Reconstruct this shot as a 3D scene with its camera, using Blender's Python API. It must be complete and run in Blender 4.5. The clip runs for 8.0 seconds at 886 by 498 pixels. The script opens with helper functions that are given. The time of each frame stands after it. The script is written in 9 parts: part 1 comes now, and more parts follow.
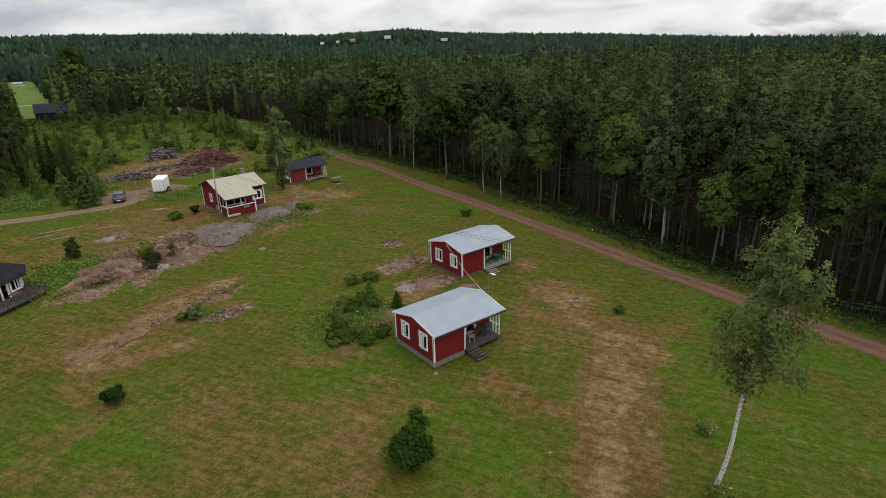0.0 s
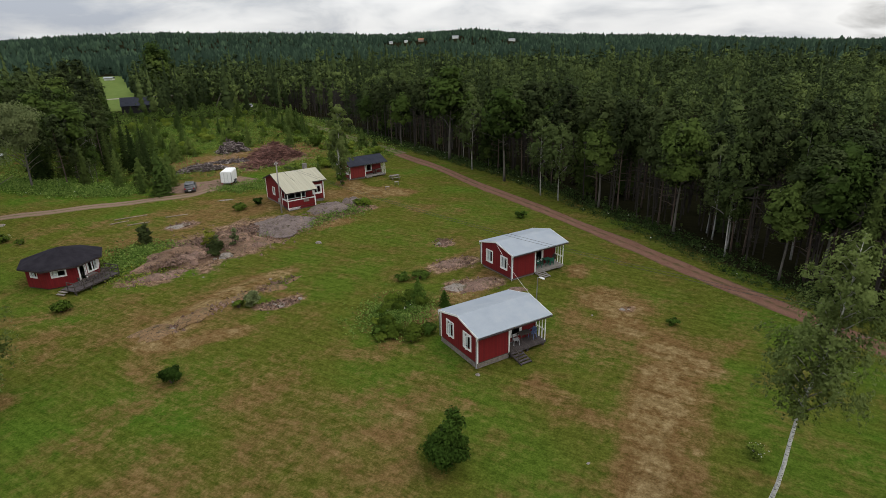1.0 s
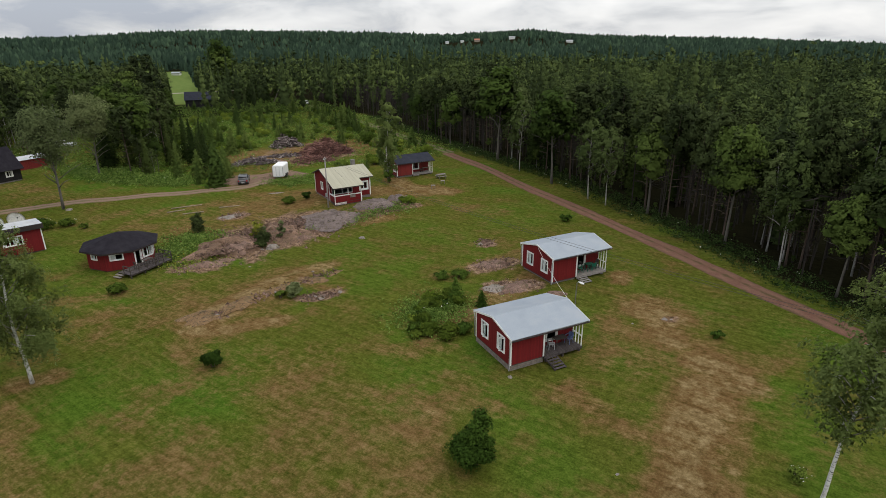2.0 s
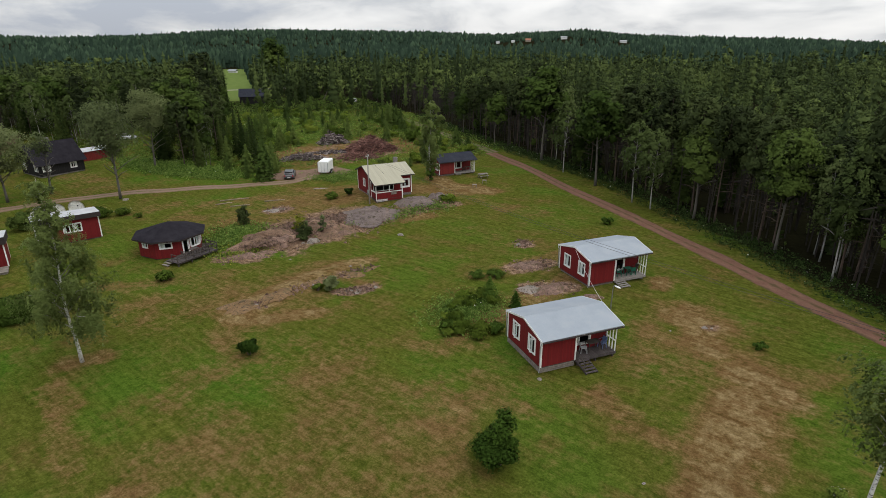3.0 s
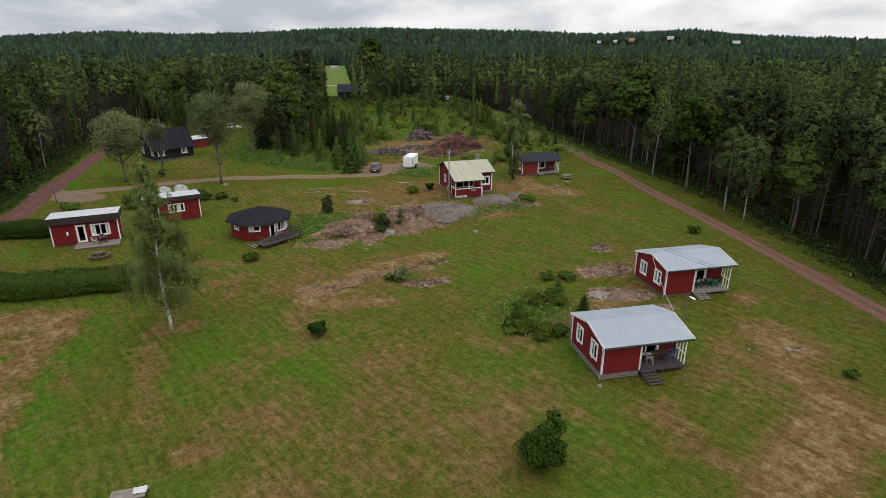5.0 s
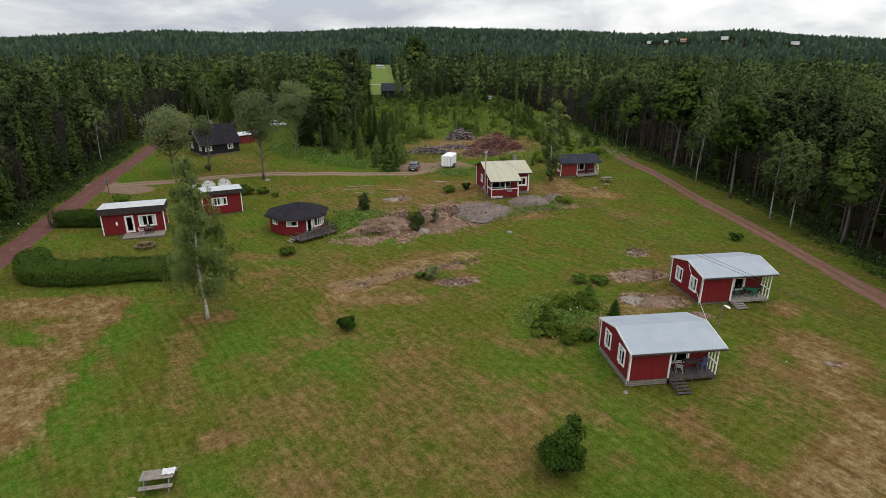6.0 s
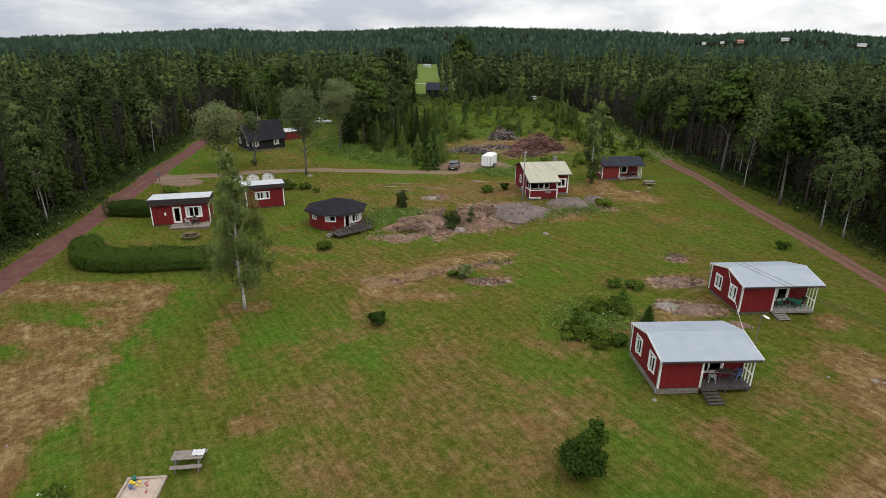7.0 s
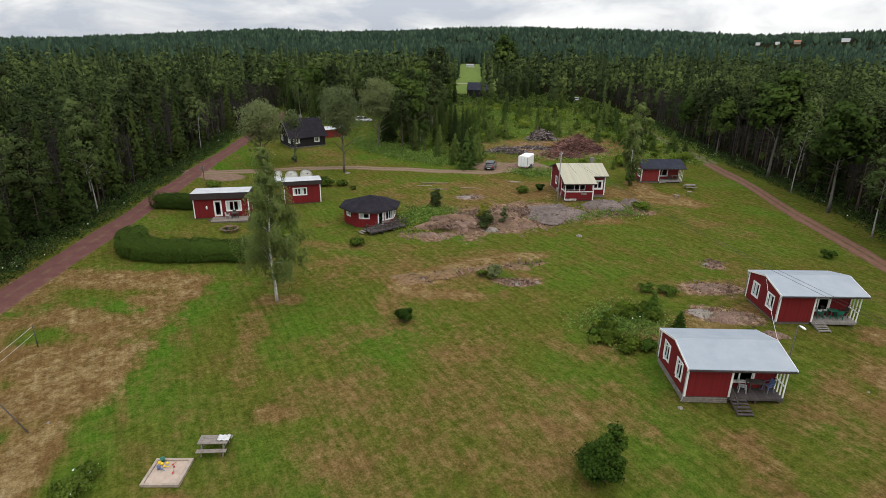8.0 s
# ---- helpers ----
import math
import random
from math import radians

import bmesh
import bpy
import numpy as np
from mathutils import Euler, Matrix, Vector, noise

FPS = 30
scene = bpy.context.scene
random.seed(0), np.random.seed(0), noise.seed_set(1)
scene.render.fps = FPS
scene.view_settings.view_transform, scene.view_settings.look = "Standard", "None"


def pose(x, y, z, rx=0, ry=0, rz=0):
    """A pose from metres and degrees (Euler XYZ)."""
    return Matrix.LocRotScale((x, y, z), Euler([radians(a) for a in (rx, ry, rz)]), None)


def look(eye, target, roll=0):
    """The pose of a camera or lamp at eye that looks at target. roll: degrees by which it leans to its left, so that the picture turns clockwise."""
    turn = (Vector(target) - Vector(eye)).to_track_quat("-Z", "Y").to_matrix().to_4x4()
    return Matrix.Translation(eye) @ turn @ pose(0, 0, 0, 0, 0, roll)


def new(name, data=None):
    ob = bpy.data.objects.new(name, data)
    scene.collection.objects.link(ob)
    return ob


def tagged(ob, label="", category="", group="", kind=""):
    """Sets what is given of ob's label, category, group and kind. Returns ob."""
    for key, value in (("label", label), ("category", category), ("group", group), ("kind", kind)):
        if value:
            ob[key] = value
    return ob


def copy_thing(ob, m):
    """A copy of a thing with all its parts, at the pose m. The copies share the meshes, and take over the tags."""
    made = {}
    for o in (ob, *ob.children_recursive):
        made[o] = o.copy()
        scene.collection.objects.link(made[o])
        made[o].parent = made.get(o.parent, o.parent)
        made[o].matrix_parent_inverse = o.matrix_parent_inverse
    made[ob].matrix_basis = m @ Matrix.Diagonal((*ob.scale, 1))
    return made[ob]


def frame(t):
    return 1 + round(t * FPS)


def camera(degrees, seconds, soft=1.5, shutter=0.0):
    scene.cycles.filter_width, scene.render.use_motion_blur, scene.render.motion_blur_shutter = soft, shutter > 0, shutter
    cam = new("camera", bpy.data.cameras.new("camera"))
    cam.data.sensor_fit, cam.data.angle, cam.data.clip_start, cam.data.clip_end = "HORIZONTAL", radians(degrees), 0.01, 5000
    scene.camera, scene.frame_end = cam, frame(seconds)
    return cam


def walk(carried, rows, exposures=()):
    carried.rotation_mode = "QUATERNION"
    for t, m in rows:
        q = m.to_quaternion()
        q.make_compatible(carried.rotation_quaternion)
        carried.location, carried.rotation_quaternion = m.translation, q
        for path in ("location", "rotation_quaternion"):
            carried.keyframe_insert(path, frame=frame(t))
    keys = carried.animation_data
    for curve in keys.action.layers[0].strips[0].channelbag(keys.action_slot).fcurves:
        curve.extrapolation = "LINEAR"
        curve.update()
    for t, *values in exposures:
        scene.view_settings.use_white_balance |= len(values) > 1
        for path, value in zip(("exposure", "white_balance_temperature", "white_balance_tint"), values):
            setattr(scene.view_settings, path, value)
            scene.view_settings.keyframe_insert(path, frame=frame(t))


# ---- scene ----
cam = camera(75.6, 8.0, soft=0.75)
PATH = [
    (0, (5.863, 0.051, 23.225), (5.139, 1.78, 22.528), -1.6),
    (0.5, (6.267, 0.257, 23.229), (5.448, 1.945, 22.534), -1.5),
    (1, (6.591, 0.409, 23.224), (5.682, 2.05, 22.532), -1.2),
    (1.5, (6.903, 0.599, 23.187), (5.919, 2.197, 22.497), -0.8),
    (3, (7.952, 1.243, 23.016), (6.775, 2.706, 22.327), -0.3),
    (3.5, (8.301, 1.425, 23.01), (7.066, 2.839, 22.32), -0.2),
    (4, (8.652, 1.634, 22.926), (7.359, 2.995, 22.235), -0.1),
    (4.5, (8.957, 1.81, 22.84), (7.611, 3.118, 22.149), 0.0),
    (6, (9.996, 2.614, 22.898), (8.512, 3.76, 22.205), 0.3),
    (6.5, (10.302, 2.93, 22.881), (8.774, 4.018, 22.187), 0.4),
    (7, (10.64, 3.165, 22.872), (9.072, 4.192, 22.177), 0.6),
    (7.5, (10.964, 3.468, 22.867), (9.359, 4.438, 22.171), 0.7),
    (8, (11.3, 3.86, 22.852), (9.661, 4.77, 22.155), 0.7),
]
walk(cam, [(t, look(eye, target, roll)) for t, eye, target, roll in PATH],
     [(0, -0.42), (3, -0.38), (4.5, -0.36), (6, -0.22), (8, -0.13)])

# ---- light ----
SUN_EL, SUN_AZ = 62.0, 88.0
world = bpy.data.worlds.new("sky")
scene.world = world
world.use_nodes = True
wn, wl = world.node_tree.nodes, world.node_tree.links
wn.clear()
w_out = wn.new("ShaderNodeOutputWorld")
w_bg = wn.new("ShaderNodeBackground")
w_sky = wn.new("ShaderNodeTexSky")
w_sky.sky_type = "NISHITA"
w_sky.sun_disc = False
w_sky.sun_elevation = radians(SUN_EL)
w_sky.sun_rotation = radians(SUN_AZ)
w_co = wn.new("ShaderNodeTexCoord")
w_map = wn.new("ShaderNodeMapping")
w_map.inputs["Scale"].default_value = (2.4, 2.4, 8.5)
w_n1 = wn.new("ShaderNodeTexNoise")
w_n1.inputs["Scale"].default_value = 2.3
w_n1.inputs["Detail"].default_value = 7.0
w_n1.inputs["Roughness"].default_value = 0.55
w_n1.inputs["Distortion"].default_value = 0.35
w_ramp = wn.new("ShaderNodeValToRGB")
for pos, col in ((0.30, (8.9, 9.6, 11.0, 1)), (0.45, (12.8, 13.1, 13.6, 1)), (0.57, (16.8, 16.9, 17.0, 1)), (0.72, (19.5, 19.4, 19.2, 1))):
    e = w_ramp.color_ramp.elements[0] if pos == 0.30 else (w_ramp.color_ramp.elements[-1] if pos == 0.75 else w_ramp.color_ramp.elements.new(pos))
    e.position, e.color = pos, col
w_mix = wn.new("ShaderNodeMix")
w_mix.data_type = "RGBA"
w_mix.inputs[0].default_value = 0.86
wl.new(w_co.outputs["Generated"], w_map.inputs["Vector"])
wl.new(w_map.outputs["Vector"], w_n1.inputs["Vector"])
w_sep = wn.new("ShaderNodeSeparateXYZ")
wl.new(w_co.outputs["Generated"], w_sep.inputs[0])
w_lift = wn.new("ShaderNodeMath")
w_lift.operation = "MULTIPLY_ADD"
w_lift.inputs[1].default_value = 0.27
w_low = wn.new("ShaderNodeMapRange")
for key, v in (("From Min", 0.0), ("From Max", 0.22), ("To Min", 0.19), ("To Max", 0.0)):
    w_low.inputs[key].default_value = v
wl.new(w_sep.outputs["Z"], w_low.inputs["Value"])
w_add = wn.new("ShaderNodeMath")
wl.new(w_low.outputs["Result"], w_add.inputs[0])
wl.new(w_n1.outputs["Fac"], w_add.inputs[1])
wl.new(w_sep.outputs["X"], w_lift.inputs[0])
wl.new(w_add.outputs[0], w_lift.inputs[2])
wl.new(w_lift.outputs[0], w_ramp.inputs["Fac"])
wl.new(w_sky.outputs["Color"], w_mix.inputs[6])
# an overcast sky is brightest overhead
w_zen = wn.new("ShaderNodeMath")
w_zen.operation = "MULTIPLY_ADD"
w_zen.use_clamp = False
w_zen.inputs[1].default_value, w_zen.inputs[2].default_value = 1.6, 1.0
wl.new(w_sep.outputs["Z"], w_zen.inputs[0])
w_over = wn.new("ShaderNodeVectorMath")
w_over.operation = "SCALE"
wl.new(w_ramp.outputs["Color"], w_over.inputs[0])
wl.new(w_zen.outputs[0], w_over.inputs["Scale"])
wl.new(w_over.outputs[0], w_mix.inputs[7])
wl.new(w_mix.outputs[2], w_bg.inputs["Color"])
w_bg.inputs["Strength"].default_value = 0.07
wl.new(w_bg.outputs["Background"], w_out.inputs["Surface"])

sun = new("sun", bpy.data.lights.new("sun", "SUN"))
sun.data.energy, sun.data.angle, sun.data.color = 0.6, radians(30), (1.0, 0.92, 0.8)
sun.matrix_world = look((0, 0, 60), (0 - math.sin(radians(SUN_AZ)) * 60, -math.cos(radians(SUN_AZ)) * 60, 60 - 60 * math.tan(radians(SUN_EL))))


# ---- materials ----
def material(name):
    m = bpy.data.materials.new(name)
    m.use_nodes = True
    return m, m.node_tree.nodes, m.node_tree.links, m.node_tree.nodes["Principled BSDF"]


def noise_node(nodes, links, scale, detail=4.0, rough=0.6, coord="Object", stretch=(1, 1, 1), turn=0.0):
    co = nodes.new("ShaderNodeTexCoord")
    mp = nodes.new("ShaderNodeMapping")
    mp.inputs["Scale"].default_value = stretch
    mp.inputs["Rotation"].default_value = (0, 0, radians(turn))
    n = nodes.new("ShaderNodeTexNoise")
    n.inputs["Scale"].default_value, n.inputs["Detail"].default_value, n.inputs["Roughness"].default_value = scale, detail, rough
    links.new(co.outputs[coord], mp.inputs["Vector"])
    links.new(mp.outputs["Vector"], n.inputs["Vector"])
    return n.outputs["Fac"]


def ramp_node(nodes, links, fac, stops):
    r = nodes.new("ShaderNodeValToRGB")
    els = r.color_ramp.elements
    while len(els) < len(stops):
        els.new(0.5)
    for e, (pos, col) in zip(els, stops):
        e.position, e.color = pos, (*col, 1) if len(col) == 3 else col
    links.new(fac, r.inputs["Fac"])
    return r.outputs["Color"]


def mix_node(nodes, links, fac, a, b, blend="MIX"):
    m = nodes.new("ShaderNodeMix")
    m.data_type, m.blend_type = "RGBA", blend
    for sock, v in ((m.inputs[0], fac), (m.inputs[6], a), (m.inputs[7], b)):
        if isinstance(v, (int, float)):
            sock.default_value = v
        elif isinstance(v, tuple):
            sock.default_value = (*v, 1)
        else:
            links.new(v, sock)
    return m.outputs[2]


def math_node(nodes, links, op, a, b=0.0, clamp=False):
    m = nodes.new("ShaderNodeMath")
    m.operation, m.use_clamp = op, clamp
    for sock, v in zip(m.inputs, (a, b)):
        if isinstance(v, (int, float)):
            sock.default_value = v
        else:
            links.new(v, sock)
    return m.outputs[0]


def bump_node(nodes, links, height, strength, distance, bsdf):
    b = nodes.new("ShaderNodeBump")
    b.inputs["Strength"].default_value, b.inputs["Distance"].default_value = strength, distance
    links.new(height, b.inputs["Height"])
    links.new(b.outputs["Normal"], bsdf.inputs["Normal"])


def surface(name, dark, light, scale=3.0, fine=40.0, rough=0.7, bump=0.3, dist=0.01, metal=0.0, stretch=(1, 1, 1), stain=None, stain_scale=0.6, stain_top=0.8, spec=0.3):
    """A surface with broad blotches, fine grain and optional stains."""
    m, nodes, links, bsdf = material(name)
    broad = noise_node(nodes, links, scale, 5, 0.6, "Object", stretch)
    grain = noise_node(nodes, links, fine, 3, 0.7, "Object", stretch)
    fac = math_node(nodes, links, "ADD", math_node(nodes, links, "MULTIPLY", broad, 0.65), math_node(nodes, links, "MULTIPLY", grain, 0.35))
    col = ramp_node(nodes, links, fac, [(0.32, dark), (0.68, light)])
    if stain:
        st = noise_node(nodes, links, stain_scale, 6, 0.65)
        col = mix_node(nodes, links, ramp_node(nodes, links, st, [(0.5, (0, 0, 0)), (0.72, (stain_top,) * 3)]), col, stain)
    links.new(col, bsdf.inputs["Base Color"])
    bsdf.inputs["Roughness"].default_value, bsdf.inputs["Metallic"].default_value = rough, metal
    bsdf.inputs["Specular IOR Level"].default_value = spec
    bump_node(nodes, links, fac, bump, dist, bsdf)
    return m


def boards(name, dark, light, pitch=0.12, rough=0.75, axis="xy", groove=0.55):
    """Painted or bare boards, with a shadow line painted into the colour and a bump at each joint."""
    m, nodes, links, bsdf = material(name)
    co = nodes.new("ShaderNodeTexCoord")
    sep = nodes.new("ShaderNodeSeparateXYZ")
    links.new(co.outputs["Object"], sep.inputs[0])
    u = math_node(nodes, links, "ADD", sep.outputs["X"], sep.outputs["Y"]) if axis == "xy" else sep.outputs[axis.upper()]
    cell = math_node(nodes, links, "MULTIPLY", u, 1.0 / pitch)
    fr = math_node(nodes, links, "FRACT", cell)
    edge = math_node(nodes, links, "ABSOLUTE", math_node(nodes, links, "SUBTRACT", fr, 0.5))
    line = math_node(nodes, links, "GREATER_THAN", edge, 0.43)
    wn_ = nodes.new("ShaderNodeTexWhiteNoise")
    wn_.noise_dimensions = "1D"
    links.new(math_node(nodes, links, "FLOOR", cell), wn_.inputs["W"])
    broad = noise_node(nodes, links, 1.1, 5, 0.65)
    streak = noise_node(nodes, links, 9.0, 4, 0.7, "Object", (1, 1, 0.12) if axis == "xy" else (0.25, 1, 1))
    fac = math_node(nodes, links, "ADD", math_node(nodes, links, "MULTIPLY", wn_.outputs["Value"], 0.3), math_node(nodes, links, "MULTIPLY", math_node(nodes, links, "ADD", broad, streak), 0.36))
    col = ramp_node(nodes, links, fac, [(0.2, dark), (0.8, light)])
    col = mix_node(nodes, links, math_node(nodes, links, "MULTIPLY", line, groove), col, tuple(c * 0.45 for c in dark))
    links.new(col, bsdf.inputs["Base Color"])
    bsdf.inputs["Roughness"].default_value = rough
    bsdf.inputs["Specular IOR Level"].default_value = 0.25
    bump_node(nodes, links, math_node(nodes, links, "SUBTRACT", fac, line), 0.6, 0.012, bsdf)
    return m


def leaves(name, dark, mid, light, patch=0.35, through_light=0.22, own=True, speckle=0.2):
    """Foliage: each leaf clump has its own tone, and whole trees and boughs vary too."""
    m, nodes, links, bsdf = material(name)
    geo = nodes.new("ShaderNodeNewGeometry")
    info = nodes.new("ShaderNodeObjectInfo")
    at = nodes.new("ShaderNodeAttribute")
    at.attribute_name = "tint"
    broad = noise_node(nodes, links, patch, 3, 0.6, "Object")
    a = math_node(nodes, links, "MULTIPLY", geo.outputs["Random Per Island"], 0.1)
    b = math_node(nodes, links, "ADD", math_node(nodes, links, "MULTIPLY", info.outputs["Random"], 0.5), 0.08) if own else math_node(nodes, links, "MULTIPLY", at.outputs["Fac"], 0.66)
    c = math_node(nodes, links, "MULTIPLY", broad, 0.3)
    fine = noise_node(nodes, links, 3.2, 4, 0.72)
    d = math_node(nodes, links, "MULTIPLY", math_node(nodes, links, "SUBTRACT", fine, 0.5), speckle)
    fac = math_node(nodes, links, "ADD", math_node(nodes, links, "ADD", math_node(nodes, links, "ADD", a, b), c), d)
    col = ramp_node(nodes, links, fac, [(0.22, dark), (0.5, mid), (0.8, light)])
    bump_node(nodes, links, fine, 0.35, 0.2, bsdf)
    links.new(col, bsdf.inputs["Base Color"])
    bsdf.inputs["Roughness"].default_value = 0.75
    bsdf.inputs["Specular IOR Level"].default_value = 0.02
    tr = nodes.new("ShaderNodeBsdfTranslucent")
    links.new(col, tr.inputs["Color"])
    mx = nodes.new("ShaderNodeMixShader")
    mx.inputs[0].default_value = through_light
    links.new(bsdf.outputs[0], mx.inputs[1])
    links.new(tr.outputs[0], mx.inputs[2])
    links.new(mx.outputs[0], nodes["Material Output"].inputs["Surface"])
    return m


def glass_material():
    m, nodes, links, bsdf = material("window_glass")
    bsdf.inputs["Base Color"].default_value = (0.9, 0.95, 0.95, 1)
    bsdf.inputs["Roughness"].default_value = 0.03
    bsdf.inputs["Transmission Weight"].default_value = 1.0
    bsdf.inputs["IOR"].default_value = 1.1
    bsdf.inputs["Specular IOR Level"].default_value = 0.8
    return m


M_RED = boards("red_boards", (0.105, 0.0065, 0.008), (0.165, 0.011, 0.012), 0.14, groove=0.3)
M_RED_B = boards("dull_red_boards", (0.13, 0.016, 0.016), (0.22, 0.03, 0.026), 0.14)
M_DARKWALL = boards("black_brown_boards", (0.008, 0.008, 0.009), (0.022, 0.02, 0.02), 0.16)
M_WHITE = surface("white_paint", (0.6, 0.6, 0.58), (0.8, 0.8, 0.78), 2.0, 30, 0.55, 0.15, 0.004)
M_ROOF = surface("grey_sheet_roof", (0.2175, 0.2479, 0.2828), (0.2784, 0.3132, 0.348), 0.7, 14, 0.55, 0.12, 0.01, 0.0, (1, 1, 1), (0.2871, 0.2871, 0.2958), 0.7, 0.35)
M_ROOF_PALE = surface("pale_felt_roof", (0.3132, 0.3262, 0.3393), (0.4785, 0.4915, 0.5046), 0.9, 14, 0.6, 0.12, 0.01, 0.0, (1, 1, 1), (0.348, 0.3393, 0.3219), 1.3)
M_ROOF_CREAM = boards("cream_ribbed_sheet", (0.2871, 0.2741, 0.2044), (0.3654, 0.348, 0.261), 0.3, 0.5, "x", 0.1)
M_ROOF_DARK = surface("black_roof_felt", (0.01, 0.009, 0.012), (0.026, 0.024, 0.029), 1.2, 25, 0.9, 0.4, 0.01, spec=0.05)
M_ROOF_BLUE = surface("blue_black_roof_sheet", (0.013, 0.015, 0.023), (0.03, 0.033, 0.046), 1.2, 25, 0.75, 0.3, 0.01, spec=0.1)
M_FASCIA = surface("dark_fascia", (0.018, 0.014, 0.014), (0.04, 0.03, 0.028), 2, 30, 0.7, 0.2)
M_DECK = boards("weathered_deck", (0.038, 0.031, 0.031), (0.1, 0.085, 0.083), 0.13, 0.85, "x", 0.8)
M_DECK_PALE = boards("pale_grey_deck", (0.17, 0.155, 0.14), (0.3, 0.28, 0.26), 0.13, 0.85, "x", 0.7)
M_WOOD_GREY = surface("grey_timber", (0.1, 0.085, 0.07), (0.25, 0.22, 0.19), 4, 40, 0.85, 0.4)
M_WOOD_PALE = surface("bleached_timber", (0.16, 0.145, 0.13), (0.33, 0.31, 0.29), 4, 40, 0.85, 0.4)
M_WOOD_DARK = surface("dark_timber", (0.03, 0.025, 0.022), (0.085, 0.07, 0.06), 4, 40, 0.8, 0.4)
M_STONE = surface("foundation_stone", (0.09, 0.085, 0.08), (0.22, 0.2, 0.19), 3, 20, 0.9, 0.6, 0.03)
M_GLASS = glass_material()
M_CURTAIN = surface("curtain_cloth", (0.5, 0.5, 0.47), (0.72, 0.71, 0.68), 6, 40, 0.9, 0.2)
M_PLASTIC_W = surface("pale_plastic", (0.26, 0.27, 0.28), (0.38, 0.38, 0.39), 3, 30, 0.45, 0.05)
M_PLASTIC_B = surface("blue_plastic", (0.07, 0.1, 0.2), (0.12, 0.16, 0.29), 3, 30, 0.45, 0.05)
M_PLASTIC_G = surface("green_plastic", (0.01, 0.09, 0.06), (0.02, 0.16, 0.1), 3, 30, 0.45, 0.05)
M_METAL = surface("galvanised_metal", (0.25, 0.26, 0.27), (0.42, 0.43, 0.44), 3, 30, 0.4, 0.1, 0.01, 0.6)
M_BLACK = surface("black_rubber", (0.01, 0.01, 0.01), (0.025, 0.025, 0.025), 5, 40, 0.8, 0.2)
M_BARK = surface("conifer_bark", (0.044, 0.032, 0.026), (0.125, 0.09, 0.07), 2.0, 14, 0.95, 0.7, 0.03, 0.0, (1, 1, 0.3))
# darker bark for trunks inside the wood, its shade painted into the tone
M_BARK_SHADED = surface("shaded_bark", (0.018, 0.015, 0.013), (0.052, 0.044, 0.037), 2.0, 14, 0.95, 0.7, 0.03, 0.0, (1, 1, 0.3))
M_BARK_GREY = surface("grey_bark", (0.06, 0.055, 0.046), (0.14, 0.13, 0.112), 2.0, 14, 0.95, 0.7, 0.03, 0.0, (1, 1, 0.3))
# dead wood kept almost black, so the colour carries the shade between trunks
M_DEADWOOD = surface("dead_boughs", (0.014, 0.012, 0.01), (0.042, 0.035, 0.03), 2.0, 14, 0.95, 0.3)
M_TWIG = surface("twig_bark", (0.05, 0.035, 0.03), (0.12, 0.09, 0.075), 3.0, 14, 0.95, 0.4)


def birch_bark():
    m, nodes, links, bsdf = material("birch_bark")
    bands = noise_node(nodes, links, 5.0, 4, 0.7, "Object", (1, 1, 3.2))
    col = ramp_node(nodes, links, bands, [(0.36, (0.04, 0.037, 0.034)), (0.46, (0.5, 0.49, 0.46)), (0.7, (0.7, 0.69, 0.66))])
    links.new(col, bsdf.inputs["Base Color"])
    bsdf.inputs["Roughness"].default_value = 0.8
    bump_node(nodes, links, bands, 0.4, 0.02, bsdf)
    return m


M_BIRCH = birch_bark()
M_BIRCH_DULL = surface("weathered_birch_bark", (0.15, 0.142, 0.13), (0.45, 0.44, 0.41), 1.5, 9, 0.85, 0.3, 0.01, 0.0, (1, 1, 2.5))
L_PINE = leaves("pine_needles", (0.0164, 0.0232, 0.0094), (0.0318, 0.0441, 0.0156), (0.0547, 0.0724, 0.0244), through_light=0.12)
L_SPRUCE = leaves("spruce_needles", (0.0158, 0.0271, 0.0072), (0.0305, 0.0476, 0.0118), (0.0562, 0.0773, 0.019), through_light=0.12)
L_YOUNG = leaves("young_spruce_needles", (0.0328, 0.0572, 0.0129), (0.0675, 0.1029, 0.0226), (0.1139, 0.152, 0.0355))
L_BIRCH = leaves("birch_leaves", (0.0462, 0.0679, 0.0202), (0.0815, 0.1114, 0.0346), (0.1196, 0.1522, 0.0548), through_light=0.38)
L_BROAD = leaves("broad_leaves", (0.0282, 0.049, 0.0109), (0.0568, 0.0896, 0.0189), (0.0906, 0.1271, 0.0296), through_light=0.3)
L_BUSH = leaves("bush_leaves", (0.0397, 0.0679, 0.0104), (0.0795, 0.1211, 0.0182), (0.13, 0.1731, 0.0304), 1.2)
L_WEED = leaves("weed_leaves", (0.0561, 0.102, 0.0185), (0.1122, 0.1784, 0.035), (0.1888, 0.255, 0.0617), 0.5, own=False)
# darker copy of the weed leaves, with the wood-edge shade in its colour
L_WEED_SHADED = leaves("shaded_weed_leaves", (0.016, 0.032, 0.0083), (0.0337, 0.0583, 0.0153), (0.0645, 0.0952, 0.0292), 0.5, own=False)
L_YELLOW = leaves("yellow_green_weeds", (0.072, 0.1235, 0.02), (0.144, 0.19, 0.03), (0.252, 0.247, 0.04), 0.8, own=False)
L_FLOWER = leaves("white_flowers", (0.5, 0.52, 0.45), (0.62, 0.64, 0.56), (0.75, 0.76, 0.7), 0.8, 0.1)
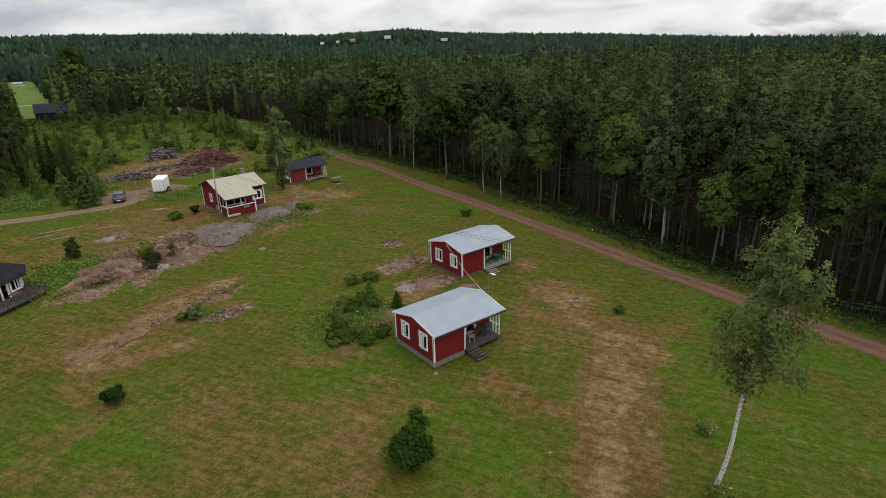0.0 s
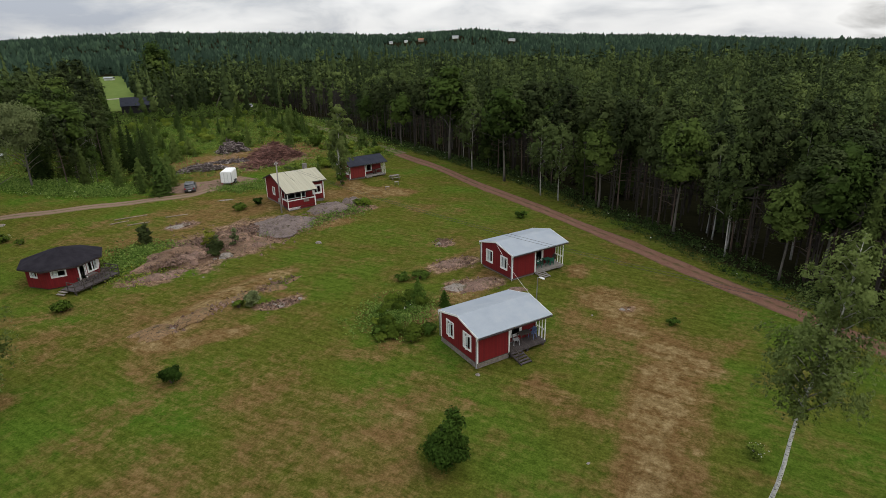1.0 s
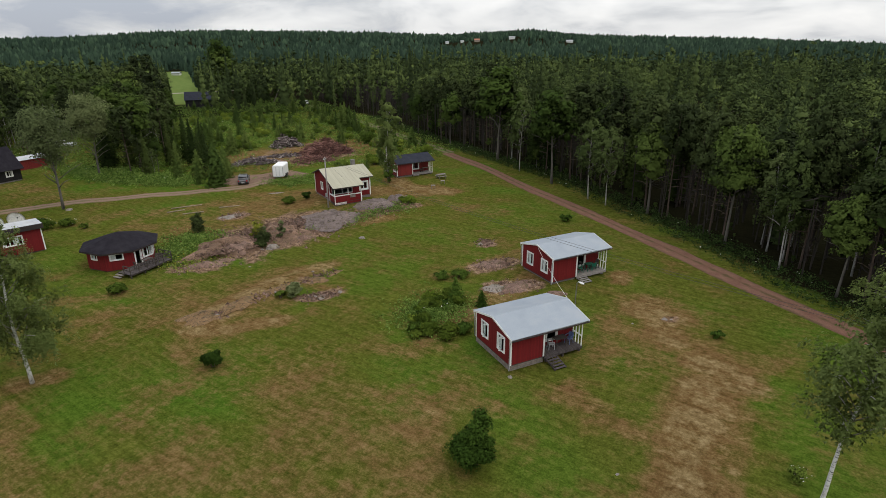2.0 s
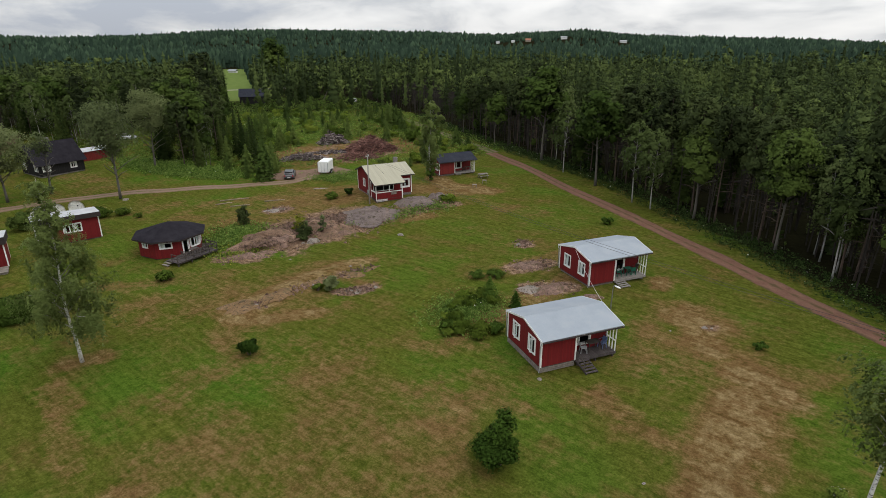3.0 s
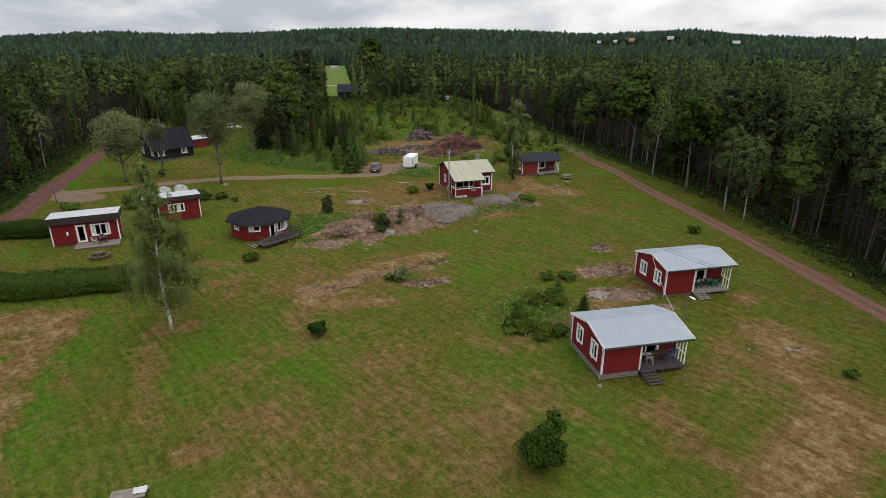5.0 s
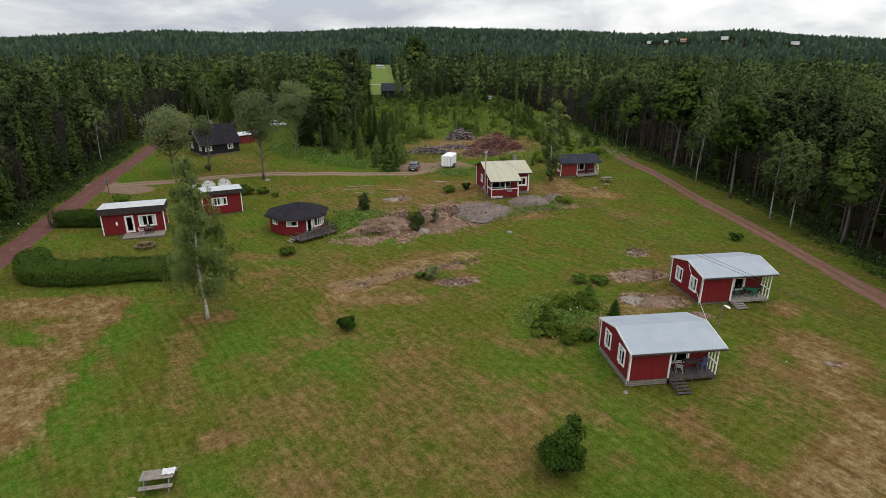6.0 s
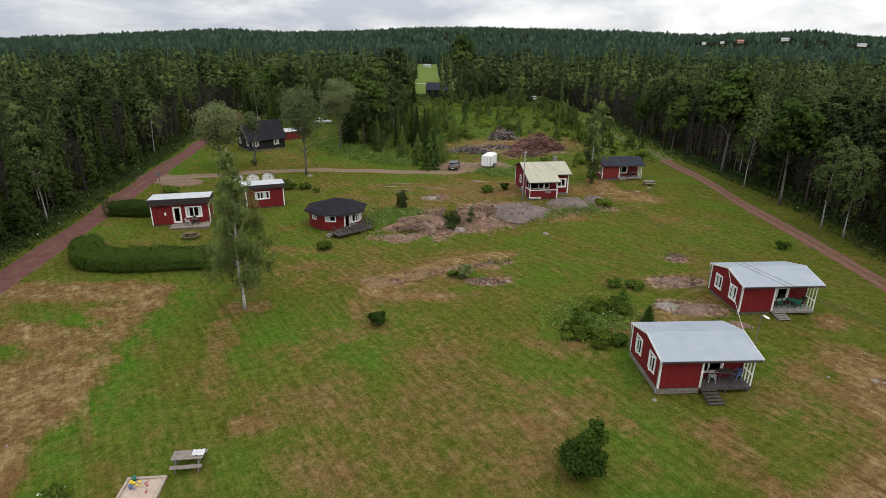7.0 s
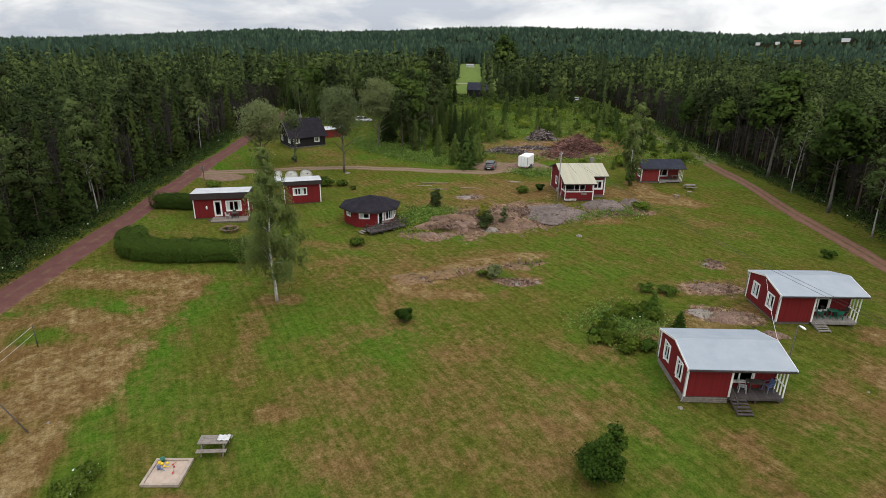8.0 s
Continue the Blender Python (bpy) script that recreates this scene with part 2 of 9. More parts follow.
# bluer, lighter needles: the haze of distance is put into the leaf colour
L_DISTANT = leaves("hazed_distant_needles", (0.021, 0.0381, 0.0252), (0.037, 0.0638, 0.0384), (0.064, 0.103, 0.0588), 0.02, own=False, speckle=0.1)
L_FARWOOD = leaves("far_wood_leaves", (0.0286, 0.0422, 0.0155), (0.0646, 0.0903, 0.0294), (0.1211, 0.158, 0.0463), 0.05, own=False, through_light=0.2, speckle=0.1)


# ---- building blocks ----
def box(bm, x0, x1, y0, y1, z0, z1):
    vs = [bm.verts.new((x, y, z)) for z in (z0, z1) for y in (y0, y1) for x in (x0, x1)]
    for f in ((0, 2, 3, 1), (4, 5, 7, 6), (0, 1, 5, 4), (2, 6, 7, 3), (0, 4, 6, 2), (1, 3, 7, 5)):
        bm.faces.new([vs[i] for i in f])


def hexa(bm, low, high):
    """A solid between two quads."""
    a, b = [bm.verts.new(p) for p in low], [bm.verts.new(p) for p in high]
    bm.faces.new(a[::-1])
    bm.faces.new(b)
    for i in range(4):
        j = (i + 1) % 4
        bm.faces.new((a[i], a[j], b[j], b[i]))


def prism(bm, outline, axis, lo, hi):
    """An outline in the plane across an axis ('x': y, z pairs; 'y': x, z; 'z': x, y), drawn out from lo to hi."""
    put = {"x": lambda a, b, c: (c, a, b), "y": lambda a, b, c: (a, c, b), "z": lambda a, b, c: (a, b, c)}[axis]
    p, q = [bm.verts.new(put(a, b, lo)) for a, b in outline], [bm.verts.new(put(a, b, hi)) for a, b in outline]
    bm.faces.new(p)
    bm.faces.new(q[::-1])
    n = len(p)
    for i in range(n):
        bm.faces.new((p[i], q[i], q[(i + 1) % n], p[(i + 1) % n]))


def tube(bm, pts, radii, seg=6):
    rings = []
    for i, p in enumerate(pts):
        p = Vector(p)
        d = (Vector(pts[min(i + 1, len(pts) - 1)]) - Vector(pts[max(i - 1, 0)])).normalized()
        side = d.cross(Vector((0.31, 0.9, 0.2))).normalized()
        up = d.cross(side)
        rings.append([bm.verts.new(p + radii[i] * (math.cos(k * 2 * math.pi / seg) * side + math.sin(k * 2 * math.pi / seg) * up)) for k in range(seg)])
    for a, b in zip(rings, rings[1:]):
        for k in range(seg):
            bm.faces.new((a[k], a[(k + 1) % seg], b[(k + 1) % seg], b[k]))
    bm.faces.new(rings[0][::-1])
    bm.faces.new(rings[-1])


def part(name, bm, mat, parent=None, label="", smooth=False):
    bmesh.ops.recalc_face_normals(bm, faces=bm.faces)
    me = bpy.data.meshes.new(name)
    bm.to_mesh(me)
    bm.free()
    me.materials.append(mat)
    if smooth:
        me.polygons.foreach_set("use_smooth", [True] * len(me.polygons))
    ob = new(name, me)
    ob.parent = parent
    if label:
        ob["label"] = label
    return ob


def boxes(name, mat, parent, *sizes, label="", bevel=0.0):
    bm = bmesh.new()
    for s in sizes:
        box(bm, *s)
    if bevel:
        bmesh.ops.bevel(bm, geom=bm.edges[:], offset=bevel, segments=1, affect="EDGES")
    return part(name, bm, mat, parent, label)


def thing(name, m, label, category, group="", kind=""):
    ob = new(name)
    ob.empty_display_size = 0.3
    ob.matrix_world = m
    return tagged(ob, label, category, group, kind)


def crown_normals(v, stray=0.3):
    """Shading normals, apart from the leaves' own angles: outwards and up, more so higher, so tops look lit; each
    strays a little.
    """
    mid, lo, hi = np.median(v, axis=0), np.percentile(v[:, 2], 4), v[:, 2].max()
    r = max(0.2, np.percentile(np.hypot(v[:, 0] - mid[0], v[:, 1] - mid[1]), 90))
    n = np.stack([(v[:, 0] - mid[0]) / r, (v[:, 1] - mid[1]) / r, 0.1 + 1.5 * np.clip((v[:, 2] - lo) / (hi - lo), 0, 1)], axis=1)
    n = n + np.random.default_rng(len(v)).normal(0, stray, n.shape)
    return n / np.maximum(np.linalg.norm(n, axis=1), 0.05)[:, None]


def soften(me, n):
    me.polygons.foreach_set("use_smooth", np.ones(len(me.polygons), dtype=bool))
    me.normals_split_custom_set_from_vertices(np.ascontiguousarray(n, dtype=np.float32))
    return me


def indexed_mesh(name, verts, tris, mat, tint=None):
    """One mesh out of arrays of points and of triangles between them."""
    n = len(tris)
    me = bpy.data.meshes.new(name)
    me.vertices.add(len(verts))
    me.vertices.foreach_set("co", np.ascontiguousarray(verts, dtype=np.float32).ravel())
    me.loops.add(n * 3)
    me.loops.foreach_set("vertex_index", np.ascontiguousarray(tris, dtype=np.int32).ravel())
    me.polygons.add(n)
    me.polygons.foreach_set("loop_start", np.arange(n, dtype=np.int32) * 3)
    me.polygons.foreach_set("use_smooth", np.zeros(n, dtype=bool))
    me.update(calc_edges=True)
    if tint is not None:
        me.attributes.new("tint", "FLOAT", "POINT").data.foreach_set("value", np.ascontiguousarray(tint, dtype=np.float32))
    me.materials.append(mat)
    return me


def array_mesh(name, verts, mat, tint=None, corners=3):
    """One mesh out of an array of loose triangles or quads."""
    n = len(verts) // corners
    me = bpy.data.meshes.new(name)
    me.vertices.add(len(verts))
    me.vertices.foreach_set("co", np.ascontiguousarray(verts, dtype=np.float32).ravel())
    me.loops.add(n * corners)
    me.loops.foreach_set("vertex_index", np.arange(n * corners, dtype=np.int32))
    me.polygons.add(n)
    me.polygons.foreach_set("loop_start", np.arange(n, dtype=np.int32) * corners)
    me.update(calc_edges=True)
    if tint is not None:
        me.attributes.new("tint", "FLOAT", "POINT").data.foreach_set("value", np.ascontiguousarray(tint, dtype=np.float32))
    me.materials.append(mat)
    return me


# ---- the lie of the land ----
SKYLINE = ((-180, -0.6), (-14, -1.0), (-8, -0.75), (1, -0.35), (8, 0.0), (16, 0.25), (22, 0.5), (25.5, 0.9), (30, 0.72), (34, 0.55), (40, 0.8),
           (47, 0.93), (54, 1.05), (58, 1.0), (65, 0.6), (71, 0.45), (77, 0.63), (81, 0.4), (87.5, 0.03), (93, -0.3), (97, -0.4), (180, -0.6))
EYE = (8.5, 1.9, 23.0)
HILL_HOUSES = ((-552, 1078), (-434, 1085), (-596, 1017), (-630, 963), (-613, 990))


def smooth01(v):
    v = np.clip(v, 0, 1)
    return v * v * (3 - 2 * v)


def hump(x, y, cx, cy, rx, ry, turn, h):
    c, s = math.cos(radians(turn)), math.sin(radians(turn))
    u, v = ((x - cx) * c + (y - cy) * s) / rx, (-(x - cx) * s + (y - cy) * c) / ry
    return h * np.exp(-(u * u + v * v))


def land(x, y):
    x, y = np.asarray(x, dtype=float), np.asarray(y, dtype=float)
    dx, dy = x - EYE[0], y - EYE[1]
    r = np.hypot(dx, dy)
    az = np.degrees(np.arctan2(-dx, dy))
    el = np.interp(az, [a for a, _ in SKYLINE], [b for _, b in SKYLINE])
    far = (EYE[2] + 1500 * np.tan(np.radians(el)) - 14.0) * smooth01((r - 850) / 650) - 60.0 * smooth01((r - 1760) / 400)
    near = hump(x, y, -35.9, 33.0, 1.5, 8.5, 0, 0.5) + hump(x, y, -53, 61.5, 9, 8, 20, 1.25) + hump(x, y, -14, 52, 8, 8, 0, 0.35) + hump(x, y, -56, 81, 8, 8, 0, 0.3)
    wave = 0.10 * np.sin(x * 0.21 + 1.3) * np.cos(y * 0.17) + 0.05 * np.sin(x * 0.53 + y * 0.41)
    # knolls added under the far houses, shaped to bring them into the camera's view
    knolls = np.max([hump(x, y, hx, hy, 45, 45, 0, 4.8) for hx, hy in HILL_HOUSES], axis=0)
    return far + knolls + near + wave * smooth01((200 - r) / 60)


def ground_at(x, y):
    return float(land(x, y))


def along(path, step):
    """Points every step metres on a line of corners, rounded off."""
    p = np.array(path, dtype=float)
    for _ in range(3):
        q = np.empty((2 * len(p), 2))
        q[0::2], q[1::2] = p, p
        q[1:-1:2], q[2:-1:2] = 0.75 * p[:-1] + 0.25 * p[1:], 0.25 * p[:-1] + 0.75 * p[1:]
        p = q
    d = np.concatenate([[0], np.cumsum(np.hypot(*np.diff(p, axis=0).T))])
    s = np.arange(0, d[-1], step)
    return np.stack([np.interp(s, d, p[:, 0]), np.interp(s, d, p[:, 1])], axis=1)


def line_distance(x, y, path):
    best = np.full(np.shape(x), 1e9)
    for (x0, y0), (x1, y1) in zip(path[:-1], path[1:]):
        dx, dy = x1 - x0, y1 - y0
        t = np.clip(((x - x0) * dx + (y - y0) * dy) / (dx * dx + dy * dy), 0, 1)
        best = np.minimum(best, np.hypot(x - x0 - t * dx, y - y0 - t * dy))
    return best


def side_of(x, y, path):
    """How far a point lies to the right of an open line of corners, walking along it (left: minus)."""
    d, s = np.full(np.shape(x), 1e9), np.zeros(np.shape(x))
    for (x0, y0), (x1, y1) in zip(path[:-1], path[1:]):
        dx, dy = x1 - x0, y1 - y0
        t = np.clip(((x - x0) * dx + (y - y0) * dy) / (dx * dx + dy * dy), 0, 1)
        e = np.hypot(x - x0 - t * dx, y - y0 - t * dy)
        cr = (x - x0) * dy - (y - y0) * dx
        s = np.where(e < d, np.sign(cr), s)
        d = np.minimum(d, e)
    return d * s


ROAD_EAST = [(80, 6), (45, 31), (21.5, 47.7), (11.2, 54.8), (1.2, 61.8), (-5.6, 66.8), (-14, 73.0), (-26, 80.4), (-40.9, 90.6), (-50.5, 97.2), (-61, 103.4)]
ROAD_FAR = [(-60.5, 104.2), (-68.5, 108.5), (-114, 134), (-160, 158)]
ROAD_WEST = [(10, -36), (-30, -17.5), (-48.7, -8.5), (-56.2, -4.7), (-67.2, 0.5), (-84.9, 8.5), (-97.2, 14.0), (-124.8, 27.0), (-175, 50)]
TRACK = [(-95, 14.5), (-93.5, 21), (-89.3, 36.2), (-83, 47), (-75, 56.2), (-73, 60.5), (-73.5, 68)]
EAST_WOOD = [(110, -10), (52, 37), (19, 54.0), (8, 62.5), (-7.5, 75.5), (-31, 94), (-60.5, 109), (-112, 140), (-165, 168)]
WEST_WOOD = [(10, -41), (-33, -21), (-56, -9.6), (-66, -5), (-82, 2.6), (-102, 11.8), (-130, 24.2), (-178, 47)]

# ---- ground ----
DRY, LUSH = [], []


def dry(x0, y0, x1, y1, w, k):
    DRY.append((x0, y0, x1, y1, w, k))


def lush(x0, y0, x1, y1, w, k):
    LUSH.append((x0, y0, x1, y1, w, k))


dry(2.7, 42.7, 5.6, 41.4, 2.0, 1.00)
dry(3.1, 39.2, 3.6, 33.4, 2.0, 1.00)
dry(3.4, 33.4, 4.3, 25.7, 1.7, 0.95)
dry(5.4, 38.4, 5.9, 26.7, 1.2, 0.65)
dry(-4.6, 49.3, -0.9, 49.3, 1.9, 0.75)
dry(-1.6, 44.8, 1.8, 44.4, 1.5, 0.60)
dry(-6.1, 45.6, -4.7, 44.3, 1.2, 0.55)
dry(-4.4, 40.2, -0.6, 39.6, 2.4, 0.35)
dry(3.5, 45.5, 6.4, 45.5, 1.4, 0.50)
dry(-5.0, 34.6, 1.0, 31.5, 0.6, 0.65)
dry(-5.5, 32.7, -4.7, 32.1, 0.5, 0.50)
dry(-7.9, 55.8, -7.6, 54.5, 1.0, 0.90)
dry(-11.1, 30.2, -8.4, 29.0, 1.5, 0.60)
dry(-9.5, 27.0, -9.2, 30.8, 1.0, 0.45)
dry(-12.6, 25.9, -10.3, 25.8, 1.0, 0.60)
dry(-10.4, 23.6, -8.6, 21.8, 1.3, 0.50)
dry(-12.4, 27.6, -11.5, 29.3, 0.8, 0.40)
dry(-19.6, 24.3, -13.2, 24.2, 3.0, 0.42)
dry(-15.2, 20.2, -9.5, 20.9, 2.5, 0.42)
dry(-28.7, 16.8, -22.2, 16.6, 2.5, 0.40)
dry(-43.9, 23.3, -40.8, 25.3, 1.6, 0.45)
dry(-39.5, 23.9, -39.4, 27.8, 1.6, 0.45)
dry(-33.8, 22.7, -31.3, 22.1, 1.2, 0.55)
dry(-33.5, 25.2, -29.9, 30.2, 1.1, 0.75)
dry(-8.1, 56.4, -7.6, 55.9, 0.8, 0.85)
dry(-3.6, 51.3, -0.5, 44.9, 1.6, 0.8)
dry(-4.2, 43.3, -0.5, 44.9, 1.6, 0.5)
dry(-35.1, 25.5, -36.1, 30.0, 1.9, 1.1)
dry(-36.1, 30.0, -36.3, 34.5, 1.9, 1.05)
dry(-36.8, 35.0, -35.9, 41.5, 1.7, 1.0)
dry(-33.2, 24.0, -32.8, 33.0, 2.2, 0.42)
dry(-41.0, 20.0, -40.5, 33.0, 3.2, 0.36)
dry(-28.0, 18.0, -24.0, 27.0, 3.0, 0.3)
dry(-33.6, 36.7, -29.6, 37.5, 1.0, 0.70)
dry(-29.2, 29.5, -29.0, 33.0, 0.7, 0.50)
dry(-40.4, 31.9, -39.4, 37.4, 1.6, 0.45)
dry(-40.4, 27.4, -40.4, 31.9, 1.4, 0.40)
dry(-19.2, 31.2, -18.9, 32.2, 0.7, 0.50)
dry(-17.2, 32.4, -14.9, 34.6, 1.0, 0.50)
dry(-35.9, -5.8, -32.6, 0.4, 2.6, 0.80)
dry(-43.9, -5.5, -38.6, 4.7, 2.4, 0.75)
dry(-52.2, -3.0, -45.6, 6.8, 2.0, 0.80)
dry(-29.4, -5.5, -28.5, -1.0, 2.4, 0.90)
dry(-23.1, -4.7, -25.1, -3.3, 1.7, 1.00)
dry(-43.2, 3.2, -42.8, 6.5, 1.6, 0.80)
dry(-20.5, -4.5, -21.0, -3.5, 1.0, 0.90)
dry(-37.6, -0.0, -33.2, 2.7, 1.2, 0.80)
dry(-41.7, -9.8, -52.4, -6.2, 3.0, 0.70)
lush(-106, 50.5, -84, 56.5, 4.0, 0.80)
lush(-45.1, -1.8, -41.6, 2.4, 1.0, 0.80)
lush(-45.4, -7.3, -45.6, -5.2, 1.0, 0.70)
lush(-35.4, 1.4, -35.1, 2.8, 0.6, 0.70)
lush(-39.3, -5.1, -40.1, -3.6, 0.8, 0.50)
lush(-37.9, 6.0, -42.5, 10.0, 1.5, 0.75)
lush(-29.8, 2.5, -36.8, 5.8, 1.4, 0.75)
lush(-23.7, -0.6, -29.6, 2.8, 1.4, 0.75)
lush(-19.5, -1.6, -24.0, -0.0, 1.2, 0.60)
lush(-41.2, 9.7, -42.4, 13.1, 1.2, 0.50)
lush(-34.1, 13.3, -28.9, 14.7, 1.6, 0.60)
lush(-26.8, 11.4, -29.7, 11.3, 1.0, 0.50)
dry(-35.3, 10.9, -25.1, 8.3, 0.9, 0.50)
dry(-38.2, 12.7, -37.0, 15.0, 1.1, 0.70)
dry(-31.8, 11.1, -27.7, 9.8, 0.8, 0.40)
dry(-21.1, 8.9, -20.3, 10.5, 1.0, 0.65)
dry(-22.4, 11.9, -18.5, 15.3, 2.0, 0.45)
dry(-16.3, 11.1, -12.3, 12.7, 2.2, 0.42)
dry(-13.4, 12.5, -11.3, 13.7, 1.2, 0.50)
dry(-17.8, 16.6, -15.5, 20.9, 2.6, 0.40)
dry(-13.3, 16.8, -10.7, 20.6, 2.4, 0.40)
dry(-22.2, 18.6, -21.9, 24.2, 2.0, 0.38)
dry(-11.7, 24.4, -11.4, 27.4, 1.5, 0.60)
dry(-9.3, 23.3, -11.4, 26.0, 1.2, 0.50)
dry(-12.4, 30.9, -9.9, 31.5, 1.2, 0.50)
dry(-17.3, 32.2, -16.0, 35.6, 1.2, 0.50)
dry(-4.2, 33.8, -1.4, 32.2, 0.8, 0.60)
dry(-3.0, 39.4, -2.0, 43.9, 2.2, 0.45)
dry(-49.1, 74.3, -42.9, 75.9, 2.2, 0.85)
dry(-41.3, 69.2, -31.2, 69.9, 2.2, 0.42)
dry(-42.2, 55.8, -40.7, 58.8, 1.2, 0.75)
dry(-53.8, 76.9, -47.9, 73.0, 2.0, 0.80)
dry(-51.0, 21.5, -44.5, 30.1, 2.0, 0.38)
dry(-70.7, 42.5, -66.3, 51.6, 3.0, 0.42)
dry(-67.5, 37.2, -62.9, 42.6, 2.0, 0.40)
dry(-66.7, 55.2, -60.9, 62.5, 2.5, 0.50)
dry(-45.5, 18.5, -40.9, 25.7, 1.6, 0.35)
dry(-26.0, 56.5, -24.4, 59.6, 1.2, 0.50)
dry(-21.6, 50.5, -19.4, 56.1, 1.5, 0.60)
dry(-24.1, 45.5, -22.4, 45.9, 1.2, 0.50)
dry(-16.3, 44.0, -15.1, 49.8, 1.6, 0.70)
dry(-75.6, 32.7, -75.9, 40.8, 2.0, 0.35)
dry(-96.3, 18.7, -91.6, 33.9, 2.0, 0.40)
dry(-104.0, 19.9, -107.8, 24.9, 1.8, 0.40)
lush(-70.5, 27.4, -51.8, 24.5, 2.0, 0.40)
lush(-28.5, 40.0, -29.3, 48.4, 2.5, 0.40)
lush(-33.5, 36.6, -37.7, 47.7, 2.5, 0.35)
lush(-35.2, 57.2, -24.0, 55.2, 2.0, 0.30)
lush(-13.3, 37.0, -11.8, 33.5, 1.2, 0.70)
lush(-20.9, 38.6, -19.4, 32.9, 1.2, 0.40)
lush(9.3, 51.5, 19.1, 45.0, 3.0, 0.55)
lush(8.0, 41.0, 12.3, 31.0, 2.2, 0.50)
lush(-8.2, 30.5, -0.7, 24.2, 2.2, 0.45)
lush(-18.4, 35.2, -20.6, 43.8, 2.0, 0.30)
lush(-27.2, 17.9, -22.9, 18.9, 1.2, 0.30)


dry(-17.6, 39.0, -16.6, 40.4, 1.4, 0.95)
dry(-62, 52, -54, 60, 5.0, 0.6)
dry(-57, 62, -50, 70, 4.0, 0.65)
dry(-52, 66, -46, 74, 3.5, 0.7)

dry(-15.6, 3.2, -16.0, 1.0, 0.7, 0.9)
dry(-23.4, -3.4, -21.6, -5.4, 1.3, 1.0)
dry(-33, -3.5, -29, -0.5, 2.0, 1.0)

RUBBLE = [(-48.6, 34.8, -50.0, 39.0, 3.0, 1.0), (-49.8, 40.0, -48.8, 50.0, 5.0, 1.0), (-46.5, 48.0, -46.5, 54.0, 2.8, 0.9), (-44.8, 58.0, -43.5, 66.0, 2.0, 0.8), (-35.3, 26.5, -34.0, 41.0, 0.7, 0.35),
          (-31.5, 34.5, -29.8, 37.0, 1.0, 0.8), (-17.5, 46.3, -14.5, 48.5, 1.3, 0.9), (-21.0, 50.5, -19.6, 53.0, 1.5, 0.9), (-25.6, 58.5, -24.6, 57.0, 1.0, 0.8), (-60.8, 47.3, -59.8, 49.0, 1.3, 0.8),
          (-1.8, 48.4, -1.0, 49.0, 0.7, 0.7), (-83.0, 80.0, -80.0, 90.0, 4.0, 0.7), (-90.0, 78.0, -97.0, 92.0, 2.5, 0.5)]
dry(-63, 54.0, -56, 60, 4.0, 0.45)
dry(-94, 79, -86, 97, 8.0, 0.75)
dry(-58, 42, -53, 58, 5.0, 0.5)
dry(-75, 62, -84, 76, 4.5, 0.45)
dry(-124.4, 37.8, -88.3, 40.1, 3.0, 0.4)
lush(-118, 88, -140, 112, 14.0, 0.6)
lush(-112, 62, -82, 56, 5.0, 0.7)
lush(-122, 22, -100, 20, 5.0, 0.7)


def strokes(x, y, rows):
    v = np.zeros(np.shape(x))
    for x0, y0, x1, y1, w, k in rows:
        d = line_distance(x, y, [(x0, y0), (x1, y1)])
        v = np.maximum(v, min(1.0, 1.18 * k) * smooth01(1.4 - d / (w * 1.3)))
    return v


def grid_lines(lo, hi, step, end, factor=1.2):
    """Fine lines where the camera flies, coarser ones outwards, yet fine enough for the hills."""
    mid = list(np.arange(lo, hi + 0.01, step))
    ends = []
    for start, sign in ((lo, -1), (mid[-1], 1)):
        a, d = [start], step
        while abs(a[-1]) < end:
            d = min(d * factor, 9.0 if abs(a[-1]) < 520 else 42.0) if abs(a[-1]) < 1750 else d * 1.5
            a.append(a[-1] + sign * d)
        ends.append(a[1:])
    return np.array(ends[0][::-1] + mid + ends[1])


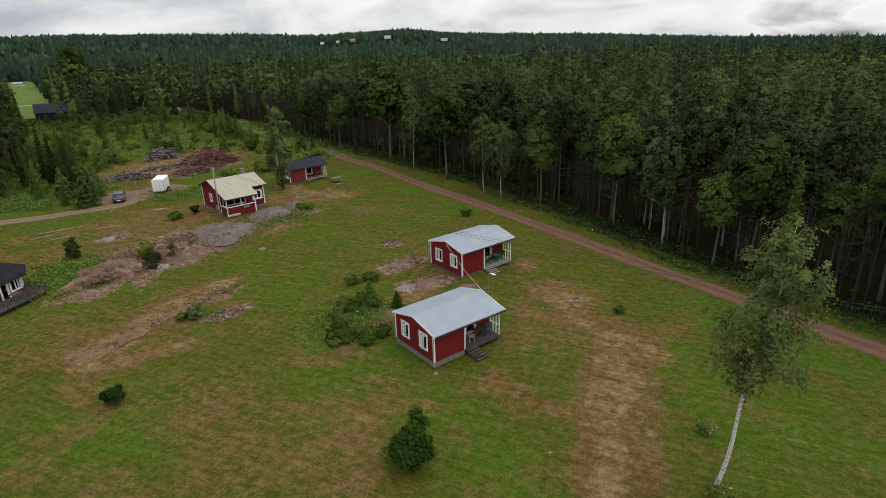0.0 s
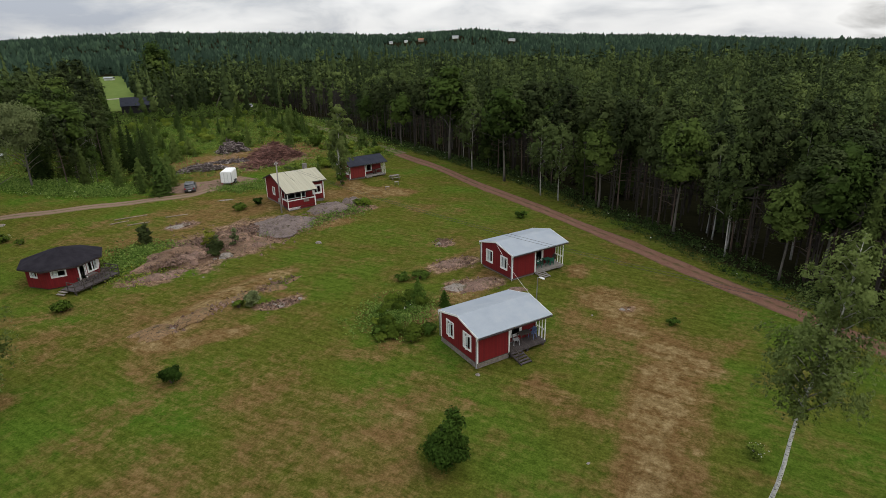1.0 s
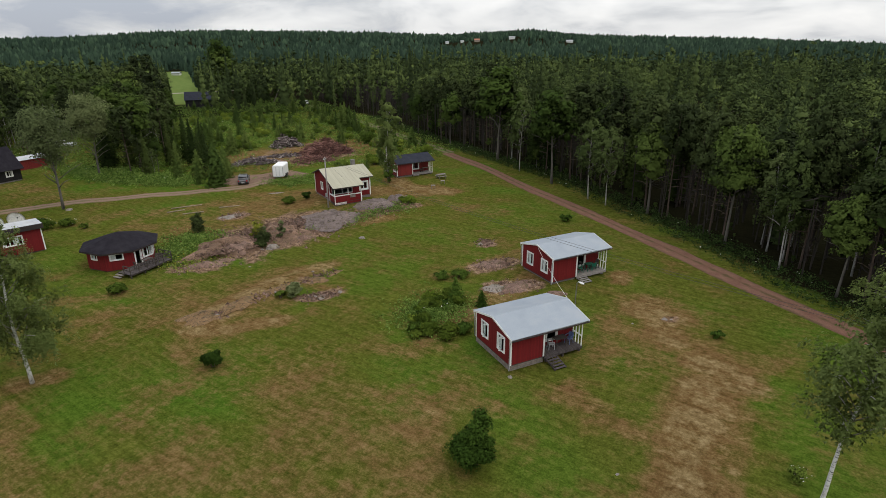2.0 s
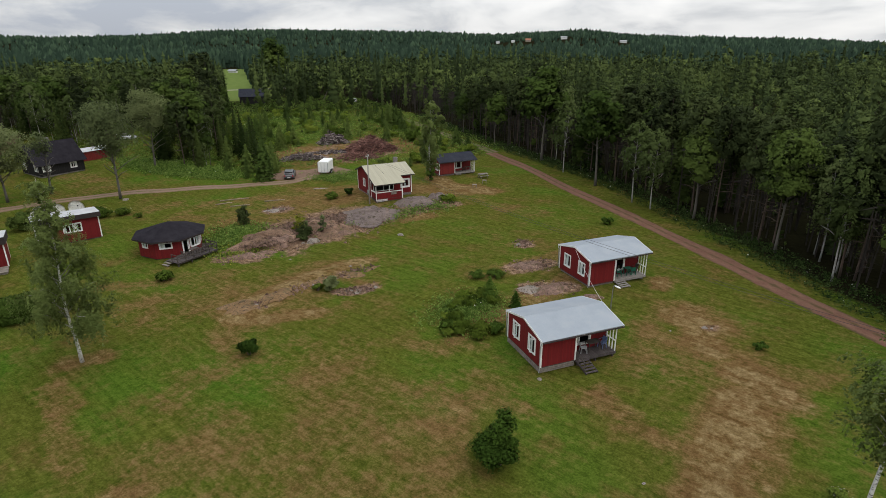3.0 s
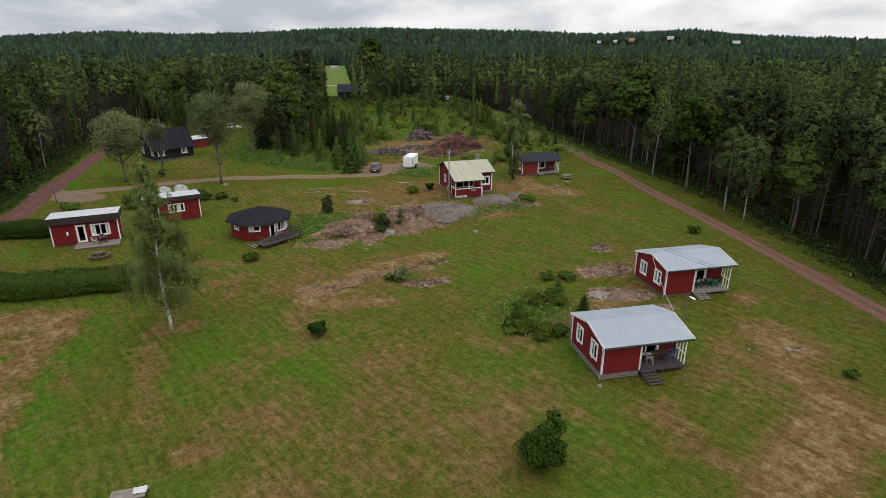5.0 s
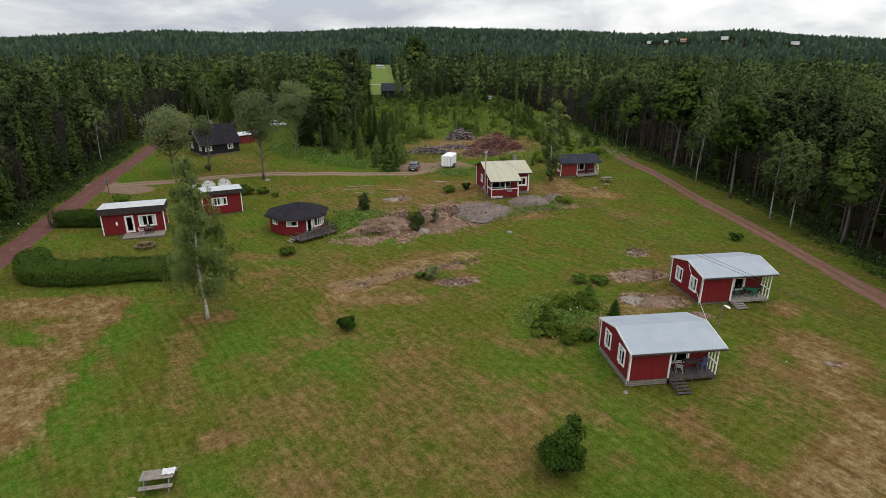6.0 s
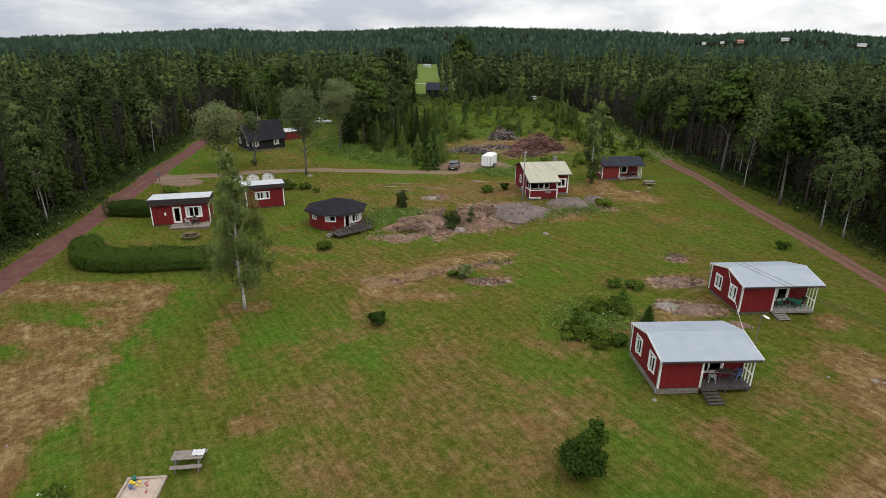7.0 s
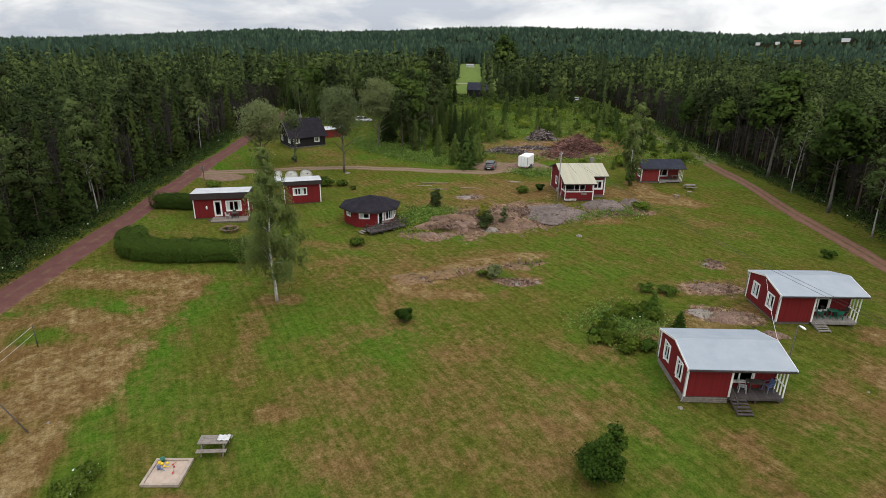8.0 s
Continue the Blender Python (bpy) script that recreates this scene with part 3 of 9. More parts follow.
def ground_material():
    m, nodes, links, bsdf = material("meadow")

    def attr(name):
        a = nodes.new("ShaderNodeAttribute")
        a.attribute_name = name
        return a.outputs["Fac"]

    def add(a, b):
        return math_node(nodes, links, "ADD", a, b)

    def times(a, k, clamp=False):
        return math_node(nodes, links, "MULTIPLY", a, k, clamp)

    def swing(a, k):
        """A noise as a swing of about that much round nought."""
        return times(math_node(nodes, links, "SUBTRACT", a, 0.5), k)

    n_big = noise_node(nodes, links, 0.09, 4, 0.5)
    n_mid = noise_node(nodes, links, 0.3, 6, 0.6)
    n_small = noise_node(nodes, links, 1.7, 6, 0.7)
    n_fine = noise_node(nodes, links, 7.0, 5, 0.75)
    # swaths of the mower, and the finer lines of its wheels
    mow = noise_node(nodes, links, 0.9, 4, 0.6, "Object", (0.06, 1.0, 1), -156.0)
    rake = noise_node(nodes, links, 2.6, 4, 0.7, "Object", (0.12, 1.0, 1), -156.0)
    tuft = add(add(swing(n_small, 0.55), swing(n_fine, 0.6)), add(swing(rake, 0.32), 0.5))
    green = ramp_node(nodes, links, tuft, [(0.3, (0.026, 0.031, 0.005)), (0.5, (0.063, 0.074, 0.012)), (0.72, (0.127, 0.131, 0.026))])
    lushc = ramp_node(nodes, links, tuft, [(0.3, (0.02, 0.045, 0.005)), (0.5, (0.046, 0.095, 0.01)), (0.72, (0.092, 0.152, 0.02))])
    straw = ramp_node(nodes, links, tuft, [(0.28, (0.056, 0.033, 0.012)), (0.5, (0.136, 0.089, 0.034)), (0.74, (0.252, 0.181, 0.082))])
    # floor of the woods nearly black: shade under the canopy put into the colour
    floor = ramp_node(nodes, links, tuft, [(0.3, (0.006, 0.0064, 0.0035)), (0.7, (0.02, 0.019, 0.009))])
    field = ramp_node(nodes, links, n_mid, [(0.3, (0.09, 0.135, 0.036)), (0.7, (0.135, 0.175, 0.052))])
    dirt = ramp_node(nodes, links, tuft, [(0.3, (0.1092, 0.0714, 0.0504)), (0.7, (0.2184, 0.1512, 0.1134))])
    deep = times(add(add(swing(n_big, 2.0), swing(n_mid, 0.8)), add(swing(mow, 0.9), 0.06)), 2.4, True)
    col = mix_node(nodes, links, math_node(nodes, links, "MAXIMUM", attr("lush"), times(deep, 0.85)), green, lushc)
    # a thin brown cast where the sward has thinned out
    thin = times(add(add(swing(n_mid, 1.8), swing(n_small, 1.0)), math_node(nodes, links, "SUBTRACT", swing(mow, 0.8), -0.07)), 1.8, True)
    col = mix_node(nodes, links, times(thin, 0.8), col, ramp_node(nodes, links, tuft, [(0.3, (0.052, 0.028, 0.01)), (0.5, (0.112, 0.067, 0.025)), (0.72, (0.195, 0.127, 0.055))]))
    # sun-burnt patches with frayed edges
    fray = add(add(swing(n_mid, 1.15), swing(n_small, 0.95)), add(swing(n_fine, 0.5), swing(rake, 0.45)))
    w = math_node(nodes, links, "SUBTRACT", add(attr("dry"), fray), times(attr("lush"), 0.5))
    w = times(math_node(nodes, links, "SUBTRACT", w, 0.27), 1.9, True)
    rust = ramp_node(nodes, links, tuft, [(0.28, (0.05, 0.026, 0.01)), (0.5, (0.115, 0.066, 0.027)), (0.74, (0.2, 0.13, 0.06))])
    pale = ramp_node(nodes, links, tuft, [(0.28, (0.11, 0.075, 0.036)), (0.5, (0.22, 0.158, 0.078)), (0.74, (0.345, 0.27, 0.155))])
    n_patch = noise_node(nodes, links, 0.55, 5, 0.65)
    straw = mix_node(nodes, links, times(add(swing(n_patch, 3.0), 0.4), 1.0, True), rust, straw)
    bleach = times(math_node(nodes, links, "SUBTRACT", add(attr("dry"), add(swing(n_patch, 1.5), swing(n_small, 0.9))), 0.86), 2.2, True)
    straw = mix_node(nodes, links, times(bleach, 0.85), straw, pale)
    col = mix_node(nodes, links, times(w, 0.93), col, straw)
    d = math_node(nodes, links, "ADD", attr("dirt"), math_node(nodes, links, "MULTIPLY", math_node(nodes, links, "SUBTRACT", n_mid, 0.5), 1.4))
    d = math_node(nodes, links, "MULTIPLY", math_node(nodes, links, "SUBTRACT", d, 0.42), 4.0, True)
    col = mix_node(nodes, links, d, col, dirt)
    rub = ramp_node(nodes, links, math_node(nodes, links, "ADD", math_node(nodes, links, "MULTIPLY", n_small, 0.6), math_node(nodes, links, "MULTIPLY", n_fine, 0.4)),
                    [(0.4, (0.047, 0.031, 0.018)), (0.5, (0.15, 0.096, 0.06)), (0.58, (0.26, 0.178, 0.12)), (0.64, (0.39, 0.31, 0.245))])
    k = math_node(nodes, links, "ADD", attr("rubble"), math_node(nodes, links, "MULTIPLY", math_node(nodes, links, "SUBTRACT", n_mid, 0.5), 2.2))
    k = math_node(nodes, links, "MULTIPLY", math_node(nodes, links, "SUBTRACT", k, 0.45), 3.5, True)
    col = mix_node(nodes, links, k, col, rub)
    col = mix_node(nodes, links, attr("field"), col, field)
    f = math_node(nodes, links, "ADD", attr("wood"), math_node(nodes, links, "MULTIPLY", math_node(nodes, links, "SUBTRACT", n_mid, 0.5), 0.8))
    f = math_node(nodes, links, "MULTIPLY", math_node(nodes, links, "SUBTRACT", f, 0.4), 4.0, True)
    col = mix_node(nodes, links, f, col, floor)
    links.new(col, bsdf.inputs["Base Color"])
    bsdf.inputs["Roughness"].default_value = 0.95
    bsdf.inputs["Specular IOR Level"].default_value = 0.0
    bump_node(nodes, links, tuft, 0.9, 0.12, bsdf)
    return m


M_GROUND = ground_material()
FIELD_LINE = [(-219, 145), (-411, 262), (-440, 280)]
FIELD_VIEW = [(-140, 95.2), (-219, 145), (-411, 262), (-440, 280)]


def build_ground():
    xs, ys = grid_lines(-115, 30, 0.85, 3600), grid_lines(-16, 112, 0.85, 3600)
    gx, gy = np.meshgrid(xs, ys)
    gz = land(gx, gy)
    verts = np.stack([gx, gy, gz], axis=2).reshape(-1, 3)
    nx, ny = len(xs), len(ys)
    i = (np.arange(ny - 1)[:, None] * nx + np.arange(nx - 1)[None, :]).ravel()
    faces = np.stack([i, i + 1, i + nx + 1, i + nx], axis=1)
    me = bpy.data.meshes.new("ground")
    me.from_pydata(verts.tolist(), [], faces.tolist())
    me.polygons.foreach_set("use_smooth", [True] * len(me.polygons))
    x, y = verts[:, 0], verts[:, 1]
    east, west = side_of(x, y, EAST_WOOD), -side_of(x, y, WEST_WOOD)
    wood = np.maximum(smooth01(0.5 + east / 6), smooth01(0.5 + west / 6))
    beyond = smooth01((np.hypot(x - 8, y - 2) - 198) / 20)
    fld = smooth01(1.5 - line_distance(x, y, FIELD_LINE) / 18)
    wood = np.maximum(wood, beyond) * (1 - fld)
    dirt = np.maximum(0.9 * smooth01(1.2 - line_distance(x, y, TRACK) / 1.9), 0.6 * smooth01(1.3 - line_distance(x, y, ROAD_WEST) / 1.7))
    dirt = np.maximum(dirt, 0.5 * smooth01(1.3 - np.minimum(line_distance(x, y, ROAD_EAST), 2 + line_distance(x, y, ROAD_FAR)) / 1.3))
    dirt = np.maximum(dirt, 0.9 * smooth01(1.4 - line_distance(x, y, [(-78.5, 62.5), (-74.5, 70.5)]) / 4.4))
    dirt = np.maximum(dirt, smooth01(1.3 - line_distance(x, y, [(-96, 14), (-90, 18)]) / 3.5))
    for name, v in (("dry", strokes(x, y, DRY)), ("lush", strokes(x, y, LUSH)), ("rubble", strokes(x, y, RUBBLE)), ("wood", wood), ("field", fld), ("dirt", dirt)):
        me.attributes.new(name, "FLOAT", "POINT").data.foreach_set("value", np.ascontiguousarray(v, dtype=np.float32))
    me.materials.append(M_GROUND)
    tagged(new("ground", me), "mown green meadow with sunburnt straw-brown patches", "ground", kind="structure")


build_ground()


def road_material(name, dark, light, verge, half):
    """Gravel with two worn wheel tracks; 'across' runs from -1 to 1 over the width."""
    m, nodes, links, bsdf = material(name)
    a = nodes.new("ShaderNodeAttribute")
    a.attribute_name = "across"
    n1, n2 = noise_node(nodes, links, 0.7, 5, 0.65), noise_node(nodes, links, 9.0, 4, 0.75)
    f = math_node(nodes, links, "ADD", math_node(nodes, links, "MULTIPLY", n1, 0.5), math_node(nodes, links, "MULTIPLY", n2, 0.5))
    col = ramp_node(nodes, links, f, [(0.3, dark), (0.7, light)])
    off = math_node(nodes, links, "ABSOLUTE", math_node(nodes, links, "SUBTRACT", math_node(nodes, links, "ABSOLUTE", a.outputs["Fac"]), 0.5))
    k = math_node(nodes, links, "ADD", off, math_node(nodes, links, "MULTIPLY", math_node(nodes, links, "SUBTRACT", n1, 0.5), 1.3))
    k = math_node(nodes, links, "MULTIPLY", math_node(nodes, links, "SUBTRACT", k, half), 3.5, True)
    links.new(mix_node(nodes, links, k, col, verge), bsdf.inputs["Base Color"])
    bsdf.inputs["Roughness"].default_value = 0.95
    bsdf.inputs["Specular IOR Level"].default_value = 0.03
    bump_node(nodes, links, f, 0.6, 0.04, bsdf)
    return m


def build_road(name, path, width, mat, label):
    rng = np.random.default_rng(len(path))
    p = along(path, 0.8)
    d = np.gradient(p, axis=0)
    d /= np.hypot(d[:, 0], d[:, 1])[:, None]
    side = np.stack([d[:, 1], -d[:, 0]], axis=1)
    lanes = np.linspace(-1, 1, 9)
    jit = np.convolve(rng.normal(0, 1, len(p) + 8), np.ones(5) / 5, "same")[4:-4] * 0.16
    rows = []
    for k, a in enumerate(lanes):
        w = a * width / 2 + (jit if abs(a) == 1 else 0) * (1 if a > 0 else -0.8)
        q = p + side * np.reshape(w, (-1, 1))
        z = land(q[:, 0], q[:, 1]) + (0.0 if abs(a) == 1 else 0.05 - 0.035 * math.exp(-((abs(a) - 0.5) / 0.16) ** 2))
        rows.append(np.column_stack([q, z]))
    v = np.stack(rows, axis=1).reshape(-1, 3)
    i = (np.arange(len(p) - 1)[:, None] * 9 + np.arange(8)[None, :]).ravel()
    me = bpy.data.meshes.new(name)
    me.from_pydata(v.tolist(), [], np.stack([i, i + 1, i + 10, i + 9], axis=1).tolist())
    me.polygons.foreach_set("use_smooth", [True] * len(me.polygons))
    me.attributes.new("across", "FLOAT", "POINT").data.foreach_set("value", np.tile(lanes, len(p)).astype(np.float32))
    me.materials.append(mat)
    tagged(new(name, me), label, "road", kind="structure")


build_road("road", ROAD_EAST, 2.45, road_material("red_gravel_track", (0.09, 0.043, 0.031), (0.2, 0.116, 0.082), (0.08, 0.058, 0.03), 0.26), "narrow reddish gravel road with two wheel tracks")
build_road("road", ROAD_WEST, 3.3, road_material("red_gravel_road", (0.075, 0.034, 0.03), (0.135, 0.066, 0.058), (0.12, 0.074, 0.05), 0.34), "reddish gravel road along the edge of the wood")
build_road("road", ROAD_FAR, 2.8, road_material("overgrown_track", (0.1, 0.075, 0.05), (0.19, 0.145, 0.1), (0.075, 0.085, 0.03), 0.08), "overgrown cart track with a grassy middle")
build_road("road", TRACK, 2.9, road_material("drive_gravel", (0.13, 0.088, 0.06), (0.23, 0.16, 0.118), (0.11, 0.095, 0.045), 0.22), "worn brown gravel drive with a grassy middle")

build_road("road", [(-268, 140), (-256, 166), (-246, 184), (-236, 205)], 4.5, road_material("pale_field_road", (0.22, 0.2, 0.16), (0.36, 0.33, 0.28), (0.2, 0.19, 0.13), 0.4), "pale gravel road crossing a far field")


# ---- trees ----
def ball_mesh():
    bm = bmesh.new()
    bmesh.ops.create_icosphere(bm, subdivisions=1, radius=1.0)
    bm.verts.ensure_lookup_table()
    v = np.array([w.co[:] for w in bm.verts])
    f = np.array([[w.index for w in t.verts] for t in bm.faces])
    bm.free()
    return v, f


BALL_V, BALL_F = ball_mesh()
STAR_V = np.array([(1, 0, 0), (0, 1, 0), (-1, 0, 0), (0, -1, 0), (0, 0, 1), (0, 0, -1)], dtype=float)
STAR_F = np.array([(0, 1, 4), (1, 2, 4), (2, 3, 4), (3, 0, 4), (1, 0, 5), (2, 1, 5), (3, 2, 5), (0, 3, 5)])


def with_clumps(cards, clumps, rng, simple=False):
    """Leaf cards and, behind them, solid cores for dense leaves that darken the crown inside, as points and triangles.
    """
    vs, fs = [cards], [np.arange(len(cards)).reshape(-1, 3)]
    at = len(cards)
    bv, bf = (STAR_V, STAR_F) if simple else (BALL_V, BALL_F)
    for c, r in clumps:
        w = rng.uniform(0.6, 1.3, (len(bv), 1))
        vs.append(np.asarray(c) + bv * w * np.asarray(r))
        fs.append(bf + at)
        at += len(bv)
    return np.concatenate(vs), np.concatenate(fs)


def card_mesh(pts, nrm, size, rng, long=1.0):
    """Loose triangles: one leaf clump at each point, facing about its normal."""
    n = len(pts)
    nrm = nrm / np.maximum(np.linalg.norm(nrm, axis=1), 0.01)[:, None] + rng.normal(0, 0.36, (n, 3))
    nrm /= np.linalg.norm(nrm, axis=1)[:, None]
    t1 = np.cross(nrm, rng.normal(0, 1, (n, 3)))
    t1 /= np.linalg.norm(t1, axis=1)[:, None]
    t2 = np.cross(nrm, t1)
    s = (size * rng.uniform(0.6, 1.35, n))[:, None] if np.isscalar(size) else (size * rng.uniform(0.7, 1.3, n))[:, None]
    out = np.empty((n, 3, 3))
    for k, a in enumerate((0.0, 2.2, 4.1)):
        w = rng.uniform(0.75, 1.2, (n, 1))
        out[:, k] = pts + s * w * (math.cos(a) * t1 * long + math.sin(a) * t2)
    return out.reshape(-1, 3)


def ball_points(n, rng):
    v = rng.normal(0, 1, (n, 3))
    return v / np.linalg.norm(v, axis=1)[:, None]


def blob_crown(rng, h, base, r, cards, blobs, size, wob=0.38, core=0.56):
    """A broad rounded crown of many uneven lobes."""
    pts, nrm, clumps = [], [], []
    mid, half = (h + base) / 2, (h - base) / 2
    for _ in range(blobs):
        d = ball_points(1, rng)[0]
        k = rng.uniform(0.35, 0.8)
        c = np.array([d[0] * r * k, d[1] * r * k, mid + d[2] * half * k])
        rb = r * rng.uniform(0.26, wob + 0.08)
        v = ball_points(cards // blobs, rng)
        v[:, 2] = np.where(v[:, 2] < -0.35, -v[:, 2], v[:, 2])
        if core:
            clumps.append((c, (rb * core, rb * core, rb * core * 0.85)))
        pts.append(c + v * rb * rng.uniform(0.6, 1.1, (len(v), 1)) * np.array([1, 1, 0.85]))
        nrm.append(0.8 * v + 0.4 * d * k + [0, 0, 0.3])
    return card_mesh(np.concatenate(pts), np.concatenate(nrm), size, rng), clumps


def pine_crown(rng, h, base, r, cards, boughs, size):
    """Soft needle puffs on bare boughs, under a rounded, uneven top."""
    pts, nrm, clumps = [], [], []
    for i in range(boughs):
        f = (i + rng.uniform(0, 1)) / boughs
        z = base + (h - base) * (0.04 + 0.93 * f)
        wide = r * math.sqrt(max(0.03, 1 - (0.97 * f) ** 2)) * (0.55 + 0.45 * min(1, 3.0 * f))
        reach = wide * rng.uniform(0.3, 0.95)
        a = i * 2.4 + rng.uniform(-0.6, 0.6)
        c = np.array([math.cos(a) * reach, math.sin(a) * reach, z])
        k = max(3, int(cards / boughs))
        v = ball_points(k, rng)
        v[:, 2] = np.where((v[:, 2] < 0) & (rng.uniform(0, 1, k) < 0.75), -v[:, 2], v[:, 2])
        rb = r * rng.uniform(0.26, 0.44) * (1.0 - 0.3 * f)
        clumps.append((c - [0, 0, 0.1 * rb], (rb * 0.6, rb * 0.6, rb * 0.55)))
        pts.append(c + v * np.array([rb, rb, rb * 0.95]) * rng.uniform(0.7, 1.12, (k, 1)))
        out = np.array([math.cos(a) * reach / r, math.sin(a) * reach / r, 0.35 + 0.6 * f])
        nrm.append(0.7 * v + 0.5 * out + [0, 0, 0.25])
    return card_mesh(np.concatenate(pts), np.concatenate(nrm), size, rng), clumps


def spruce_crown(rng, h, base, r, cards, levels, size):
    """A narrow cone of drooping boughs in tiers."""
    pts, nrm, clumps = [], [], []
    gap = (h - base) / levels
    for i in range(levels):
        f = i / levels
        z = base + (h - base) * f
        reach = r * (1 - f) ** 0.85 + 0.12
        m = max(4, int(9 * (1 - f) + 3))
        clumps.append(((0, 0, z - 0.05 * reach), (reach * 0.58, reach * 0.58, gap * 0.95)))
        for j in range(m):
            a = j * 2 * math.pi / m + i * 0.7 + rng.uniform(-0.3, 0.3)
            rr = reach * rng.uniform(0.7, 1.12)
            k = max(2, int(cards / levels / m * 2 * (1 - f) + 1))
            s = rng.uniform(0.15, 1, k) ** 0.7
            p = np.stack([np.cos(a + rng.normal(0, 0.16, k)) * rr * s, np.sin(a + rng.normal(0, 0.16, k)) * rr * s, z - 0.35 * rr * s + rng.normal(0, 0.12, k)], axis=1)
            pts.append(p)
            nrm.append(np.tile([math.cos(a) * 0.8, math.sin(a) * 0.8, 0.8], (k, 1)))
    pts.append(np.array([[0, 0, h - 0.2], [0, 0, h - 0.5]]))
    nrm.append(np.ones((2, 3)))
    pts, nrm = np.concatenate(pts), np.concatenate(nrm)
    if len(pts) > cards * 1.1:
        keep = rng.permutation(len(pts))[:cards]
        pts, nrm = pts[keep], nrm[keep]
    return card_mesh(pts, nrm, size, rng), clumps


def birch_crown(rng, h, base, r, cards, strands, size, droop=1.4):
    """A light, open crown with hanging strands of leaves."""
    pts, nrm, clumps = [], [], []
    for i in range(strands):
        f = rng.uniform(0, 1) ** 0.8
        prof = 1.1 * (1 - f) ** 0.7 * (0.4 + 2.1 * f) + 0.05
        a, k = rng.uniform(0, 2 * math.pi), rng.uniform(0.25, 1.0) ** 0.6
        reach = r * prof * k
        z = base + (h - base) * f
        n = max(3, int(cards / strands * rng.uniform(0.5, 1.5)))
        s = rng.uniform(0, 1, n)
        length = droop * rng.uniform(0.4, 1.1) * (1 - 0.5 * f)
        p = np.stack([math.cos(a) * reach * (1 + 0.1 * s) + rng.normal(0, 0.16, n), math.sin(a) * reach * (1 + 0.1 * s) + rng.normal(0, 0.16, n), z + 0.4 - length * s + rng.normal(0, 0.1, n)], axis=1)
        pts.append(p)
        nrm.append(np.tile([math.cos(a) * 0.6, math.sin(a) * 0.6, 0.5], (n, 1)))
        if i % 6 == 0:
            clumps.append(((math.cos(a) * reach * 0.7, math.sin(a) * reach * 0.7, z), (0.26, 0.26, 0.5)))
    return card_mesh(np.concatenate(pts), np.concatenate(nrm), size, rng), clumps


def trunk_mesh(rng, h, r0, bend, limbs, limb_from, limb_len, rise, seg=6):
    """A tapered, slightly crooked stem with limbs. Returns a bmesh."""
    bm = bmesh.new()
    n = 8
    ph = rng.uniform(0, 6.28)
    line = [(bend * math.sin(ph + 2.2 * i / n) * (i / n), bend * math.cos(ph + 1.7 * i / n) * (i / n), h * i / n - 0.15) for i in range(n + 1)]
    tube(bm, line, [r0 * (1.25 if i == 0 else 1 - 0.88 * i / n) for i in range(n + 1)], seg)
    for j in range(limbs):
        f = limb_from + (0.95 - limb_from) * (j + rng.uniform(0, 1)) / limbs
        i = f * n
        k = int(i)
        p = Vector(line[k]).lerp(Vector(line[min(k + 1, n)]), i - k)
        a = j * 2.4 + rng.uniform(-0.6, 0.6)
        ln = limb_len * (1.15 - f) * rng.uniform(0.6, 1.2)
        q = p + Vector((math.cos(a) * ln * 0.55, math.sin(a) * ln * 0.55, rise * ln * 0.45))
        e = p + Vector((math.cos(a + 0.2) * ln, math.sin(a + 0.2) * ln, rise * ln * 0.7))
        rr = r0 * (1 - 0.88 * f) * 0.5 + 0.012
        tube(bm, [p, q, e], [rr, rr * 0.7, rr * 0.3], 4)
    return bm


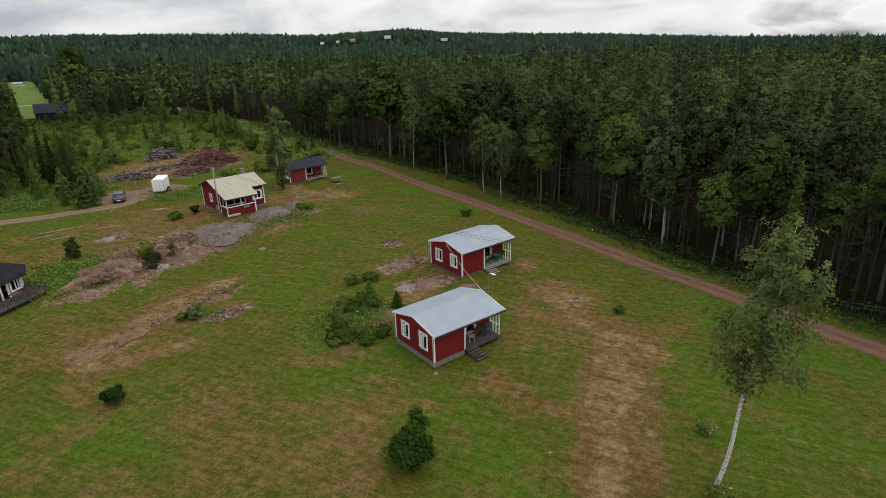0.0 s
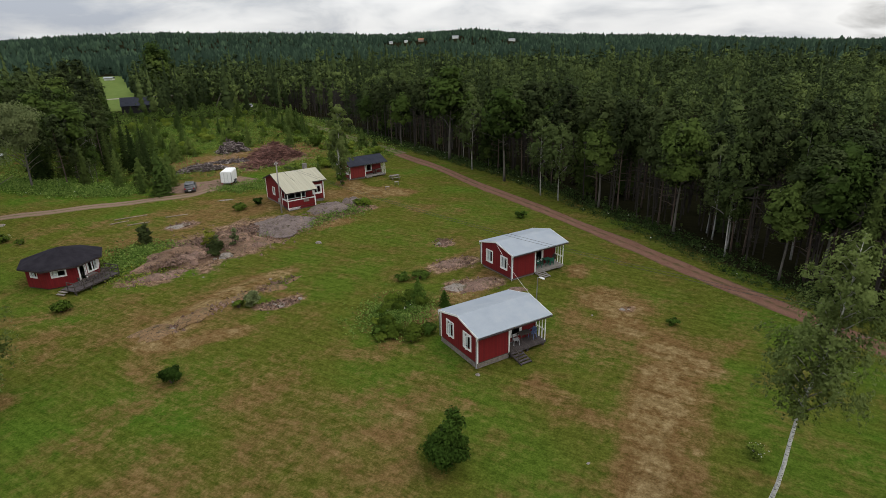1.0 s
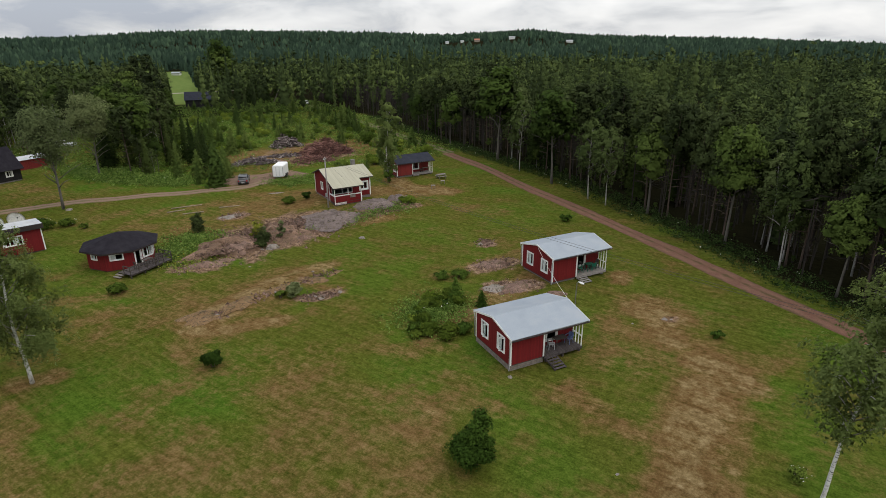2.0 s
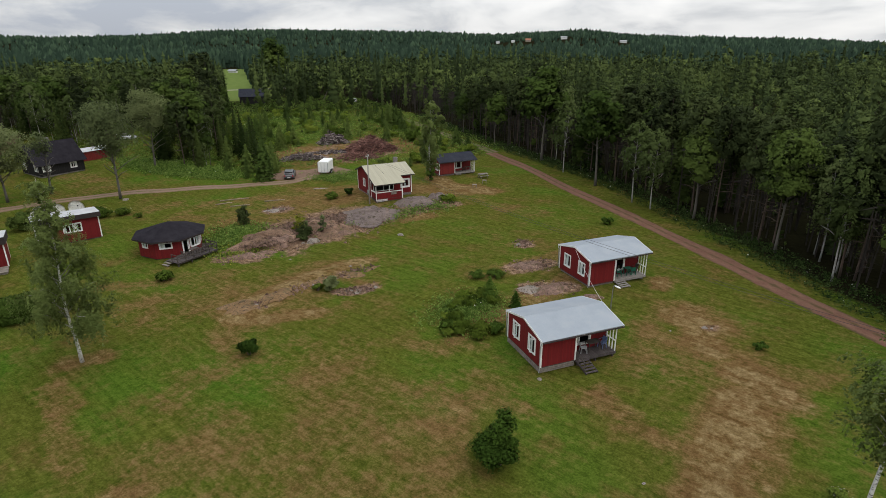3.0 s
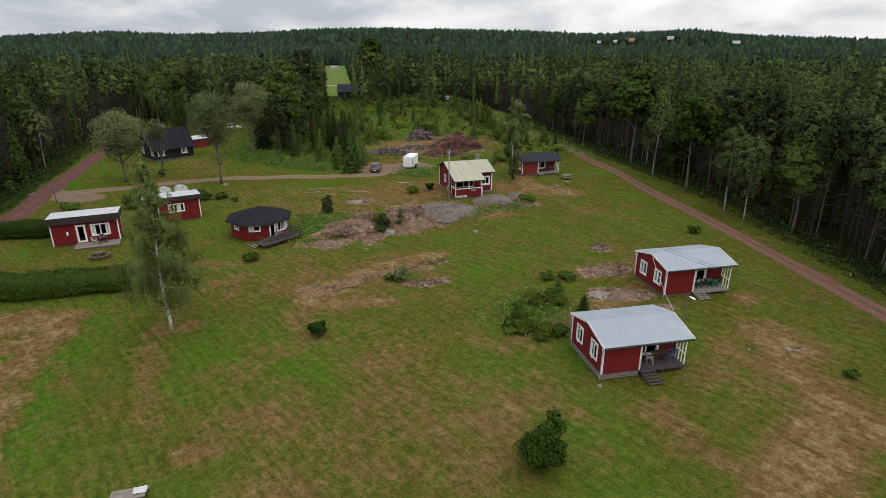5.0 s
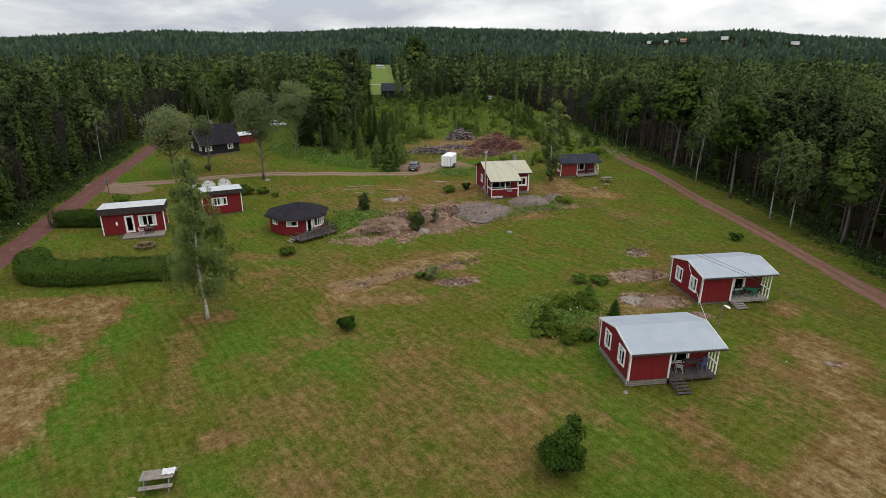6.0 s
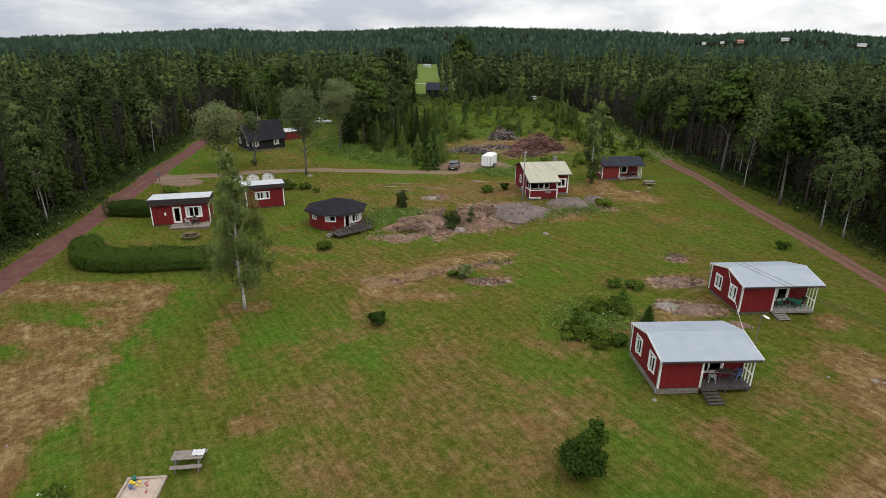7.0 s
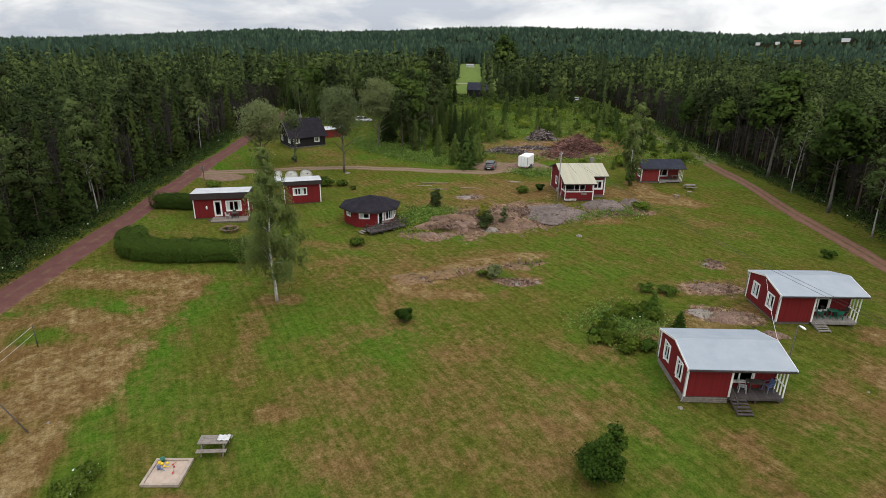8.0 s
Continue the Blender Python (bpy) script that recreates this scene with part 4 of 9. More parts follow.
def make_tree(name, kind_, rng, m, label, group, detail=1.0):
    """One whole tree: a stem with limbs, and a crown."""
    t = thing(name, m, label, "tree", group)
    k = detail ** -0.5
    if kind_ == "pine":
        h = rng.uniform(13, 16)
        base = h * rng.uniform(0.46, 0.6)
        bm, bark = trunk_mesh(rng, h * 0.96, 0.125, 0.35, 18, 0.25, 2.0, 0.2), M_BARK
        v, leaf = pine_crown(rng, h, base, rng.uniform(1.9, 2.7), int(2300 * detail), int(40 * detail ** 0.5), 0.165 * k), L_PINE
    elif kind_ == "spruce":
        h = rng.uniform(11, 15)
        bm, bark = trunk_mesh(rng, h * 0.97, 0.16, 0.1, 12, 0.1, 1.8, -0.3), M_BARK
        v, leaf = spruce_crown(rng, h, 1.3, rng.uniform(1.8, 2.4), int(1900 * detail), int(24 * detail ** 0.3), 0.18 * k), L_SPRUCE
    elif kind_ == "young":
        h = rng.uniform(3.5, 5.5)
        bm, bark = trunk_mesh(rng, h * 0.97, 0.07, 0.05, 6, 0.1, 0.8, -0.2, 5), M_BARK
        v, leaf = spruce_crown(rng, h, 0.15, rng.uniform(1.15, 1.5), int(1500 * detail), 17, 0.105 * k), L_YOUNG
    elif kind_ == "birch":
        h = rng.uniform(11.5, 14.5)
        bm, bark = trunk_mesh(rng, h * 0.95, 0.1, 0.5, 16, 0.35, 2.6, 0.9), M_BIRCH_DULL
        v, leaf = birch_crown(rng, h, h * 0.35, rng.uniform(1.8, 2.5), int(2500 * detail), int(170 * detail ** 0.5), 0.16 * k), L_BIRCH
    else:
        h = rng.uniform(10.5, 13.5)
        bm, bark = trunk_mesh(rng, h * 0.85, 0.14, 0.4, 14, 0.4, 3.2, 0.8), M_BARK_GREY
        v, leaf = blob_crown(rng, h, h * 0.3, rng.uniform(2.5, 3.3), int(2900 * detail), int(48 * detail ** 0.5), 0.16 * k), L_BROAD
    part("trunk", bm, bark, t, smooth=True)
    vs, fs = with_clumps(*v, rng, detail < 0.9)
    crown = new("crown", soften(indexed_mesh("crown", vs, fs, leaf), crown_normals(vs)))
    crown.parent = t
    return t


def spot(x, y, turn=0.0, s=1.0, sz=None, sink=0.0):
    return Matrix.LocRotScale((x, y, ground_at(x, y) - sink), Euler((0, 0, turn)), (s, s, sz or s))


TREE_LABEL = {"pine": "tall pine with a bare reddish trunk and dark needles", "spruce": "dark green spruce with drooping boughs", "young": "bright green young spruce in the clearing",
              "birch": "slender birch with a white trunk and light leaves", "broad": "rounded broadleaf tree with dense green leaves"}
rng_wood = np.random.default_rng(5)
PROTO = {}


def plant(kind_, x, y, s=1.0, group="", name=""):
    """A tree of that kind: the first of each pattern is built, the others are copies."""
    name = name or {"pine": "pine_tree", "spruce": "spruce_tree", "young": "young_spruce", "birch": "birch_tree", "broad": "broadleaf_tree"}[kind_]
    v = int(rng_wood.integers(0, 4))
    detail = 0.3 if name == "sapling" else (1.0 if math.hypot(x - 8, y - 2) < 92 else 0.45)
    m = spot(x, y, rng_wood.uniform(0, 6.28), s * rng_wood.uniform(0.92, 1.08), s * rng_wood.uniform(0.9, 1.1))
    if (kind_, v, detail) not in PROTO:
        PROTO[kind_, v, detail] = make_tree(name, kind_, np.random.default_rng(100 + v + 10 * len(kind_)), m, TREE_LABEL[kind_], group, detail)
        return PROTO[kind_, v, detail]
    ob = copy_thing(PROTO[kind_, v, detail], m)
    ob.name = name
    if group:
        ob["group"] = group
    ob["label"] = TREE_LABEL[kind_]
    return ob


def scatter(x0, x1, y0, y1, step, rng):
    gx, gy = np.meshgrid(np.arange(x0, x1, step), np.arange(y0, y1, step))
    p = np.stack([gx.ravel(), gy.ravel()], axis=1)
    p = p + rng.normal(0, 0.6, p.shape) * step
    return p[rng.uniform(0, 1, len(p)) > 0.06]


def in_field(x, y):
    return line_distance(x, y, FIELD_VIEW) < 4.8 + 0.016 * np.clip(np.hypot(x - 8, y - 2) - 215, 0, 320)


def wood_edge(line, sign, lo, hi, far, kinds, weights, group, x_range):
    p = scatter(-170, 60, -40, 175, 3.7, rng_wood)
    e = sign * side_of(p[:, 0], p[:, 1], line)
    keep = (e > lo) & (e < hi) & (p[:, 0] > x_range[0]) & (p[:, 0] < x_range[1]) & (np.hypot(p[:, 0] - 8, p[:, 1] - 2) < far)
    for x, y in p[keep]:
        plant(str(rng_wood.choice(kinds, p=weights)), x, y, rng_wood.uniform(0.88, 1.12), group)


wood_edge(EAST_WOOD, 1, 0.8, 9.5, 150, ["pine", "spruce", "birch", "broad"], [0.72, 0.12, 0.09, 0.07], "trees at the edge of the east wood", (-112, 40))
wood_edge(WEST_WOOD, -1, 0.8, 9.0, 150, ["pine", "spruce", "birch", "broad"], [0.22, 0.46, 0.22, 0.1], "trees at the edge of the west wood", (-150, -40))


def saplings(line, sign, count, group, x_lo, x_hi, big):
    """Young broadleaf growth that closes the foot of the wood."""
    p = rng_wood.uniform((x_lo, -35), (x_hi, 150), (count * 60, 2))
    e = sign * side_of(p[:, 0], p[:, 1], line)
    for x, y in p[(e > 0.3) & (e < 4.5)][:count]:
        plant("broad", x, y, rng_wood.uniform(0.16, big), group, "sapling")


saplings(EAST_WOOD, 1, 52, "saplings at the edge of the east wood", -112, 40, 0.46)
saplings(WEST_WOOD, -1, 60, "saplings at the edge of the west wood", -150, -40, 0.62)


for kind_, x, y, s in (("broad", -30.6, 89.8, 1.5), ("birch", -21.8, 83.4, 1.05), ("birch", -18.4, 81.6, 1.0), ("broad", -12.0, 80.2, 1.3), ("broad", -0.8, 72.4, 1.4), ("birch", 3.6, 72.0, 1.0), ("birch", 5.4, 69.5, 1.0),
                       ("broad", -48.0, 102.5, 1.3), ("broad", -66.0, 112.5, 1.0), ("broad", 14.0, 62.5, 1.35), ("broad", 24.0, 57.5, 1.4), ("birch", 27.5, 54.5, 1.0), ("birch", -39.5, 95.5, 0.95), ("broad", -83.0, 123.0, 0.9)):
    plant(kind_, x, y, s, "leafy trees standing out from the wood")


def far_wood(name, p, hgt, variants, label, lift=0.0, mat=L_FARWOOD, wide=1.0):
    """The depth of the wood, where nobody could count the trees: crowns and stems as one mesh."""
    rng = np.random.default_rng(len(p))
    out, tris, tint, facing, at = [], [], [], [], 0
    # kinds grow in drifts: more broadleaf in some stretches, taller timber in others
    x, y = p[:, 0], p[:, 1]
    drift = np.sin(x * 0.043 + 1.3 * np.sin(y * 0.021)) + np.sin(y * 0.051 + 1.7 * np.sin(x * 0.017)) + 0.7 * np.sin(x * 0.12 + y * 0.09)
    leafy = rng.uniform(0, 1, len(p)) < np.clip(0.24 + 0.15 * drift, 0.05, 0.6)
    # west wood: fewer broadleaf, and a lower tint that puts its shade into colour
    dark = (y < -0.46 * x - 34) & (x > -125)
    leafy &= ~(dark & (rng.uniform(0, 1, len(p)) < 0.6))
    pick = np.where(leafy, rng.integers(6, 9, len(p)), rng.integers(0, 6, len(p)))
    tall = 1 + 0.07 * np.sin(x * 0.061 + 2.1) * np.sin(y * 0.047)
    z = land(p[:, 0], p[:, 1])
    for k, (base, faces) in enumerate(variants):
        q = p[pick == k]
        if not len(q):
            continue
        a, s = rng.uniform(0, 6.28, len(q)), np.clip(rng.normal(0.97 + (0.06 if 4 <= k < 6 else 0.0), 0.16, len(q)), 0.55, 1.35) * hgt * tall[pick == k]
        sw = s * wide * rng.uniform(0.85, 1.2, len(q))
        c, sn = np.cos(a), np.sin(a)
        v = np.empty((len(q), len(base), 3), dtype=np.float32)
        v[:, :, 0] = (base[None, :, 0] * c[:, None] - base[None, :, 1] * sn[:, None]) * sw[:, None] + q[:, 0:1]
        v[:, :, 1] = (base[None, :, 0] * sn[:, None] + base[None, :, 1] * c[:, None]) * sw[:, None] + q[:, 1:2]
        v[:, :, 2] = base[None, :, 2] * s[:, None] + z[pick == k][:, None] + lift
        out.append(v.reshape(-1, 3))
        nb = crown_normals(base, 0.16)
        nv = np.empty_like(v)
        nv[:, :, 0] = nb[None, :, 0] * c[:, None] - nb[None, :, 1] * sn[:, None]
        nv[:, :, 1] = nb[None, :, 0] * sn[:, None] + nb[None, :, 1] * c[:, None]
        nv[:, :, 2] = nb[None, :, 2]
        facing.append(nv.reshape(-1, 3))
        tris.append((faces[None] + (np.arange(len(q)) * len(base))[:, None, None] + at).reshape(-1, 3))
        at += len(q) * len(base)
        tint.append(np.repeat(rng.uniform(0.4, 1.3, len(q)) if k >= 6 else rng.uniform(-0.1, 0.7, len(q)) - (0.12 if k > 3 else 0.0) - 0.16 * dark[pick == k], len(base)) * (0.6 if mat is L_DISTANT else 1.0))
    me = indexed_mesh(name, np.concatenate(out), np.concatenate(tris), mat, np.concatenate(tint))
    soften(me, np.concatenate(facing))
    return tagged(new(name, me), label, "woodland", kind="stuff")


def far_variants(cards, size, seed, lumps, fat=1.0):
    """Nine trees for the depth of the wood: four pines, two spruces, two birches and a broadleaf."""
    r = np.random.default_rng(seed)
    out = []
    for i in range(9):
        h = r.uniform(13, 15.5)
        if i < 4:
            c, clumps = pine_crown(r, h * r.uniform(0.95, 1.06), h * 0.5, r.uniform(2.0, 2.7), cards, lumps, size)
        elif i < 6:
            c, clumps = spruce_crown(r, h * r.uniform(1.0, 1.1), h * 0.25, r.uniform(1.6, 2.1), cards, max(lumps * 2 // 3, 8), size)
        elif i < 8:
            c, clumps = blob_crown(r, h * r.uniform(0.92, 1.0), h * 0.4, r.uniform(1.7, 2.1), cards, lumps, size, 0.36)
        else:
            c, clumps = blob_crown(r, h * 0.95, h * 0.42, r.uniform(2.5, 3.1), cards, lumps, size)
        c = c.reshape(-1, 9)
        c = c[r.permutation(len(c))[:cards]].reshape(-1, 3)
        out.append(with_clumps(c, [(a, (b[0] * fat, b[1] * fat, b[2] * fat)) for a, b in clumps], r, True))
    return out


def spire_variants(seed, cards, sides, tiers):
    """Nine far crowns, each a few ragged tiers that narrow to a tip, with tufts on them."""
    r = np.random.default_rng(seed)
    out = []
    for i in range(9):
        h = r.uniform(12.5, 15.5)
        wide, deep, full = (r.uniform(1.5, 2.0), 7.5, 0.6) if i < 4 else ((r.uniform(1.3, 1.7), 10.0, 1.0) if i < 6 else (r.uniform(1.7, 2.3), 8.0, 0.45))
        v, f = [(0, 0, h)], []
        for k in range(1, tiers + 1):
            g = k / tiers
            for j in range(sides):
                a = (j + 0.5 * (k % 2)) * 2 * math.pi / sides + r.uniform(-0.3, 0.3)
                rr = wide * g ** full * r.uniform(0.6, 1.25)
                v.append((math.cos(a) * rr, math.sin(a) * rr, h - deep * g ** 1.3 * r.uniform(0.85, 1.12)))
                n, m_ = 1 + (k - 1) * sides + j, 1 + (k - 1) * sides + (j + 1) % sides
                if k == 1:
                    f.append((0, n, m_))
                else:
                    f += [(n - sides, n, m_), (n - sides, m_, m_ - sides)]
        d = ball_points(cards, r)
        g = r.uniform(0.1, 0.95, (cards, 1))
        p = np.array([0, 0, h]) + np.column_stack([d[:, :2] * wide * g ** full, -deep * g ** 1.3])
        c = card_mesh(p, d + [0, 0, 0.6], wide * 0.34, r)
        out.append((np.concatenate([np.array(v), c]), np.concatenate([np.array(f), np.arange(len(c)).reshape(-1, 3) + len(v)])))
    return out


def build_far_woods():
    rng = np.random.default_rng(77)
    p = scatter(-330, 190, -150, 330, 4.7, rng)
    x, y = p[:, 0], p[:, 1]
    r, az = np.hypot(x - 8, y - 2), np.degrees(np.arctan2(-(x - 8), y - 2))
    e, w = side_of(x, y, EAST_WOOD), -side_of(x, y, WEST_WOOD)
    seen = (az > -36) & (az < 104) & ~in_field(x, y)
    deep = ((e > 9.5) | (w > 9.0)) | ((r > 150) & ((e > 0.8) | (w > 0.8)))
    mid = (e < 0.8) & (w < 0.8) & (r > 196)
    near = seen & (deep | mid) & (r < 190)
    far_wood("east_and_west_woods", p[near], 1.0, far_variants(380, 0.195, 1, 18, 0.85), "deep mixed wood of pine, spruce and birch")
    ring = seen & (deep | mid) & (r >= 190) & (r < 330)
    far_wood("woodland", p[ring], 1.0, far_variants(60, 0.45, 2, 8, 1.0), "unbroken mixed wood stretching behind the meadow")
    # low trees and brush under the canopy, where the eye cannot see far
    u = scatter(-200, 90, -60, 215, 4.4, rng)
    eu, wu, ru = side_of(u[:, 0], u[:, 1], EAST_WOOD), -side_of(u[:, 0], u[:, 1], WEST_WOOD), np.hypot(u[:, 0] - 8, u[:, 1] - 2)
    au = np.degrees(np.arctan2(-(u[:, 0] - 8), u[:, 1] - 2))
    belt = (((eu > 6) & (eu < 30)) | ((wu > 4) & (wu < 30))) & (ru < 215) & (au > -36) & (au < 104)
    far_wood("understorey", u[belt], 0.45, far_variants(40, 0.6, 3, 6, 1.5), "shady understorey of saplings and brush in the wood", -1.9)
    # stems inside the first belt, so that the wood is not hollow between the trunks
    q = scatter(-215, 60, -60, 235, 2.6, rng)
    eq, wq = side_of(q[:, 0], q[:, 1], EAST_WOOD), -side_of(q[:, 0], q[:, 1], WEST_WOOD)
    q = q[(((eq > 1.5) & (eq < 30)) | ((wq > 1.5) & (wq < 26))) & (np.hypot(q[:, 0] - 8, q[:, 1] - 2) < 265)]
    stems = []
    for k in range(3):
        a0, a1 = k * 2.094, (k + 1) * 2.094
        o0 = np.array([math.cos(a0), math.sin(a0)]) * 0.1
        o1 = np.array([math.cos(a1), math.sin(a1)]) * 0.1
        z0 = land(q[:, 0], q[:, 1])
        lean = rng.normal(0, 0.25, q.shape)
        for quad in (((o0, 0), (o1, 0), (o1, 8)), ((o0, 0), (o1, 8), (o0, 8))):
            stems.append(np.stack([np.column_stack([q + o * (1 if h == 0 else 0.6) + lean * (h / 8), z0 + h]) for o, h in quad], axis=1))
    me = array_mesh("inner_trunks", np.concatenate(stems).reshape(-1, 3), M_BARK_SHADED)
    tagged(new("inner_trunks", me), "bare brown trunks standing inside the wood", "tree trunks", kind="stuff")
    # dead lower boughs, dry and bare, between the trunks; added to block light there
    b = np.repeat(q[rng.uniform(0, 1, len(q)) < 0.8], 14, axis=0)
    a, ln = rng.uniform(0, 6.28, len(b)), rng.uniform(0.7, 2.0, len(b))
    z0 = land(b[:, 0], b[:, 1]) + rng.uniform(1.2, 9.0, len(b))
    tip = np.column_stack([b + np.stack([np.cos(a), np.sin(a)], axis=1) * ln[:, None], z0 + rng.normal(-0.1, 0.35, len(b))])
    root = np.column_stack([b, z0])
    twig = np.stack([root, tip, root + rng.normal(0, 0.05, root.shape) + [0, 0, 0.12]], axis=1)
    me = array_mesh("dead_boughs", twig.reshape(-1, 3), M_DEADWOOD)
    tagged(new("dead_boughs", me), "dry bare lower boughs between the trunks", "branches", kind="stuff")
    # rings of ever coarser crowns to the skyline
    for lo, hi, step, cards, sides, tiers, wide in ((330, 560, 5.4, 10, 5, 3, 1.05), (560, 1000, 7.5, 3, 5, 2, 1.2), (1000, 1680, 10.6, 2, 4, 2, 1.5)):
        n = int(math.radians(124) * (hi * hi - lo * lo) / 2 / step ** 2)
        rr, aa = np.sqrt(rng.uniform(lo * lo, hi * hi, n)), np.radians(rng.uniform(-20, 104, n))
        q = np.stack([8 - rr * np.sin(aa), 2 + rr * np.cos(aa)], axis=1)
        q = q[~in_field(q[:, 0], q[:, 1])]
        for hx, hy in HILL_HOUSES:
            k = math.hypot(hx - 8, hy - 2)
            q = q[line_distance(q[:, 0], q[:, 1], [(hx, hy), (hx - 95 * (hx - 8) / k, hy - 95 * (hy - 2) / k)]) > 13]
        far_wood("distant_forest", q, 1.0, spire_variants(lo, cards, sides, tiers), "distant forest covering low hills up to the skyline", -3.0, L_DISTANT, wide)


build_far_woods()


# ---- houses: shared pieces ----
def panel(name, length, height, thick, holes, mat, parent, m, gable=None, label=""):
    """A wall in its own plane: x along it, y inwards, z up, with holes (x0, x1, z0, z1) and an optional gable outline above."""
    xs = sorted({0.0, length, *[h[0] for h in holes], *[h[1] for h in holes]})
    zs = sorted({0.0, height, *[h[2] for h in holes], *[h[3] for h in holes]})
    bm = bmesh.new()
    for x0, x1 in zip(xs, xs[1:]):
        run = None
        for z0, z1 in zip(zs, zs[1:]):
            cx, cz = (x0 + x1) / 2, (z0 + z1) / 2
            if any(h[0] < cx < h[1] and h[2] < cz < h[3] for h in holes):
                if run:
                    box(bm, x0, x1, 0, thick, *run)
                run = None
            else:
                run = (run[0], z1) if run else (z0, z1)
        if run:
            box(bm, x0, x1, 0, thick, *run)
    if gable:
        prism(bm, gable, "y", 0, thick)
    ob = part(name, bm, mat, parent, label)
    ob.matrix_local = m
    return ob


def window(parent, m, x0, x1, z0, z1, sashes=2, thick=0.12, curtain=True, ajar=False, casing=0.1, name="window"):
    """A white casement window in a hole of a wall; m is the wall's place."""
    w = boxes(name, M_WHITE, parent,
              (x0 - casing, x0, -0.03, 0.04, z0 - casing, z1 + casing), (x1, x1 + casing, -0.03, 0.04, z0 - casing, z1 + casing),
              (x0, x1, -0.03, 0.04, z1, z1 + casing), (x0, x1, -0.05, 0.04, z0 - casing, z0), label="white-painted window casing")
    w.matrix_local = m
    step = (x1 - x0) / sashes
    for i in range(sashes):
        a, b, f = x0 + i * step + 0.005, x0 + (i + 1) * step - 0.005, 0.055
        s = boxes("sash", M_WHITE, w, (a, a + f, 0.02, 0.06, z0, z1), (b - f, b, 0.02, 0.06, z0, z1), (a + f, b - f, 0.02, 0.06, z0, z0 + f), (a + f, b - f, 0.02, 0.06, z1 - f, z1))
        g = boxes("pane", M_GLASS, s, (a + f, b - f, 0.037, 0.043, z0 + f, z1 - f))
        g.visible_shadow = False
        if ajar and i == sashes - 1:
            s.matrix_local = pose(b, 0.0, 0, 0, 0, 38) @ pose(-b, -0.02, 0)
        if curtain:
            bm = bmesh.new()
            cw = (b - a) * 0.42
            u0 = a + 0.02 if i % 2 == 0 else b - 0.02 - cw
            for k in range(6):
                ua, ub = u0 + cw * k / 6, u0 + cw * (k + 1) / 6
                d = 0.02 * (k % 2)
                hexa(bm, [(ua, thick + 0.02 + d, z0), (ub, thick + 0.04 - d, z0), (ub, thick + 0.05 - d, z0), (ua, thick + 0.03 + d, z0)],
                     [(ua, thick + 0.02 + d, z1), (ub, thick + 0.04 - d, z1), (ub, thick + 0.05 - d, z1), (ua, thick + 0.03 + d, z1)])
            part("curtain", bm, M_CURTAIN, w)
    return w


def door(parent, m, x0, x1, z0, z1, mat=None, glazed=True):
    d = boxes("door", M_WHITE, parent, (x0 - 0.1, x0, -0.03, 0.06, z0, z1 + 0.1), (x1, x1 + 0.1, -0.03, 0.06, z0, z1 + 0.1), (x0, x1, -0.03, 0.06, z1, z1 + 0.1), label="glazed door in a white casing")
    d.matrix_local = m
    if glazed:
        boxes("door_leaf", M_WHITE, d, (x0, x0 + 0.11, 0.02, 0.07, z0, z1), (x1 - 0.11, x1, 0.02, 0.07, z0, z1), (x0 + 0.11, x1 - 0.11, 0.02, 0.07, z0, z0 + 0.2), (x0 + 0.11, x1 - 0.11, 0.02, 0.07, z1 - 0.12, z1))
        g = boxes("pane", M_GLASS, d, (x0 + 0.11, x1 - 0.11, 0.04, 0.046, z0 + 0.2, z1 - 0.12))
        g.visible_shadow = False
    else:
        boxes("door_leaf", mat or M_WOOD_DARK, d, (x0, x1, 0.02, 0.07, z0, z1))
    boxes("handle", M_METAL, d, (x1 - 0.1, x1 - 0.05, -0.04, 0.02, z0 + 0.95, z0 + 1.0), label="small metal door handle")
    return d


def slope_roof(parent, name, x0, x1, pts, thick, mat, seams=0.0):
    """Roof sheets over a folded line (y, z), from x0 to x1, one part a slope; optional raised seams."""
    for (ya, za), (yb, zb) in zip(pts, pts[1:]):
        bm = bmesh.new()
        ridges = []
        n = Vector((0, -(zb - za), yb - ya)).normalized() * thick
        if n.z < 0:
            n = -n
        lo = [(x0, ya, za), (x1, ya, za), (x1, yb, zb), (x0, yb, zb)]
        hi = [(p[0], p[1] + n.y, p[2] + n.z) for p in lo]
        hexa(bm, lo, hi)
        if seams:
            k = int((x1 - x0) / seams)
            for i in range(1, k):
                x = x0 + (x1 - x0) * i / k
                a = Vector((x, ya, za)) + n
                b = Vector((x, yb, zb)) + n
                up = n.normalized() * 0.018
                s = bmesh.new()
                ridges.append(s)
                hexa(s, [a + Vector((-0.018, 0, 0)), a + Vector((0.018, 0, 0)), b + Vector((0.018, 0, 0)), b + Vector((-0.018, 0, 0))],
                     [a + Vector((-0.01, 0, 0)) + up, a + Vector((0.01, 0, 0)) + up, b + Vector((0.01, 0, 0)) + up, b + Vector((-0.01, 0, 0)) + up])
        sheet = part(name, bm, mat, parent)
        for s in ridges:
            part("seam", s, mat, sheet)


def beam(name, mat, parent, p, q, w, h, label=""):
    """A timber between two points of its thing."""
    bm = bmesh.new()
    p, q = Vector(p), Vector(q)
    d = (q - p).normalized()
    s = d.cross(Vector((0, 0, 1)))
    s = (s if s.length > 0.01 else Vector((1, 0, 0))).normalized()
    u = s.cross(d).normalized()
    r = [s * a * w / 2 + u * b * h / 2 for a, b in ((-1, -1), (1, -1), (1, 1), (-1, 1))]
    hexa(bm, [p + v for v in r], [q + v for v in r])
    return part(name, bm, mat, parent, label)


